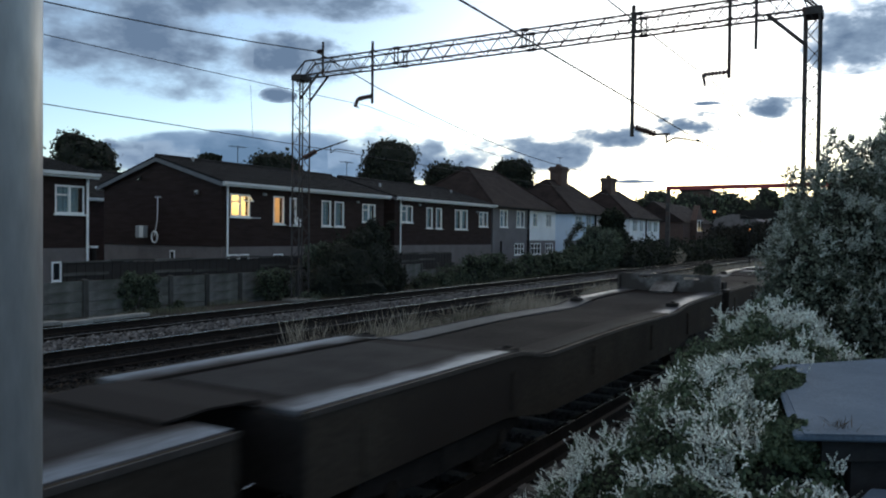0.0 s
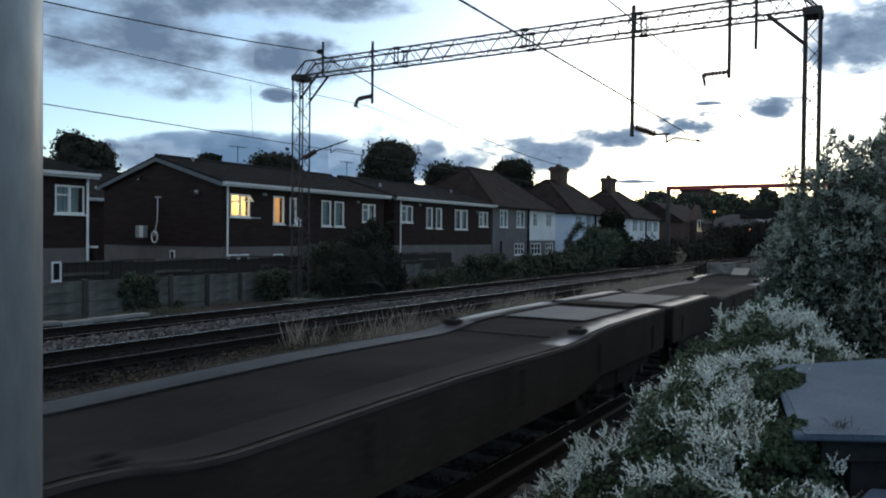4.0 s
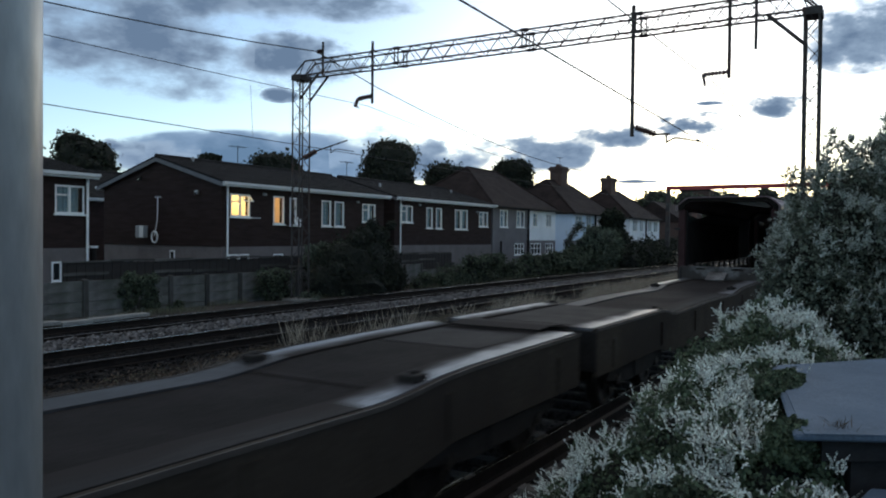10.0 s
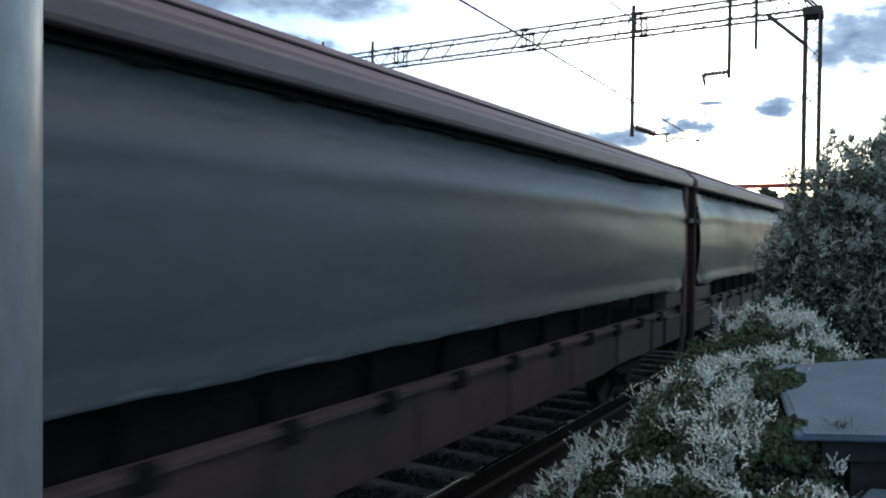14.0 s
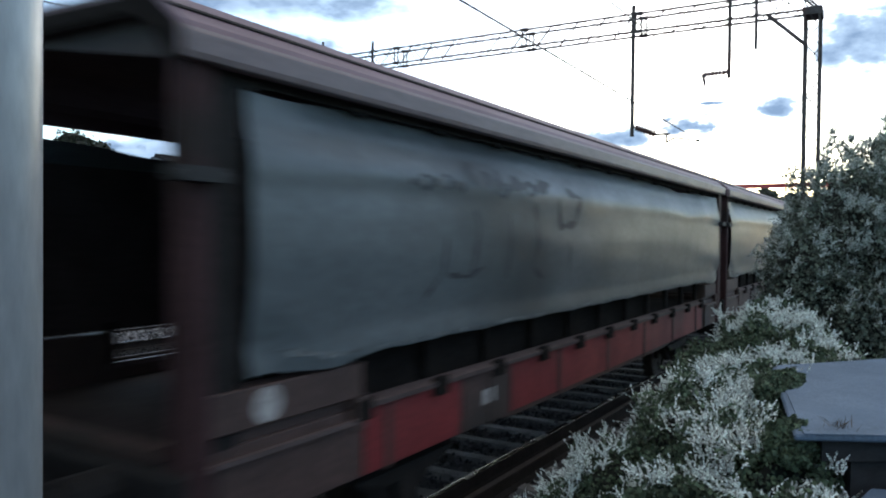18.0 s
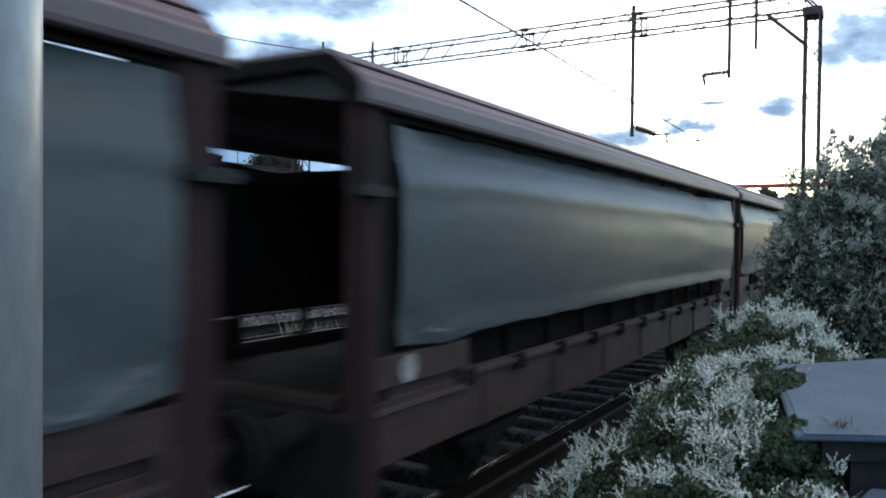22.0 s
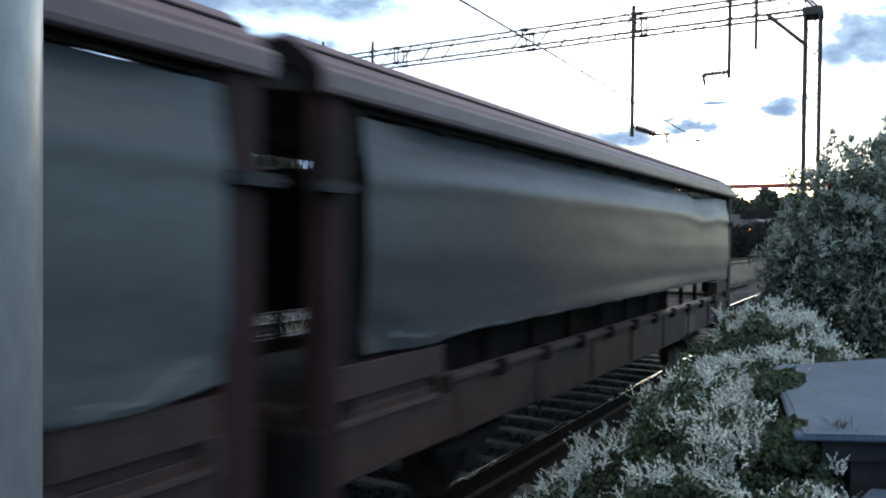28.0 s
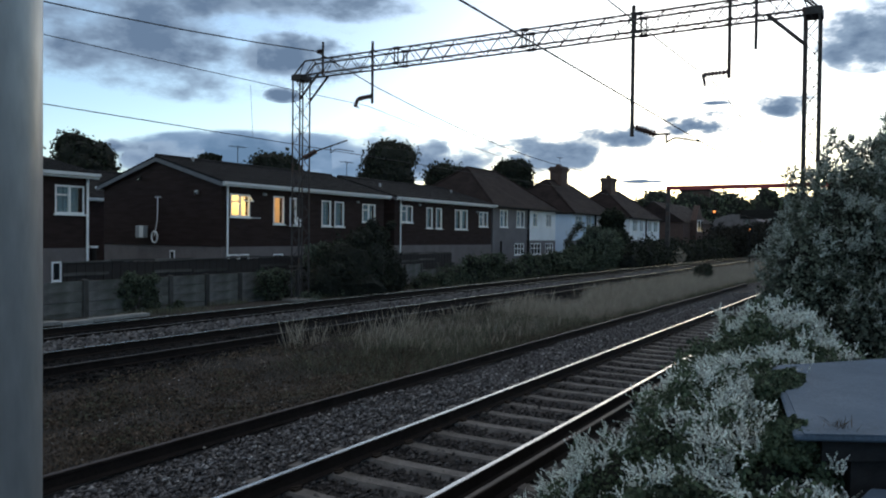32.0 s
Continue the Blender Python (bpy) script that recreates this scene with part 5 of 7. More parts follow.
# fittings under the eaves and on the front walls
for y, z in ((25.59, 4.05), (32.54, 4.0), (38.65, 4.1), (45.93, 3.9), (53.28, 4.05)):
    fl = thing("flood_lamp", FX + 0.01, y, z, "small pale flood lamp under the eaves", "lamp", "eaves lamps")
    part("bracket", Shape().box(0, 0.10, -0.03, 0.03, -0.02, 0.02), PLASTIC, fl)
    part("case", Shape().prism([(0.08, -0.06), (0.18, -0.08), (0.2, 0.02), (0.10, 0.05)], "y", -0.085, 0.085), PLASTIC, fl, "white lamp case", bevel=0.01)
dish = thing("satellite_dish", FX + 0.02, 27.61, 2.72, "small white dish on the dark wall", "satellite dish")
part("arm", Shape().rod((0, 0, 0), (0.3, 0, 0.05), 0.02, 6), PLASTIC, dish)
part("bowl", Shape().rod((0.24, 0, 0.05), (0.34, 0.0, 0.1), 0.10, 16, r2=0.27), UPVC, dish, smooth=False)
sign = thing("wall_plate", FX + 0.01, 25.14, 2.95, "narrow pale plate on the dark wall", "plate")
part("plate", Shape().box(0, 0.03, -0.32, 0.32, -0.03, 0.03), PLASTIC, sign)
vp = thing("vent_pipe", FX - 0.3, 17.3, -0.9, "dark soil pipe with a pale collar", "pipe")
part("pipe", Shape().rod((0, 0, 0), (0, 0, 2.55), 0.11, 10), WAGON_DARK, vp)
part("collar", Shape().rod((0, 0, 2.55), (0, 0, 2.63), 0.15, 10), UPVC, vp)
for x, y, z in ((-28.6, 24.7, 5.5), (-27.0, 37.5, 5.05), (-27.6, 47.0, 5.2)):
    rv = thing("roof_vent", x, y, z - 0.15, "stubby roof vent pipe on the tiles", "vent", "roof vents")
    part("pipe", Shape().rod((0, 0, 0), (0, 0, 0.38), 0.06, 8), PLASTIC, rv)
    part("cowl", Shape().rod((0, 0, 0.38), (0, 0, 0.46), 0.10, 8, r2=0.07), PLASTIC, rv)
for x, y, z in ((-29.0, 27.9, 5.7), (-29.0, 36.8, 5.7), (-28.9, 70.3, 9.1)):
    ae = thing("tv_aerial", x, y, z - 0.25, "thin television aerial on the roof", "aerial", "television aerials")
    part("mast", Shape().rod((0, 0, 0), (0, 0, 1.25), 0.018, 6), WAGON_DARK, ae)
    ar = Shape().rod((-0.1, -0.5, 1.2), (0.1, 0.5, 1.2), 0.012, 5)
    for k in range(5):
        ar.rod((-0.25, -0.4 + 0.2 * k, 1.2), (0.25, -0.4 + 0.2 * k, 1.2), 0.008, 4)
    part("array", ar, WAGON_DARK, ae)
# fittings on the gable
ac = thing("satellite_box", -29.8, 22.98, 2.0, "grey utility box fixed to the dark gable", "utility box")
part("case", Shape().box(-0.32, 0.22, -0.28, 0.0, 0.0, 0.56), PLASTIC, ac, bevel=0.02)
part("cover", Shape().box(-0.02, 0.24, -0.30, -0.281, 0.02, 0.54), UPVC, ac)
mast = thing("cable_coil", -28.85, 22.98, 1.9, "white cable hanging down the gable to a coil", "cable")
cs = Shape().rod((0.0, -0.06, 1.95), (-0.02, -0.06, 0.9), 0.025, 6).rod((-0.02, -0.06, 0.9), (-0.22, -0.06, 0.2), 0.025, 6).rod((-0.2, -0.06, 1.95), (0.25, -0.06, 1.95), 0.02, 6)
for i in range(14):
    a, b = 2 * math.pi * i / 14, 2 * math.pi * (i + 1) / 14
    cs.rod((-0.2 + 0.2 * math.cos(a), -0.07, 0.15 + 0.26 * math.sin(a)), (-0.2 + 0.2 * math.cos(b), -0.07, 0.15 + 0.26 * math.sin(b)), 0.04, 6)
part("cable", cs, UPVC, mast)
for x, z, m, lab in ((-26.3, 3.98, PLASTIC, "small grey lamp on the dark gable"), (-30.1, 4.7, WAGON_DARK, "black lamp high on the dark gable")):
    v = thing("wall_lamp", x, 22.98, z, lab, "lamp")
    part("case", Shape().prism([(-0.14, -0.06), (-0.10, 0.12), (0.0, 0.12), (0.0, -0.02)], "x", -0.1, 0.1), m, v, bevel=0.01)
    part("lens", Shape().box(-0.07, 0.07, -0.142, -0.125, -0.05, 0.02), PANE, v)
vent = thing("wall_vent", -28.1, 23.14, 1.2, "small white framed vent in the gable", "vent")
part("vent_frame", Shape().box(-0.16, 0.16, -0.03, 0.0, -0.26, 0.26), UPVC, vent)
part("grille", Shape().box(-0.1, 0.1, -0.035, -0.031, -0.2, 0.2), PANE, vent)


def hip_roof(house, x0, x1, y0, y1, ze, zr, inset, mat, over=0.3):
    X0, X1, Y0, Y1 = x0 - over, x1 + over, y0 - over, y1 + over
    xm = 0.5 * (x0 + x1)
    s = Shape().add([(X0, Y0, ze), (X1, Y0, ze), (X1, Y1, ze), (X0, Y1, ze), (xm, Y0 + inset, zr), (xm, Y1 - inset, zr), (X0, Y0, ze - 0.1), (X1, Y0, ze - 0.1), (X1, Y1, ze - 0.1), (X0, Y1, ze - 0.1)],
                    [(0, 1, 4), (1, 2, 5, 4), (2, 3, 5), (3, 0, 4, 5), (6, 9, 8, 7), (0, 6, 7, 1), (1, 7, 8, 2), (2, 8, 9, 3), (3, 9, 6, 0)])
    part("roof", s, mat, house, "old brown tiled hip roof")
    r = Shape()
    for a, b in (((X0, Y0, ze), (xm, Y0 + inset, zr)), ((X1, Y0, ze), (xm, Y0 + inset, zr)), ((X1, Y1, ze), (xm, Y1 - inset, zr)), ((X0, Y1, ze), (xm, Y1 - inset, zr)), ((xm, Y0 + inset, zr), (xm, Y1 - inset, zr))):
        r.rod(a, b, 0.1, 6)
    part("ridge_tiles", r, mat, house)
    gt = Shape().box(X1, X1 + 0.1, Y0, Y1, ze - 0.12, ze + 0.0).box(X0, X1, Y0 - 0.1, Y0, ze - 0.12, ze)
    part("gutter", gt, WAGON_DARK, house)


def semi(y0, y1, split_y, mats, label, wins, chim, zr=7.7, ze=4.42, x0=-33.0, inset=3.6):
    house = thing("semi_detached_house", 0, 0, 0, label, "house")
    zg = -0.95
    cuts = [y0, split_y, y1] if split_y else [y0, y1]
    for (a, b), m in zip(zip(cuts, cuts[1:]), mats):
        ops = [w[:4] for w in wins if a < 0.5 * (w[0] + w[1]) < b]
        part("front_wall", wall_with_openings(a, b, zg, ze, FX, 0.3, ops, 1.95), (GREY_RENDER, m), house)
        for w in wins:
            if a < 0.5 * (w[0] + w[1]) < b:
                window(house, FX, *w[:5], curtain=w[2] > 2, top_hung=w[2] > 2, bars=w[2] < 2)
    part("side_wall", Shape().box(x0, FX - 0.3, y0, y0 + 0.3, zg, ze), mats[0], house)
    part("side_wall", Shape().box(x0, FX - 0.3, y1 - 0.3, y1, zg, ze), mats[-1], house)
    part("back_wall", Shape().box(x0 - 0.3, x0, y0, y1, zg, ze), mats[0], house)
    part("first_floor", Shape().box(x0, FX - 0.32, y0 + 0.32, y1 - 0.32, 1.45, 1.6), RENDER, house)
    hip_roof(house, x0, FX, y0, y1, ze, zr, inset, ROOF_RED)
    if chim:
        cx, cy, ct = chim
        c = Shape().box(cx - 0.6, cx + 0.6, cy - 0.85, cy + 0.85, ze, ct).box(cx - 0.68, cx + 0.68, cy - 0.93, cy + 0.93, ct - 0.42, ct - 0.30).box(cx - 0.74, cx + 0.74, cy - 0.99, cy + 0.99, ct - 0.30, ct - 0.12)
        ch = part("chimney", c, BRICK, house, "red-brown brick chimney stack")
        for k in range(4):
            part("chimney_pot", Shape().rod((cx, cy - 0.5 + k * 0.33, ct), (cx, cy - 0.5 + k * 0.33, ct + 0.28), 0.12, 10, r2=0.1), BRICK, ch)
    if split_y:
        part("downpipe", Shape().rod((FX + 0.09, split_y, zg), (FX + 0.09, split_y, ze), 0.085, 8), WAGON_DARK, house, "black downpipe")
        part("downpipe", Shape().rod((FX + 0.08, y0 + 1.2, zg), (FX + 0.08, y0 + 1.2, 1.9), 0.07, 8), WAGON_DARK, house, "black downpipe")
    return house


semi(48.5, 60.0, 54.4, (GREY_RENDER, WHITE_RENDER), "semi-detached pair, one grey and one white, hipped roof", [(49.62, 50.86, 2.92, 4.2, 2), (52.4, 53.8, 2.95, 4.2, 2), (55.4, 56.3, 3.03, 4.15, 1), (58.0, 59.1, 3.05, 4.15, 2), (52.1, 53.75, 0.85, 1.72, 3), (55.05, 56.95, 0.85, 1.72, 3), (57.95, 59.5, 0.85, 1.72, 3)], None, zr=7.6)
semi(63.9, 75.4, 69.6, (BLUE_RENDER, WHITE_RENDER), "white rendered semi-detached pair with a brick chimney", [(64.6, 66.2, 2.95, 4.2, 2), (67.3, 68.6, 2.95, 4.2, 2), (70.6, 71.8, 2.95, 4.2, 2), (73.0, 74.6, 2.95, 4.2, 2)], (-28.9, 70.05, 9.1))
semi(80.6, 92.2, 86.4, (WHITE_RENDER, WHITE_RENDER), "white rendered semi-detached pair farther along the line", [(81.6, 83.2, 2.95, 4.2, 2), (84.2, 85.4, 2.95, 4.2, 2), (87.4, 88.8, 2.95, 4.2, 2), (89.8, 91.4, 2.95, 4.2, 2)], (-28.9, 84.9, 9.1))
far_house = thing("brick_house", 0, 0, 0, "dark brick house with a gabled bay and white windows", "house")
part("wall", Shape().box(-33, -25, 104, 122, -0.9, 4.4), BRICK, far_house)
hip = Shape().prism([(-33.3, 4.4), (-24.7, 4.4), (-29, 7.3)], "y", 103.7, 122.3)
part("roof", hip, ROOF_RED, far_house)
part("dormer_gable", Shape().prism([(108.0, 1.6), (112.0, 1.6), (112.0, 4.8), (110.0, 6.9), (108.0, 4.8)], "x", -25.0, -24.2), BRICK, far_house, "dark brick gabled bay")
for y in (108.7, 110.3):
    part("window", Shape().box(-24.2, -24.12, y, y + 1.1, 3.2, 4.8), UPVC, far_house)
    part("pane", Shape().box(-24.12, -24.1, y + 0.12, y + 0.98, 3.3, 4.7), PANE, far_house)

back_row = thing("terraced_house_block", 0, 0, 0, "dark roofed terrace standing behind the front row", "house")
part("wall", Shape().box(-50, -42, 20, 44, -0.9, 4.3), CLADDING, back_row)
gable_roof(back_row, -50, -42, 20, 44, 4.3, 6.1, ROOF_TILE)


# ---- unseen wall added behind the camera to block low sky light ----
east = new("unseen_wall_east", Shape().box(14, 14.5, -150, 150, -0.6, 3.9).mesh("unseen_wall_east", GREY_RENDER))
tagged(east, "unseen added grey wall that blocks low sky light", "wall", kind="structure")

# ---- fence along the far side ----
fence = thing("concrete_fence", -20.3, 0, 0, "weathered grey concrete post and panel fence", "fence")
post = Shape().prism([(-0.07, -0.08), (0.07, -0.08), (0.07, 0.08), (-0.07, 0.08)], "z", -0.5, 0.84)
post.add([(-0.07, -0.08, 0.84), (0.07, -0.08, 0.84), (0.07, 0.08, 0.84), (-0.07, 0.08, 0.84), (0, 0, 0.87)], [(0, 1, 4), (1, 2, 4), (2, 3, 4), (3, 0, 4)])
POST = post.mesh("fence_post", POST_DARK, bevel=0.008)
FPANEL = Shape().box(-0.025, 0.025, 0.085, 1.425, 0.0, 0.295).mesh("fence_panel", CONCRETE, bevel=0.008)
for k in range(26):
    y = 7.57 + 1.51 * k
    part("fence_post", POST, None, fence, at=pose(0, y, 0, 0, 0.6 * math.sin(k * 2.7), 0))
    for j in range(4):
        if not (k > 15 and j == 3):
            part("fence_panel", FPANEL, None, fence, at=pose(0.008 * math.sin(k * 5 + j * 3), y, -0.40 + 0.0035 * k + j * 0.30, 0, 0.4 * math.sin(k + j), 0))
back_fence = thing("timber_fence", -21.0, 0, 0, "dark timber garden fence behind the concrete one", "fence")
BOARD_M = Shape().box(-0.012, 0.012, 0.0, 0.142, -0.7, 1.32).mesh("fence_board", WOOD_DARK)
for k in range(150):
    y = 13.35 + 0.15 * k
    part("fence_board", BOARD_M, None, back_fence, at=(0.01 * (k % 2), y, 0.03 * math.sin(k * 0.23) + 0.012 * math.sin(k * 3.1)))
for k in range(14):
    y = 13.35 + 1.6 * k
    part("coping", Shape().box(-0.05, 0.05, 0.0, 1.57, 0.0, 0.045 + 0.02 * (k % 3)), OLD_TIMBER, back_fence, "weathered grey rail", at=pose(0.01, y, 1.315 + 0.02 * math.sin(k * 2.2), 0.5 * math.sin(k * 3.7), 0, 0))
    if k % 3 != 1:
        part("rail", Shape().box(0.0, 0.03, 0.0, 1.5, 0.0, 0.09), OLD_TIMBER, back_fence, at=pose(0.026, y, 0.93 + 0.05 * math.sin(k * 1.7), 0.6 * math.sin(k * 2.9), 0, 0))
shed = thing("garden_wall", -22.0, 0, 0, "low grey garden wall behind the fence", "wall", kind="structure")
part("wall", Shape().box(-0.12, 0.12, 30.6, 35.6, -0.7, 1.30), RENDER, shed, bevel=0.01)

trough = thing("cable_trough", -18.55, 0, -0.18, "pale concrete cable trough beside the far track", "cable trough")
LID = Shape().box(-0.16, 0.16, 0.01, 0.89, 0.0, 0.10).mesh("trough_lid", KERB, bevel=0.012)
for k in range(9):
    part("trough_lid", LID, None, trough, at=pose(0.02 * math.sin(k * 2.1), 6.3 + 0.9 * k, 0.02 * math.sin(k * 4.0), 0, 0, 0.8 * math.sin(k * 3.3)))


# ---- stones ----
def stones(name, label, rng, n, x0, x1, y0, y1, size, mat, lift=0.0):
    c = np.stack([rng.uniform(x0, x1, n), y0 + (y1 - y0) * rng.uniform(0, 1, n) ** 1.5, np.zeros(n)], axis=1)
    # sleeper ends stay bare
    c = c[~((c[:, 0] > -5.42) & (c[:, 0] < -4.9) & (np.abs((c[:, 1] + 0.4 + 0.32) % 0.64 - 0.32) < 0.1))]
    n = len(c)
    c[:, 2] = [ground_z(p, q) + lift for p, q in c[:, :2]]
    c[:, 2] += rng.uniform(-0.01, 0.035, n)
    octa = np.array([(1, 0, 0), (0, 1, 0), (-1, 0, 0), (0, -1, 0), (0, 0, 1), (0, 0, -1)], float)
    tri = np.array([(0, 1, 4), (1, 2, 4), (2, 3, 4), (3, 0, 4), (1, 0, 5), (2, 1, 5), (3, 2, 5), (0, 3, 5)])
    v = octa[None] * rng.uniform(0.55, 1.25, (n, 6, 1)) * (size * rng.uniform(0.6, 1.5, n))[:, None, None]
    a = rng.uniform(0, 6.28, n)
    ca, sa = np.cos(a), np.sin(a)
    x, y = v[:, :, 0] * ca[:, None] - v[:, :, 1] * sa[:, None], v[:, :, 0] * sa[:, None] + v[:, :, 1] * ca[:, None]
    v = np.stack([x, y, v[:, :, 2] * 0.8 + x * 0.3], axis=2) + c[:, None]
    f = (tri[None] + 6 * np.arange(n)[:, None, None]).reshape(-1, 3)
    me = bpy.data.meshes.new(name)
    me.from_pydata(v.reshape(-1, 3).tolist(), [], f.tolist())
    me.materials.append(mat)
    me.update()
    tagged(new(name, me), label, "ballast", kind="stuff")


rng = np.random.default_rng(11)
stones("ballast_stones", "grey-brown crushed stone ballast beside the near rail", rng, 34000, -6.65, -4.98, 1.5, 36, 0.024, STONE)
stones("ballast_stones", "dark crushed stone ballast between the rails", rng, 11000, -4.85, -3.45, 2.0, 30, 0.026, STONE_MID, 0.012)
stones("ballast_stones", "dark crushed stone ballast on the near shoulder", rng, 6000, -3.35, -2.3, 2.0, 24, 0.03, STONE_MID)
stones("ballast_stones", "scattered pale broken stones in the ballast", rng, 1500, -6.6, -5.0, 1.5, 30, 0.026, STONE_PALE, 0.012)
stones("ballast_stones", "pale crushed stone ballast between the far tracks", rng, 9000, -14.7, -13.3, 6, 60, 0.045, FAR_STONE, 0.02)
stones("ballast_stones", "dark crushed stone ballast of the far tracks", rng, 6000, -17.6, -14.9, 6, 50, 0.04, STONE_DARK, 0.0)
stones("ballast_stones", "dark crushed stone ballast of the middle track", rng, 6000, -13.1, -11.0, 6, 50, 0.04, STONE_DARK, 0.0)
stones("soil_lumps", "small dark stones lying in the bare soil strip", rng, 4500, -11.0, -6.9, 3, 30, 0.018, STONE_DARK, -0.005)
stones("stone_chips", "scattered pale stone chips in the soil strip", rng, 420, -10.9, -5.0, 3, 24, 0.016, SPECK, 0.01)


def litter(name, label, rng, n, x0, x1, y0, y1, size, mat, cut=-1.0, rise=0.05):
    c = np.stack([rng.uniform(x0, x1, n), y0 + (y1 - y0) * rng.uniform(0, 1, n) ** 1.4, np.zeros(n)], axis=1)
    lump = np.array([noise.noise((p * 1.1, q * 0.8, 5.1)) + 0.5 * noise.noise((p * 3.1, q * 2.3, 8.4)) for p, q in c[:, :2]])
    c, lump = c[lump > cut], lump[lump > cut]
    c[:, 2] = [ground_z(p, q) for p, q in c[:, :2]]
    c[:, 2] += rng.uniform(0.0, 1.0, len(c)) * rise * np.clip(0.5 + 1.6 * (lump - cut), 0.5, 2.5)
    tagged(new(name, quads(name, leaves(rng, c, size, 0.45), mat)), label, "leaf litter", kind="stuff")


litter("leaf_litter", "dead leaves and twigs on the soil strip", rng, 30000, -11.0, -6.95, 3, 26, 0.045, LITTER)
litter("low_weeds", "small dull green weeds in the soil strip", rng, 26000, -10.9, -6.95, 3.5, 26, 0.05, GRASS_GREEN, 0.18, 0.09)
litter("low_weeds", "dull brown dying weeds heaped in the soil strip", rng, 40000, -10.9, -6.95, 3, 24, 0.055, LITTER, 0.02, 0.09)


# ---- grass ----
def blades(rng, x, y, z, height, width, lean):
    n = len(x)
    a = rng.uniform(0, 6.28, n)
    h = height * rng.uniform(0.5, 1.3, n)
    lx, ly = lean * h * np.cos(a) * rng.uniform(0, 1, n), lean * h * np.sin(a) * rng.uniform(0, 1, n)
    b = rng.uniform(0, 6.28, n)
    wx, wy = width * np.cos(b), width * np.sin(b)
    p0 = np.stack([x - wx, y - wy, z], 1)
    p1 = np.stack([x + wx, y + wy, z], 1)
    p2 = np.stack([x + lx * 0.55 + wx * 0.8, y + ly * 0.55 + wy * 0.8, z + h * 0.6], 1)
    p3 = np.stack([x + lx, y + ly, z + h], 1)
    return np.stack([p0, p1, p2, p3], 1)


def grass(name, label, rng, n, x0, x1, y0, y1, height, width, mat, patch, cut, lean=0.5, power=1.0):
    x, y = rng.uniform(x0, x1, n), y0 + (y1 - y0) * rng.uniform(0, 1, n) ** power
    keep = np.array([noise.noise((a * patch, b * patch * 0.6, 3.3)) > cut for a, b in zip(x, y)])
    x, y = x[keep], y[keep]
    z = np.array([ground_z(p, q) for p, q in zip(x, y)]) - 0.03
    tagged(new(name, quads(name, blades(rng, x, y, z, height, width, lean), mat)), label, "grass", kind="stuff")


grass("dead_grass", "matted dead grass and stalks on the soil strip", rng, 80000, -11.0, -6.95, 3, 26, 0.075, 0.003, GRASS_DEAD, 0.55, -0.02, 1.3, 1.3)
grass("dead_grass", "thin dead weed stalks on the soil strip", rng, 9000, -10.9, -7.0, 4, 24, 0.13, 0.0022, GRASS_DEAD, 0.55, 0.08, 0.8, 1.2)
grass("green_grass", "low green weed patches on the soil strip", rng, 14000, -9.6, -7.0, 5.5, 14, 0.085, 0.004, GRASS_GREEN, 0.55, 0.12, 1.0)
grass("green_grass", "short green weeds between the tracks", rng, 24000, -10.6, -7.0, 4.5, 40, 0.06, 0.003, GRASS_GREEN, 0.75, 0.12, 0.9)
grass("green_grass", "knee-high green grass between the tracks", rng, 30000, -9.9, -7.05, 9.5, 42, 0.22, 0.0028, GRASS_GREEN, 0.45, 0.0, 0.8)
grass("green_grass", "green grass under the dry stalks", rng, 46000, -10.8, -7.1, 13, 70, 0.25, 0.003, GRASS_GREEN, 0.3, -0.3, 0.7)
grass("dry_grass", "tall dry grass between the tracks", rng, 90000, -11.0, -7.4, 21, 95, 0.44, 0.0032, GRASS_DRY, 0.3, -0.35, 0.45, 1.0)
grass("dry_grass", "thin dry grass where the tall grass begins", rng, 5200, -11.0, -7.6, 13, 26, 0.34, 0.0018, GRASS_DRY, 0.3, -0.2, 0.6)
grass("dry_grass", "tall pale grass stalks standing over the grass", rng, 4200, -11.0, -9.0, 12, 70, 0.6, 0.002, GRASS_DRY, 0.5, -0.1, 0.5)
grass("dry_grass", "sparse pale dry grass on the soil strip", rng, 6000, -11.0, -7.0, 4.0, 16, 0.09, 0.002, GRASS_DRY, 0.9, 0.15, 0.9)
grass("green_grass", "weeds along the foot of the fence", rng, 16000, -20.2, -18.7, 6, 60, 0.2, 0.007, GRASS_GREEN, 0.6, -0.05, 0.7)
for tx, ty, hh, n in ((-10.75, 12.0, 0.62, 34), (-10.6, 12.5, 0.55, 26), (-10.8, 12.9, 0.4, 14), (-10.9, 16.5, 0.5, 24), (-10.7, 19.0, 0.45, 20), (-10.6, 9.4, 0.2, 10)):
    n = int(n * 1.8)
    x, y = tx + rng.normal(0, 0.10, n), ty + rng.normal(0, 0.18, n)
    z = np.full(n, ground_height(tx) - 0.02)
    tagged(new("grass_tuft", quads("grass_tuft", blades(rng, x, y, z, hh, 0.0022, 0.6), GRASS_DRY)), "tuft of tall pale dry grass beside the track", "grass", "grass tufts")


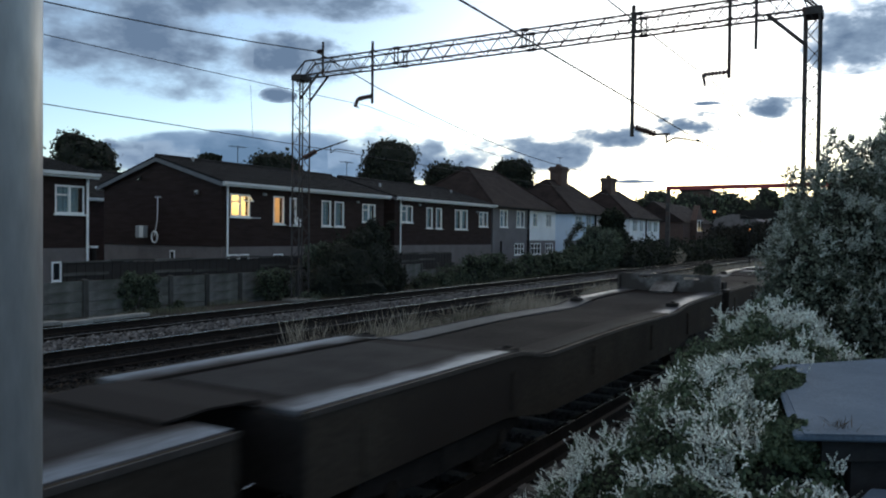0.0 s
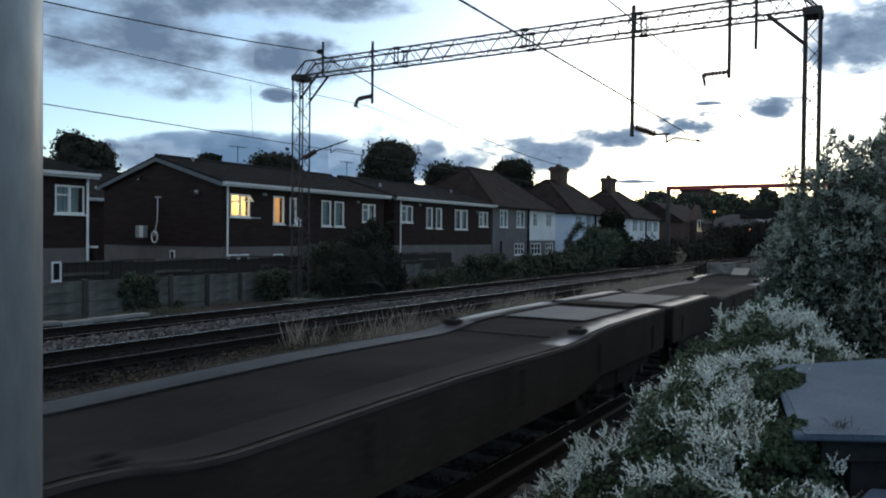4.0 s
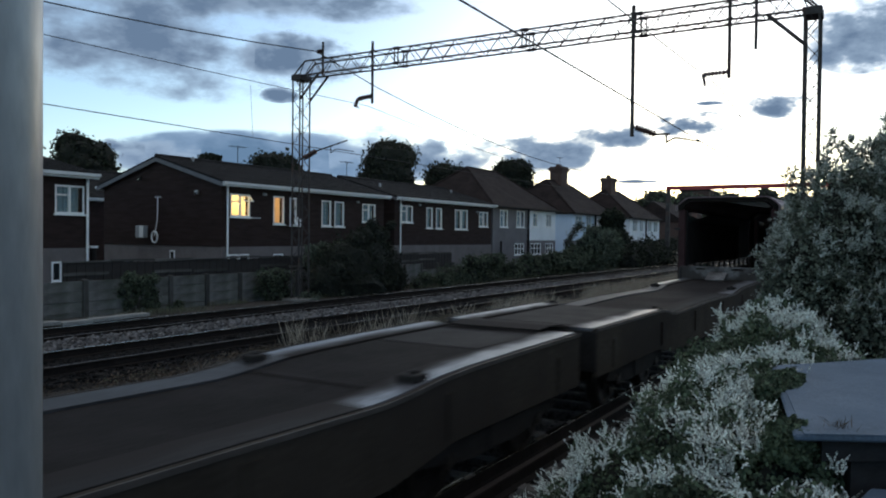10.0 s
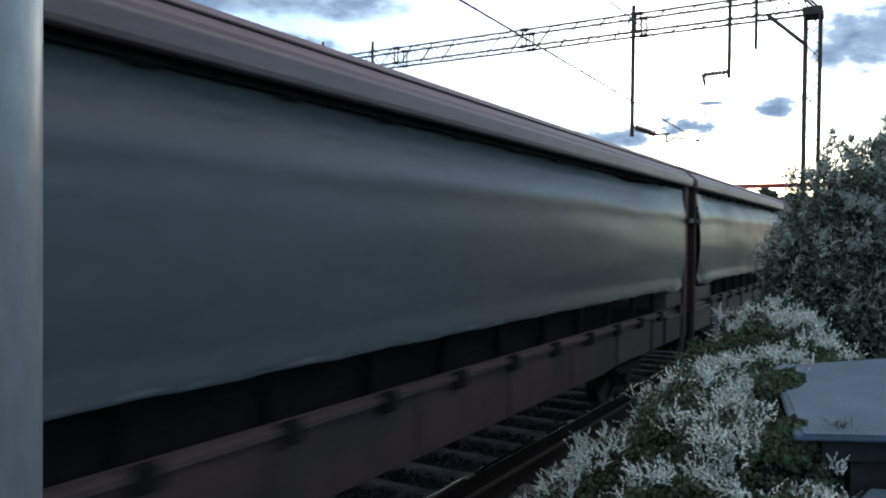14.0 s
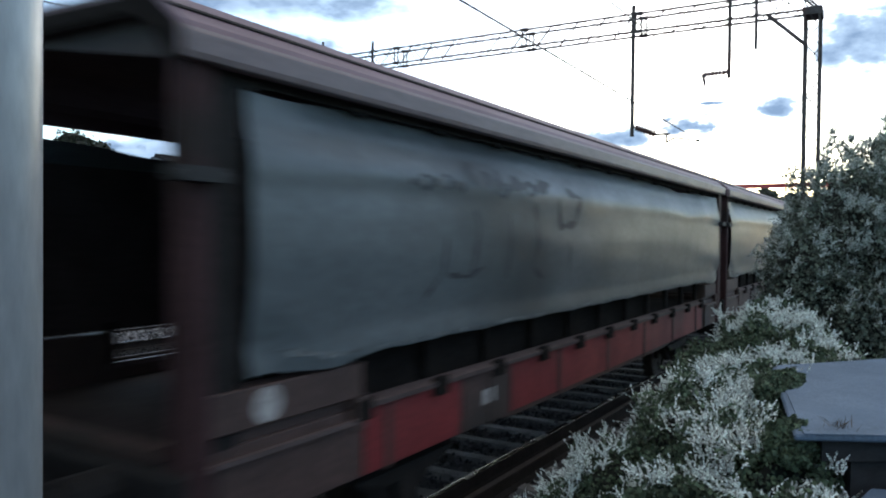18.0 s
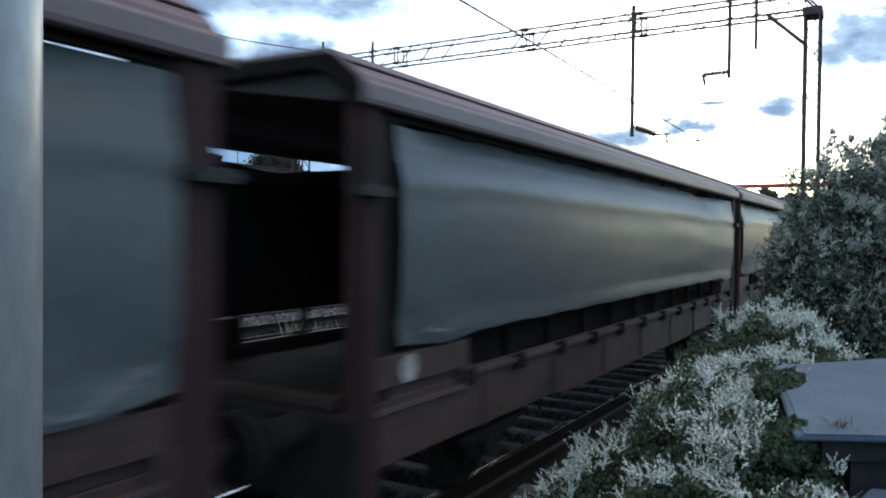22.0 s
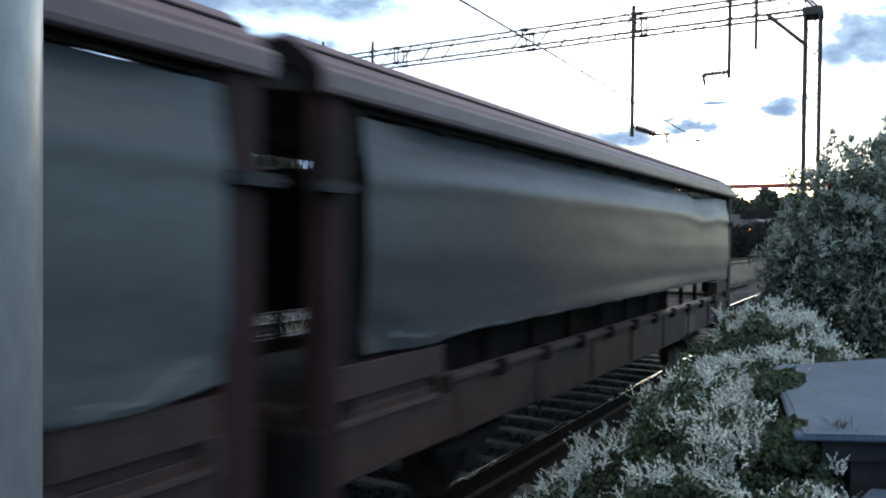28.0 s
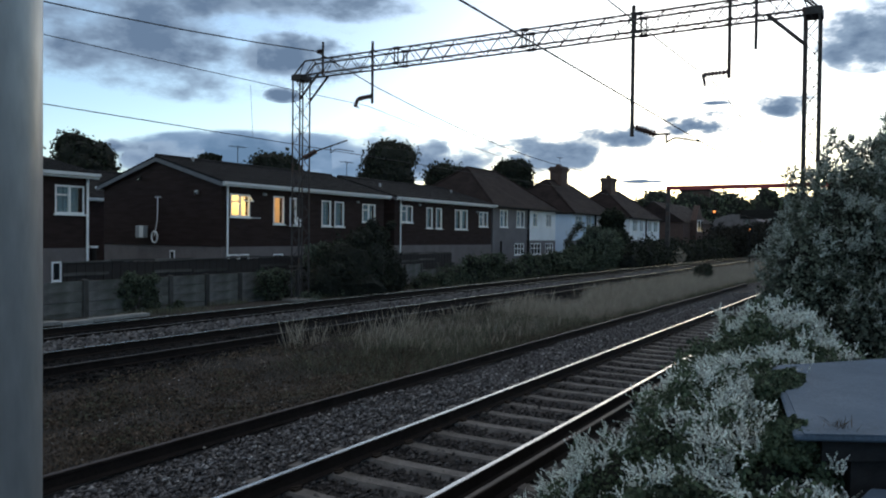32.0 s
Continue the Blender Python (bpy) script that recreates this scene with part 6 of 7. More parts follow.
# ---- trees and shrubs ----
def blob_core(blobs, scale, seed):
    s = Shape()
    for k, (cx, cy, cz, rx, ry, rz) in enumerate(blobs):
        n, m = 10, 7
        v, f = [], []
        for j in range(m + 1):
            th = math.pi * j / m
            for i in range(n):
                ph = 2 * math.pi * i / n
                d = (math.sin(th) * math.cos(ph), math.sin(th) * math.sin(ph), math.cos(th))
                q = scale * (1 + 0.35 * noise.noise((d[0] * 2 + k, d[1] * 2 + seed, d[2] * 2)))
                v.append((cx + rx * d[0] * q, cy + ry * d[1] * q, cz + rz * d[2] * q))
        for j in range(m):
            for i in range(n):
                f.append((j * n + i, j * n + (i + 1) % n, (j + 1) * n + (i + 1) % n, (j + 1) * n + i))
        s.add(v, f)
    return s


def shrub(name, label, category, blobs, n, size, leaf, seed, core=0.7, shell=0.6, group=""):
    rg = np.random.default_rng(seed)
    bx, by = np.mean([b[0] for b in blobs]), np.mean([b[1] for b in blobs])
    ob = thing(name, bx, by, ground_height(bx), label, category, group)
    loc = [(b[0] - bx, b[1] - by, b[2] - ground_height(bx), *b[3:]) for b in blobs]
    part("foliage", quads("foliage", leaves(rg, clumps(rg, n, loc, shell), size), leaf), None, ob)
    if core:
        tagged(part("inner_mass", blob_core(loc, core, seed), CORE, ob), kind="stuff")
    st = Shape()
    for b in loc[:6]:
        st.rod((b[0] * 0.3, b[1] * 0.3, -0.3), (b[0], b[1], b[2]), 0.05, 6, r2=0.02)
    part("stem", st, BARK, ob)
    return ob


def tree(label, x, y, height, blobs, n, size, seed, leaf=None):
    rg = np.random.default_rng(seed)
    z = -0.8
    ob = thing("tree", x, y, z, label, "tree", "trees behind the houses")
    top = max(b[2] for b in blobs)
    t = Shape().rod((0, 0, -0.2), (0.1, 0.05, height * 0.5), 0.28, 8, r2=0.18).rod((0.1, 0.05, height * 0.5), (0, 0, top), 0.18, 8, r2=0.04)
    part("trunk", t, BARK, ob)
    for k, b in enumerate(blobs):
        part("limb", Shape().rod((0.05, 0.02, max(0.5, b[2] - 1.6)), b[:3], 0.09, 6, r2=0.025), BARK, ob)
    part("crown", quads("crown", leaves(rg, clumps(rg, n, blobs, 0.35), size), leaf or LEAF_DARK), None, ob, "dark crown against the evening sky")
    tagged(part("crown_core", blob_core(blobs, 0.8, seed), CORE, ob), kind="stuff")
    return ob


def crown_blobs(rg, w, z0, z1, n, taper=0.6):
    out = []
    for k in range(n):
        u = rg.uniform(0, 1)
        r = w * (1 - taper * abs(u - 0.4) * 1.3)
        a = rg.uniform(0, 6.28)
        d = r * 0.62 * rg.uniform(0.2, 1)
        q = w * rg.uniform(0.42, 0.62)
        out.append((d * math.cos(a), d * math.sin(a), z0 + (z1 - z0 - q * 1.3) * u + q * 0.45, q, q, q * 0.85))
    return out


for label, x, y, w, z0, z1, n, seed in (
        ("broad dark tree behind the terrace roofs", -55.3, 36.9, 3.4, 3.0, 11.3, 24, 1), ("tall dark tree rising behind the terrace", -43.0, 61.8, 3.9, 4.0, 12.8, 26, 2),
        ("small dark tree behind the terrace", -43.3, 73.3, 3.5, 4.0, 11.6, 18, 3), ("dark tree behind the hipped roof", -35.9, 75.0, 3.2, 4.0, 11.7, 14, 4),
        ("low dark tree top above the terrace roof", -49.3, 52.2, 3.7, 3.0, 10.7, 18, 6), ("low dark tree top behind the ridge", -46.6, 42.1, 1.6, 3.0, 9.3, 8, 7),
        ("dark tree between the white houses", -23.2, 69.8, 1.7, 0.6, 5.9, 26, 8)):
    tree(label, x, y, z1 * 0.6, crown_blobs(np.random.default_rng(seed), w, z0, z1, n), 20000, 0.30, seed + 40)

def scattered(seed, n, lo, hi, r):
    rg = np.random.default_rng(seed)
    out = []
    for k in range(n):
        q = r * rg.uniform(0.7, 1.3)
        out.append((rg.uniform(lo[0], hi[0]), rg.uniform(lo[1], hi[1]), rg.uniform(lo[2], hi[2]), q, q * 1.2, q))
    return out


big = [(-19.3, 24.6, 0.8, 0.9, 1.7, 1.4), (-19.4, 26.2, 1.3, 0.9, 1.4, 1.2), (-19.3, 23.2, 0.35, 0.8, 0.9, 0.9), (-19.4, 27.3, 0.5, 0.8, 0.9, 1.2), (-19.2, 25.1, 0.1, 1.0, 2.4, 0.9)]
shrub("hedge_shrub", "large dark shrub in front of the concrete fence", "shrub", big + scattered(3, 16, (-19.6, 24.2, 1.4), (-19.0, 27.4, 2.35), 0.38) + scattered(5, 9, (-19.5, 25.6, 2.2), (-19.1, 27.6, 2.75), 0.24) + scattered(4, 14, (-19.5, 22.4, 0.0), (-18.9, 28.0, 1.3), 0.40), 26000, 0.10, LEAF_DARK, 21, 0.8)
shrub("pale_bush", "grey-green flowering bush growing over the fence", "shrub", scattered(9, 9, (-20.8, 23.0, 1.1), (-20.5, 26.0, 1.75), 0.27), 3600, 0.09, PALE_LEAF, 35, 0.6)
shrub("ivy", "dull green ivy clinging to the concrete fence", "ivy", scattered(12, 26, (-20.26, 14.8, -0.1), (-20.2, 16.0, 0.9), 0.19) + scattered(13, 5, (-20.2, 15.3, -0.15), (-20.1, 17.2, 0.0), 0.14), 7000, 0.07, LEAF_MID, 22, 0.5, 0.3)
shrub("hedge_shrub", "dull green shrub growing against the fence", "shrub", scattered(15, 11, (-20.1, 20.4, -0.1), (-19.8, 21.9, 0.75), 0.30), 3600, 0.08, LEAF_MID, 23, 0.6)
shrub("weed_shrub", "low weeds round the foot of the gantry", "shrub", scattered(16, 8, (-19.6, 21.5, -0.2), (-18.4, 23.6, -0.08), 0.20), 1600, 0.07, PALE_LEAF, 36, 0.5)
shrub("weed_shrub", "green weeds before the fence gap", "shrub", scattered(17, 12, (-19.4, 29.5, -0.1), (-18.9, 35.0, 0.25), 0.32), 4200, 0.09, LEAF_MID, 37, 0.6)
hb = []
for k in range(20):
    y = 33.5 + k * 1.15
    hb.append((-19.6 + 0.3 * math.sin(k), y, 0.0 + 0.015 * k, 0.8, 0.9, 0.80 + 0.16 * math.sin(k * 1.9)))
hb += scattered(41, 26, (-19.5, 33.5, 0.3), (-18.9, 54, 1.0), 0.34)
shrub("hedge", "dark overgrown hedge along the far fence", "hedge", hb, 34000, 0.11, LEAF_MID, 24)
hb = [(-19.6, 46.5 + 1.5 * k, 0.25 + 0.14 * k, 1.0, 1.3, 0.65 + 0.10 * k + 0.2 * math.sin(k * 2.3)) for k in range(9)]
shrub("hedge", "tall green hedge before the white houses", "hedge", hb, 15000, 0.2, LEAF_MID, 25)
shrub("hedge_shrub", "tall pale green leafy shrub before the white house", "shrub", [(-19.5, 54.5, 1.0, 1.0, 2.4, 1.5), (-19.6, 57.0, 1.2, 1.0, 1.8, 1.6)] + scattered(51, 18, (-19.6, 51.0, 1.4), (-19.0, 58.5, 2.7), 0.5), 13000, 0.15, PALE_LEAF, 26, 0.75)
arch = thing("arching_branch", -19.4, 50.2, 1.7, "dark arching branch over the hedge", "branch")
ab = Shape()
pts = [(0, -1.6 + 0.4 * k, 0.0 + 1.35 * math.sin(0.22 * k + 0.05)) for k in range(8)]
for a, b in zip(pts, pts[1:]):
    ab.rod(a, b, 0.06, 6)
part("stem", ab, BARK, arch)
part("foliage", quads("foliage", leaves(np.random.default_rng(53), np.array(pts)[np.random.default_rng(54).integers(0, 8, 700)] + np.random.default_rng(55).normal(0, 0.13, (700, 3)), 0.13), LEAF_DARK), None, arch)
hb = [(-19.5 + 0.5 * math.sin(k), 62 + 4.2 * k, 0.4, 1.4, 2.8, 1.7 + 0.5 * math.sin(k * 2.2)) for k in range(14)]
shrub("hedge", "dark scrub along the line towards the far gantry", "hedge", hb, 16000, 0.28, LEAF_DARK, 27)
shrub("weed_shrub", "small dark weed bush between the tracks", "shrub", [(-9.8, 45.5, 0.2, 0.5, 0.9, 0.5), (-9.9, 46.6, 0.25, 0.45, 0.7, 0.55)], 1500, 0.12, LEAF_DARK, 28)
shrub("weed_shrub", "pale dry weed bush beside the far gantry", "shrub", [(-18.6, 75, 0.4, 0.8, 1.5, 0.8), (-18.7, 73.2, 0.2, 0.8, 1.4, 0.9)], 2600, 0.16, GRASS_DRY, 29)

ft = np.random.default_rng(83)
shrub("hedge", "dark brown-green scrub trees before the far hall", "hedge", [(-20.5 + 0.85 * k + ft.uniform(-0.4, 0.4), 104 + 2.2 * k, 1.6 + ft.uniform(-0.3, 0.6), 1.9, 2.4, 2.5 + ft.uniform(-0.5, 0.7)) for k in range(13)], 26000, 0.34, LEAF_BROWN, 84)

# distant wood on the horizon
rw = np.random.default_rng(61)
wb = []
for k in range(46):
    u = k / 45
    wb.append((-54 + 54 * u + rw.uniform(-1, 1), 185 + 14 * math.sin(k), (6.4 if u > 0.5 else 5.3) + rw.uniform(0, 4), rw.uniform(2.5, 4.2), 4, rw.uniform(3.0, 4.6)))
fw = shrub("far_woods", "dark distant wood on the horizon", "trees", wb, 26000, 0.8, LEAF_MID, 62, 0.85)
tagged(fw, kind="stuff")
block = thing("flat_roofed_building", -45.4, 205, -0.6, "dark flat-roofed building beyond the distant wood", "building")
part("wall", Shape().box(-3.6, 3.4, -4, 4, 0, 15.0), BRICK, block)
part("roof", Shape().box(-3.9, 3.7, -4.3, 4.3, 15.0, 15.4), WAGON_DARK, block)
hall = thing("industrial_hall", -25.5, 150, -0.6, "pale grey curved-roof hall far down the line", "building")
arc = [(-5.5 + 11 * k / 14, 5.2 + 2.1 * math.sin(math.pi * k / 14)) for k in range(15)]
part("wall", Shape().prism([(-5.5, 0), (5.5, 0), (5.5, 5.2), (-5.5, 5.2)], "y", -6, 20), RENDER, hall)
part("roof", Shape().prism(arc + [(5.5, 5.15), (-5.5, 5.15)], "y", -6.2, 20), RENDER, hall, "pale curved metal roof")
bridge = thing("footbridge", -14, 135, -0.6, "dark steel footbridge across the line in the distance", "bridge")
part("deck", Shape().box(-9, 12, -1, 1, 6.2, 6.6), WAGON_DARK, bridge)
part("parapet", Shape().box(-9, 12, -1.05, -0.95, 6.6, 7.7), WAGON_DARK, bridge)
for x in (-8, 8):
    part("pier", Shape().box(x - 0.3, x + 0.3, -0.8, 0.8, 0, 6.2), CONCRETE, bridge)
for x, y, z, r in ((-14.7, 72.7, 4.72, 0.115), (-10.2, 63.9, 3.0, 0.045)):
    sg = thing("signal_lamp", x, y, 0, "amber light on a thin dark post over the line", "signal", "line signals")
    part("post", Shape().rod((0, 0, z - 0.2 if r > 0.1 else -0.4), (0, 0, 8.3 if r > 0.1 else z + 0.2), 0.035, 8), WAGON_DARK, sg)
    part("hood", Shape().box(-0.2, 0.2, 0.02, 0.2, z - 0.3, z + 0.3), WAGON_DARK, sg)
    part("lens", Shape().rod((0, -0.05, z), (0, 0.02, z), r, 14), LAMP_GLOW, sg, "glowing amber lens")


# ---- foreground: flowering vine, felt roof, lamp post ----
def flower_sprays(rg, base, out, n_each, length, size, rise=0.5):
    """Panicles: small blossom quads round a curved stalk, which starts at base and leans along out."""
    n = len(base)
    d = out * 0.7 + unit(rg, n) * 0.7
    d[:, 2] += rise
    d /= np.linalg.norm(d, axis=1)[:, None]
    side = np.cross(d, unit(rg, n))
    side /= np.linalg.norm(side, axis=1)[:, None] + 1e-9
    ln = length * rg.uniform(0.5, 1.4, n)
    pts = []
    for k in range(n_each):
        u = (k + 0.5) / n_each
        p = base + d * (ln * u)[:, None] + side * (ln * 0.42 * u * u)[:, None]
        p += unit(rg, n) * (size * 0.6 * (1.2 - u))
        pts.append(p)
    p = np.concatenate(pts)
    stalks = np.stack([base - side * 0.002, base + side * 0.002, base + d * ln[:, None] + side * (ln * 0.42)[:, None] + 0.001, base + d * ln[:, None] + side * (ln * 0.42)[:, None]], axis=1)
    return leaves(rg, p, size, 0.8), stalks


def vine(label, blobs, n_leaf, leaf_size, n_spray, per, spray_len, flower_size, seed, floor=-0.45, core=0.72, bare=(), thick=0.09, fade=None, bloom=None, leaf=None):
    rg = np.random.default_rng(seed)
    bx, by = np.mean([b[0] for b in blobs]), np.mean([b[1] for b in blobs])
    ob = thing("flowering_vine_shrub", bx, by, floor, label, "shrub", "flowering vine shrubs")
    loc = [(b[0] - bx, b[1] - by, b[2] - floor, *b[3:]) for b in blobs]
    part("foliage", quads("foliage", leaves(rg, np.concatenate([clumps(rg, n_leaf, loc, 0.72)] + ([clumps(rg, n_leaf // 4, [(b[0] - bx, b[1] - by, b[2] - floor, *b[3:]) for b in bare], 0.6)] if bare else [])), leaf_size, 0.75, 0.3), leaf or LEAF), None, ob, "dark green heart-shaped leaves")
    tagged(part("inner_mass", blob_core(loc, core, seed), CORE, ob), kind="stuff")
    # tufts of blossom gather in patches
    seedpts = clumps(rg, n_spray // 3, loc, 0.93)
    keep = np.array([noise.noise((p[0] * 2.2, p[1] * 2.2, p[2] * 2.6 + seed)) > thick + 0.16 * rg.uniform(-1, 1) for p in seedpts])
    if fade:
        keep &= rg.uniform(0, 1, len(seedpts)) < np.clip((seedpts[:, 2] + floor - fade[0]) / (fade[1] - fade[0]), 0.06, 1.0)
    seedpts = seedpts[keep]
    cand = np.repeat(seedpts, 6, axis=0)
    cand = cand + unit(rg, len(cand)) * rg.uniform(0, 0.5, len(cand))[:, None] * spray_len
    cen = np.array([b[:3] for b in loc])
    near = np.argmin(np.linalg.norm(cand[:, None] - cen[None], axis=2), axis=1)
    out = cand - cen[near]
    out /= np.linalg.norm(out, axis=1)[:, None] + 1e-9
    up = out[:, 2] > -0.25
    fl, stalk = flower_sprays(rg, cand[up], out[up], per, spray_len, flower_size)
    part("blossom", quads("blossom", fl, bloom or FLOWER), None, ob, "cream-white blossom sprays")
    tagged(part("stalk", quads("stalk", stalk, STEM), None, ob), kind="stuff")
    st = Shape()
    for b in loc:
        st.rod((b[0] * 0.5, b[1] * 0.5, 0.0), (b[0], b[1], b[2]), 0.03, 6, r2=0.012)
    part("stem", st, BARK, ob)
    return ob


vine("tall dark vine-covered shrub with faded cream blossom", [
    (-0.55, 11.4, 2.2, 0.85, 1.2, 1.15), (0.25, 11.7, 2.6, 0.9, 1.2, 1.2), (-1.1, 10.9, 1.85, 0.44, 0.8, 0.62), (-0.75, 11.0, 1.0, 0.95, 1.1, 1.0), (1.2, 11.6, 2.4, 1.2, 1.4, 1.7), (-1.2, 11.1, 0.9, 0.5, 0.9, 0.8),
    (0.3, 11.0, 1.0, 1.1, 1.1, 1.2), (0.0, 11.5, 2.75, 0.5, 0.8, 0.45), (0.6, 11.6, 3.3, 0.6, 0.8, 0.6), (-0.85, 11.3, 2.25, 0.42, 0.7, 0.45)], 120000, 0.044, 24000, 12, 0.085, 0.019, 71, thick=-0.32, fade=(1.1, 2.3), bloom=FLOWER_OLD, leaf=LEAF_TALL)
vine("low sprawling vine with thick cream-white blossom beside the track", [
    (-1.3, 10.0, 0.80, 0.62, 0.9, 0.60), (-1.15, 9.3, 0.6, 0.62, 0.9, 0.70), (-1.75, 9.4, 0.30, 0.45, 0.9, 0.5), (-0.7, 8.5, 0.5, 0.4, 0.6, 0.6)], 50000, 0.042, 9000, 20, 0.105, 0.018, 72, thick=0.04, bare=[(-0.25, 8.2, 0.5, 0.65, 0.9, 0.65), (-1.9, 9.0, 0.72, 0.36, 0.8, 0.34), (-1.65, 8.5, 0.78, 0.34, 0.7, 0.34), (-1.8, 8.8, 0.2, 0.45, 0.9, 0.5), (-1.5, 7.8, 0.55, 0.36, 0.6, 0.4)])
vine("low vine bush with cream-white blossom in front of the felt roof", [
    (-1.2, 5.75, 0.70, 0.50, 0.7, 0.50), (-1.4, 6.6, 0.42, 0.5, 0.8, 0.5), (-0.85, 5.1, 0.70, 0.45, 0.5, 0.45), (-1.0, 6.4, 0.95, 0.38, 0.6, 0.30), (-1.65, 5.4, 0.32, 0.45, 0.6, 0.42), (-1.95, 5.5, 0.08, 0.38, 0.7, 0.34), (-1.75, 4.85, 0.0, 0.34, 0.5, 0.34), (-0.55, 4.75, 0.66, 0.36, 0.4, 0.40), (-1.0, 4.5, 0.35, 0.5, 0.5, 0.5), (-0.95, 7.3, 0.93, 0.25, 0.5, 0.25)], 80000, 0.032, 11500, 24, 0.098, 0.0135, 73, thick=0.05, bare=[(-0.72, 5.9, 1.17, 0.16, 0.4, 0.10), (-0.5, 4.6, 1.1, 0.13, 0.2, 0.12)])
vine("trailing vine sprig with cream blossom below the roof edge", [(-0.42, 4.3, 0.72, 0.20, 0.22, 0.20)], 1500, 0.03, 300, 16, 0.07, 0.0125, 74)

roof = thing("lean_to_roof", 0, 0, 0, "flat felt-covered lean-to roof among the vines", "roof")
FL, FR, BR, BL = (-0.46, 4.36), (1.7, 5.55), (1.5, 9.6), (-0.87, 6.6)
part("felt", Shape().prism([FL, FR, BR, BL], "z", 1.165, 1.20), SLAB, roof, "pale blue-grey roofing felt", bevel=0.01)
def along(p, q, u):
    return (p[0] + (q[0] - p[0]) * u, p[1] + (q[1] - p[1]) * u)


part("felt_sheet", Shape().prism([along(FL, FR, 0.02), along(FL, FR, 0.2), along(BL, BR, 0.33), along(BL, BR, 0.01)], "z", 1.201, 1.207), SLAB_LIGHT, roof, "paler overlapping felt sheet")
tw = np.random.default_rng(91)
nb = 26
tagged(new("dead_weed", quads("dead_weed", blades(tw, -0.28 + tw.normal(0, 0.05, nb), 4.62 + tw.normal(0, 0.03, nb), np.full(nb, 1.2), 0.07, 0.003, 1.6), STEM)), "small dead weed on the edge of the felt roof", "weed")
ins = [(x + 0.12 * (1 if x < 0 else -1), y + (0.16 if y < 6 else -0.05)) for x, y in (FL, FR, BR, BL)]
part("fascia", Shape().prism(ins, "z", 1.04, 1.163), SLAB_EDGE, roof, "timber edge coloured dark for the shade below the roof")
ins = [(x + 0.25 * (1 if x < 0 else -1), y + (0.3 if y < 6 else -0.3)) for x, y in (FL, FR, BR, BL)]
part("wall", Shape().prism(ins, "z", -0.5, 1.04), SLAB_EDGE, roof)
ledge = thing("concrete_ledge", 0.5, 4.75, -0.4, "pale concrete ledge below the felt roof", "ledge")
part("block", Shape().prism([(-0.66, -0.42), (1.4, -0.1), (1.4, 0.45), (-0.62, -0.2)], "z", 0.0, 1.33), SLAB, ledge, bevel=0.015)

lamp_post = thing("lamp_post", -0.945, 0.482, -0.4, "smooth grey galvanised steel lamp post", "lamp post")
ps = Shape().rod((0, 0, 0), (0, 0, 6.0), 0.08, 48, r2=0.078)
part("pole", ps, POLE, lamp_post, smooth=True)
part("base_flange", Shape().rod((0, 0, 0), (0, 0, 0.03), 0.16, 24), POLE, lamp_post)


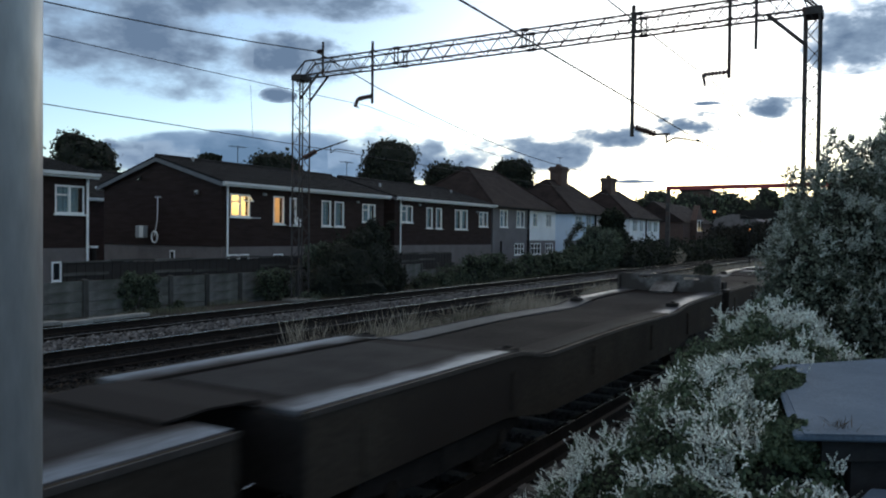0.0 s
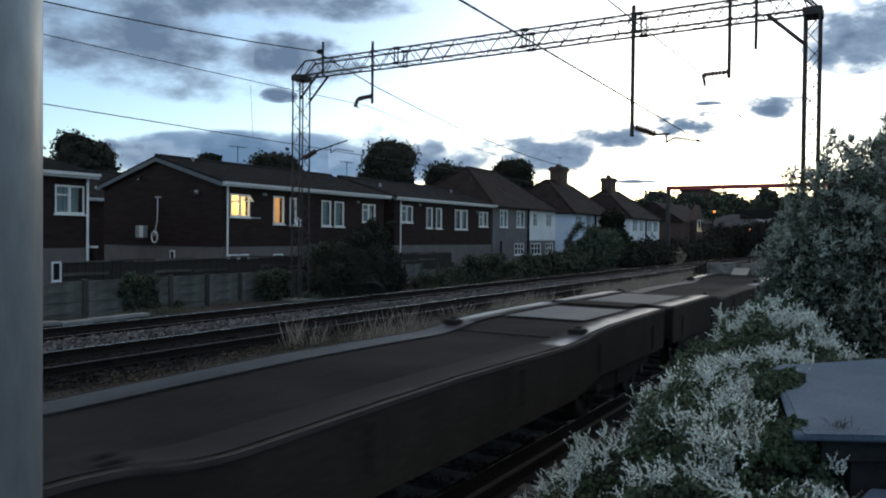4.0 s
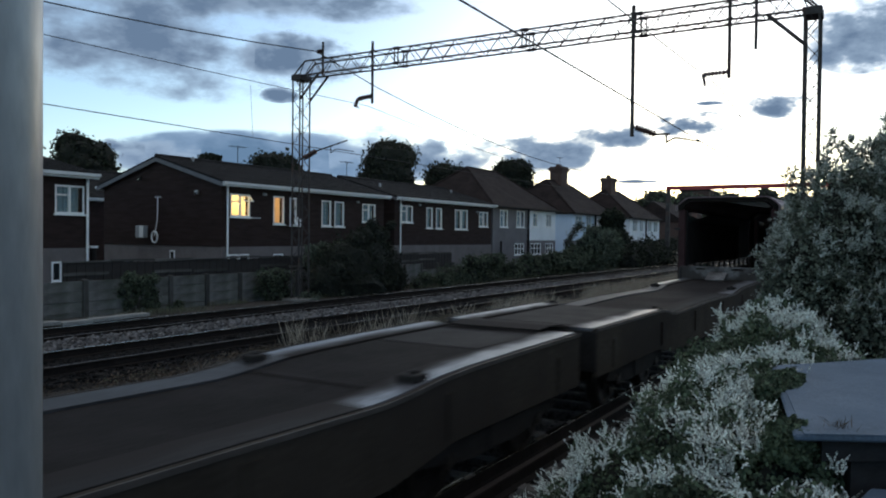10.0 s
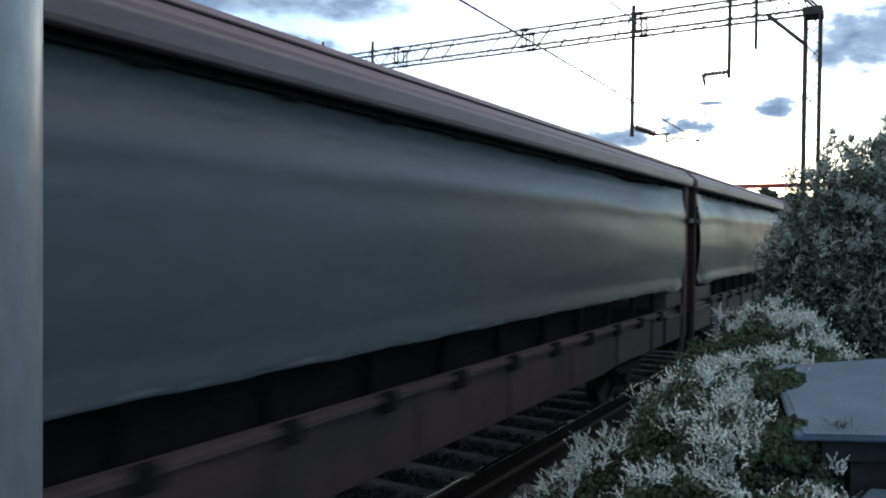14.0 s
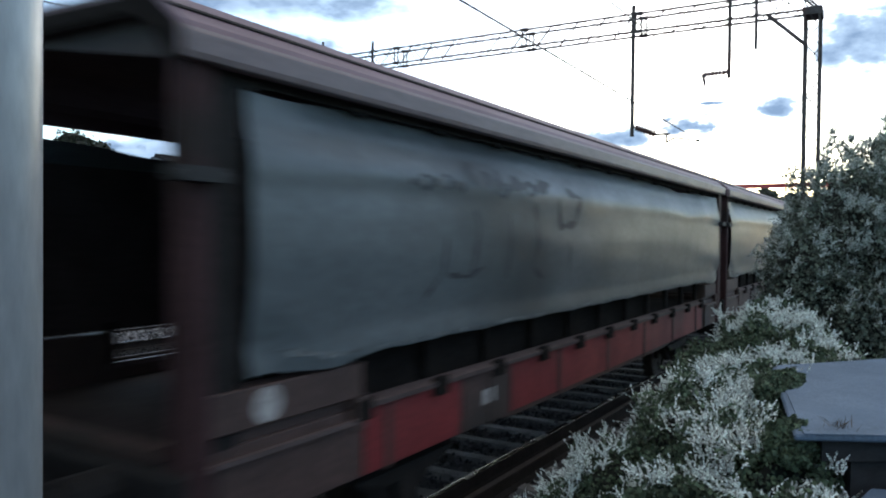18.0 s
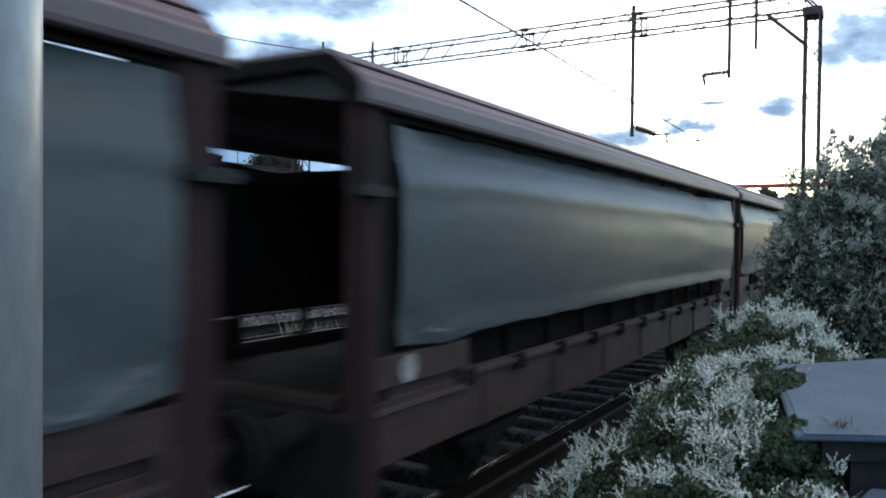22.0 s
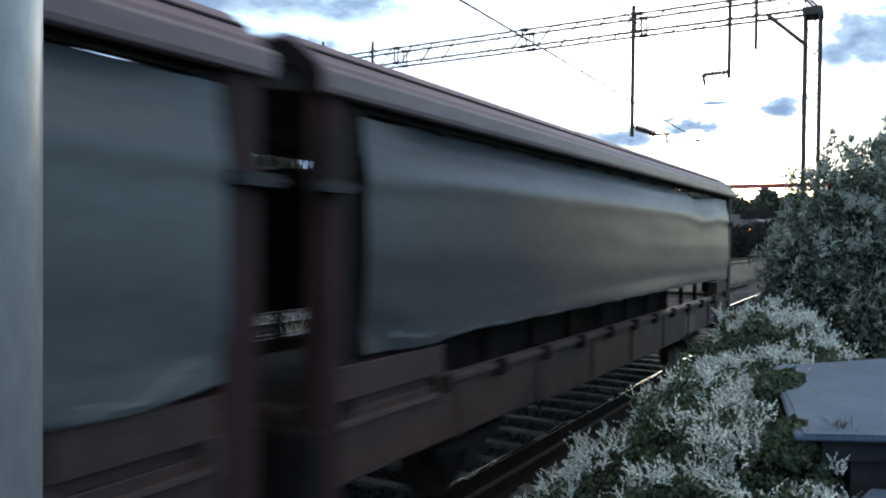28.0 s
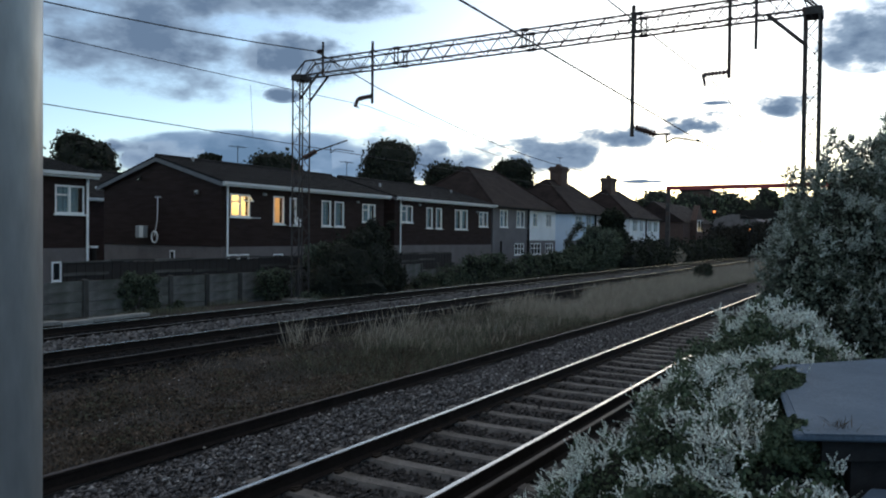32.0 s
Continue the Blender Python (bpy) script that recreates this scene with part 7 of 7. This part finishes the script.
# ---- clouds: far off, drifting slowly ----
def cloud_material(name, seed, colour, light, edge, wisp, fine):
    m = bpy.data.materials.new(name)
    m.use_nodes = True
    n, l = m.node_tree.nodes, m.node_tree.links
    n.remove(n["Principled BSDF"])
    co = n.new("ShaderNodeTexCoord")
    sep = n.new("ShaderNodeSeparateXYZ")
    l.new(co.outputs["UV"], sep.inputs[0])

    def maths(op, a, b=None, clamp=False):
        q = n.new("ShaderNodeMath")
        q.operation, q.use_clamp = op, clamp
        for i, s in enumerate((a, b)):
            if s is None:
                continue
            if isinstance(s, (int, float)):
                q.inputs[i].default_value = s
            else:
                l.new(s, q.inputs[i])
        return q.outputs[0]

    u, v = maths("SUBTRACT", sep.outputs[0], 0.5), maths("SUBTRACT", sep.outputs[1], 0.5)
    mp = n.new("ShaderNodeMapping")
    mp.inputs["Location"].default_value = (seed * 3.7, seed * 1.3, 0)
    mp.inputs["Scale"].default_value = (0.0042 * fine, 0.0042 * fine, 0.0085 * fine)
    l.new(co.outputs["Object"], mp.inputs[0])
    ns = n.new("ShaderNodeTexNoise")
    ns.inputs["Scale"].default_value, ns.inputs["Detail"].default_value, ns.inputs["Roughness"].default_value = 1.0, 7, 0.58
    l.new(mp.outputs[0], ns.inputs["Vector"])
    big = n.new("ShaderNodeTexNoise")
    big.inputs["Scale"].default_value, big.inputs["Detail"].default_value = 0.42, 3
    l.new(mp.outputs[0], big.inputs["Vector"])
    # flat base, heaped top
    vv = maths("MULTIPLY", maths("MINIMUM", v, 0.0), 1.35)
    vt = maths("MAXIMUM", v, 0.0)
    r2 = maths("ADD", maths("MULTIPLY", u, u), maths("ADD", maths("MULTIPLY", vv, vv), maths("MULTIPLY", vt, vt)))
    fall = maths("SUBTRACT", 1.0, maths("MULTIPLY", r2, 4.2))
    val = maths("ADD", maths("MULTIPLY", fall, 0.55), maths("ADD", maths("MULTIPLY", maths("SUBTRACT", ns.outputs["Fac"], 0.5), wisp), maths("MULTIPLY", maths("SUBTRACT", big.outputs["Fac"], 0.5), 1.2)))
    rg = n.new("ShaderNodeMapRange")
    rg.interpolation_type = "SMOOTHSTEP"
    rg.inputs["From Min"].default_value, rg.inputs["From Max"].default_value = 0.04, 0.04 + edge
    l.new(val, rg.inputs[0])
    rim = maths("MULTIPLY", maths("SUBTRACT", 1.0, maths("MULTIPLY", fall, 2.6, True), True), maths("GREATER_THAN", 1.0, maths("MULTIPLY", r2, 4.05)))
    alpha = maths("MULTIPLY", rg.outputs[0], maths("MULTIPLY", fall, 6.0, True), True)
    cr = n.new("ShaderNodeMix")
    cr.data_type = "RGBA"
    cr.inputs[6].default_value = (*light, 1)
    cr.inputs[7].default_value = (*colour, 1)
    dens = n.new("ShaderNodeMapRange")
    dens.inputs["From Min"].default_value, dens.inputs["From Max"].default_value = 0.2, 0.62
    l.new(val, dens.inputs[0])
    l.new(dens.outputs[0], cr.inputs[0])
    em, tr, mx = n.new("ShaderNodeEmission"), n.new("ShaderNodeBsdfTransparent"), n.new("ShaderNodeMixShader")
    em.inputs["Strength"].default_value = CLOUD_GLOW
    l.new(cr.outputs[2], em.inputs[0])
    l.new(alpha, mx.inputs[0])
    l.new(tr.outputs[0], mx.inputs[1])
    l.new(em.outputs[0], mx.inputs[2])
    l.new(mx.outputs[0], n["Material Output"].inputs[0])
    return m


CLOUD_GLOW = 1.0
CLOUD_D = 2600.0
clouds = []


def cloud(az, el, wide, high, drift, opacity_edge=0.22, wisp=1.6, colour=(0.115, 0.175, 0.27), light=(0.30, 0.40, 0.53)):
    w, h = CLOUD_D * math.tan(radians(wide)) / 2 * 1.25, CLOUD_D * math.tan(radians(high)) / 2 * 1.5
    me = bpy.data.meshes.new("cloud")
    nx = 12
    v = [((2 * i / nx - 1) * w, -40 * (1 - (2 * i / nx - 1) ** 2), z) for z in (-h, h) for i in range(nx + 1)]
    f = [(i, i + 1, nx + 2 + i, nx + 1 + i) for i in range(nx)]
    me.from_pydata(v, [], f)
    uv = me.uv_layers.new(name="UVMap")
    for lp in me.loops:
        p = me.vertices[lp.vertex_index].co
        uv.data[lp.index].uv = (p.x / (2 * w) + 0.5, p.z / (2 * h) + 0.5)
    me.materials.append(cloud_material("cloud", len(clouds) + 1.0, colour, light, opacity_edge, wisp, min(2.1, max(1.0, 12.0 / wide))))
    me.update()
    ob = tagged(new("backdrop_cloud", me), "blue-grey evening cloud in the distance", "cloud", "clouds", "structure")

    def place(t):
        a = radians(az + drift * (t / 32.0 - 1.0))
        e = radians(el)
        return pose(EYE.x + CLOUD_D * math.sin(a) * math.cos(e), EYE.y + CLOUD_D * math.cos(a) * math.cos(e), EYE.z + CLOUD_D * math.sin(e), math.degrees(e), 0, -math.degrees(a))

    clouds.append((ob, place))


cloud(-50.5, 13.2, 22, 7.5, 0.25, 0.5, 1.5)
cloud(-41.5, 12.6, 8.5, 3.0, 0.25, 0.45, 1.7)
cloud(-40.5, 16.6, 14, 2.6, 0.25, 0.5, 1.5)
cloud(-43.5, 5.2, 22, 3.3, 0.3, 0.36, 1.2, colour=(0.11, 0.19, 0.305), light=(0.25, 0.36, 0.52))
cloud(-36.3, 5.9, 12, 3.3, 0.3, 0.36, 1.3, colour=(0.125, 0.21, 0.335), light=(0.29, 0.40, 0.55))
cloud(-50.5, 5.0, 6, 2.2, 0.3, 0.4, 1.6, colour=(0.17, 0.245, 0.36))
cloud(-31.8, 5.2, 7, 3.0, 0.3, 0.34, 1.6)
cloud(-53.5, 5.7, 4.5, 1.2, 0.3, 0.4)
cloud(-24.2, 5.9, 9.6, 2.9, 0.45, 0.36, 1.6)
cloud(-18.2, 7.1, 9.4, 1.9, 0.5, 0.38, 1.6)
cloud(-13.0, 8.1, 4.8, 1.8, 0.6, 0.42, 1.9)
cloud(-7.0, 8.8, 5.2, 1.9, 0.75, 0.38, 1.5)
cloud(-1.7, 12.9, 6.2, 4.0, 0.9, 0.34, 1.2)
cloud(-11.6, 9.5, 2.4, 0.3, 0.6, 0.4)
cloud(-16.6, 4.1, 3.6, 0.25, 0.5, 0.4)
cloud(-43.0, 10.0, 2.4, 0.9, 0.3, 0.4)

motions()
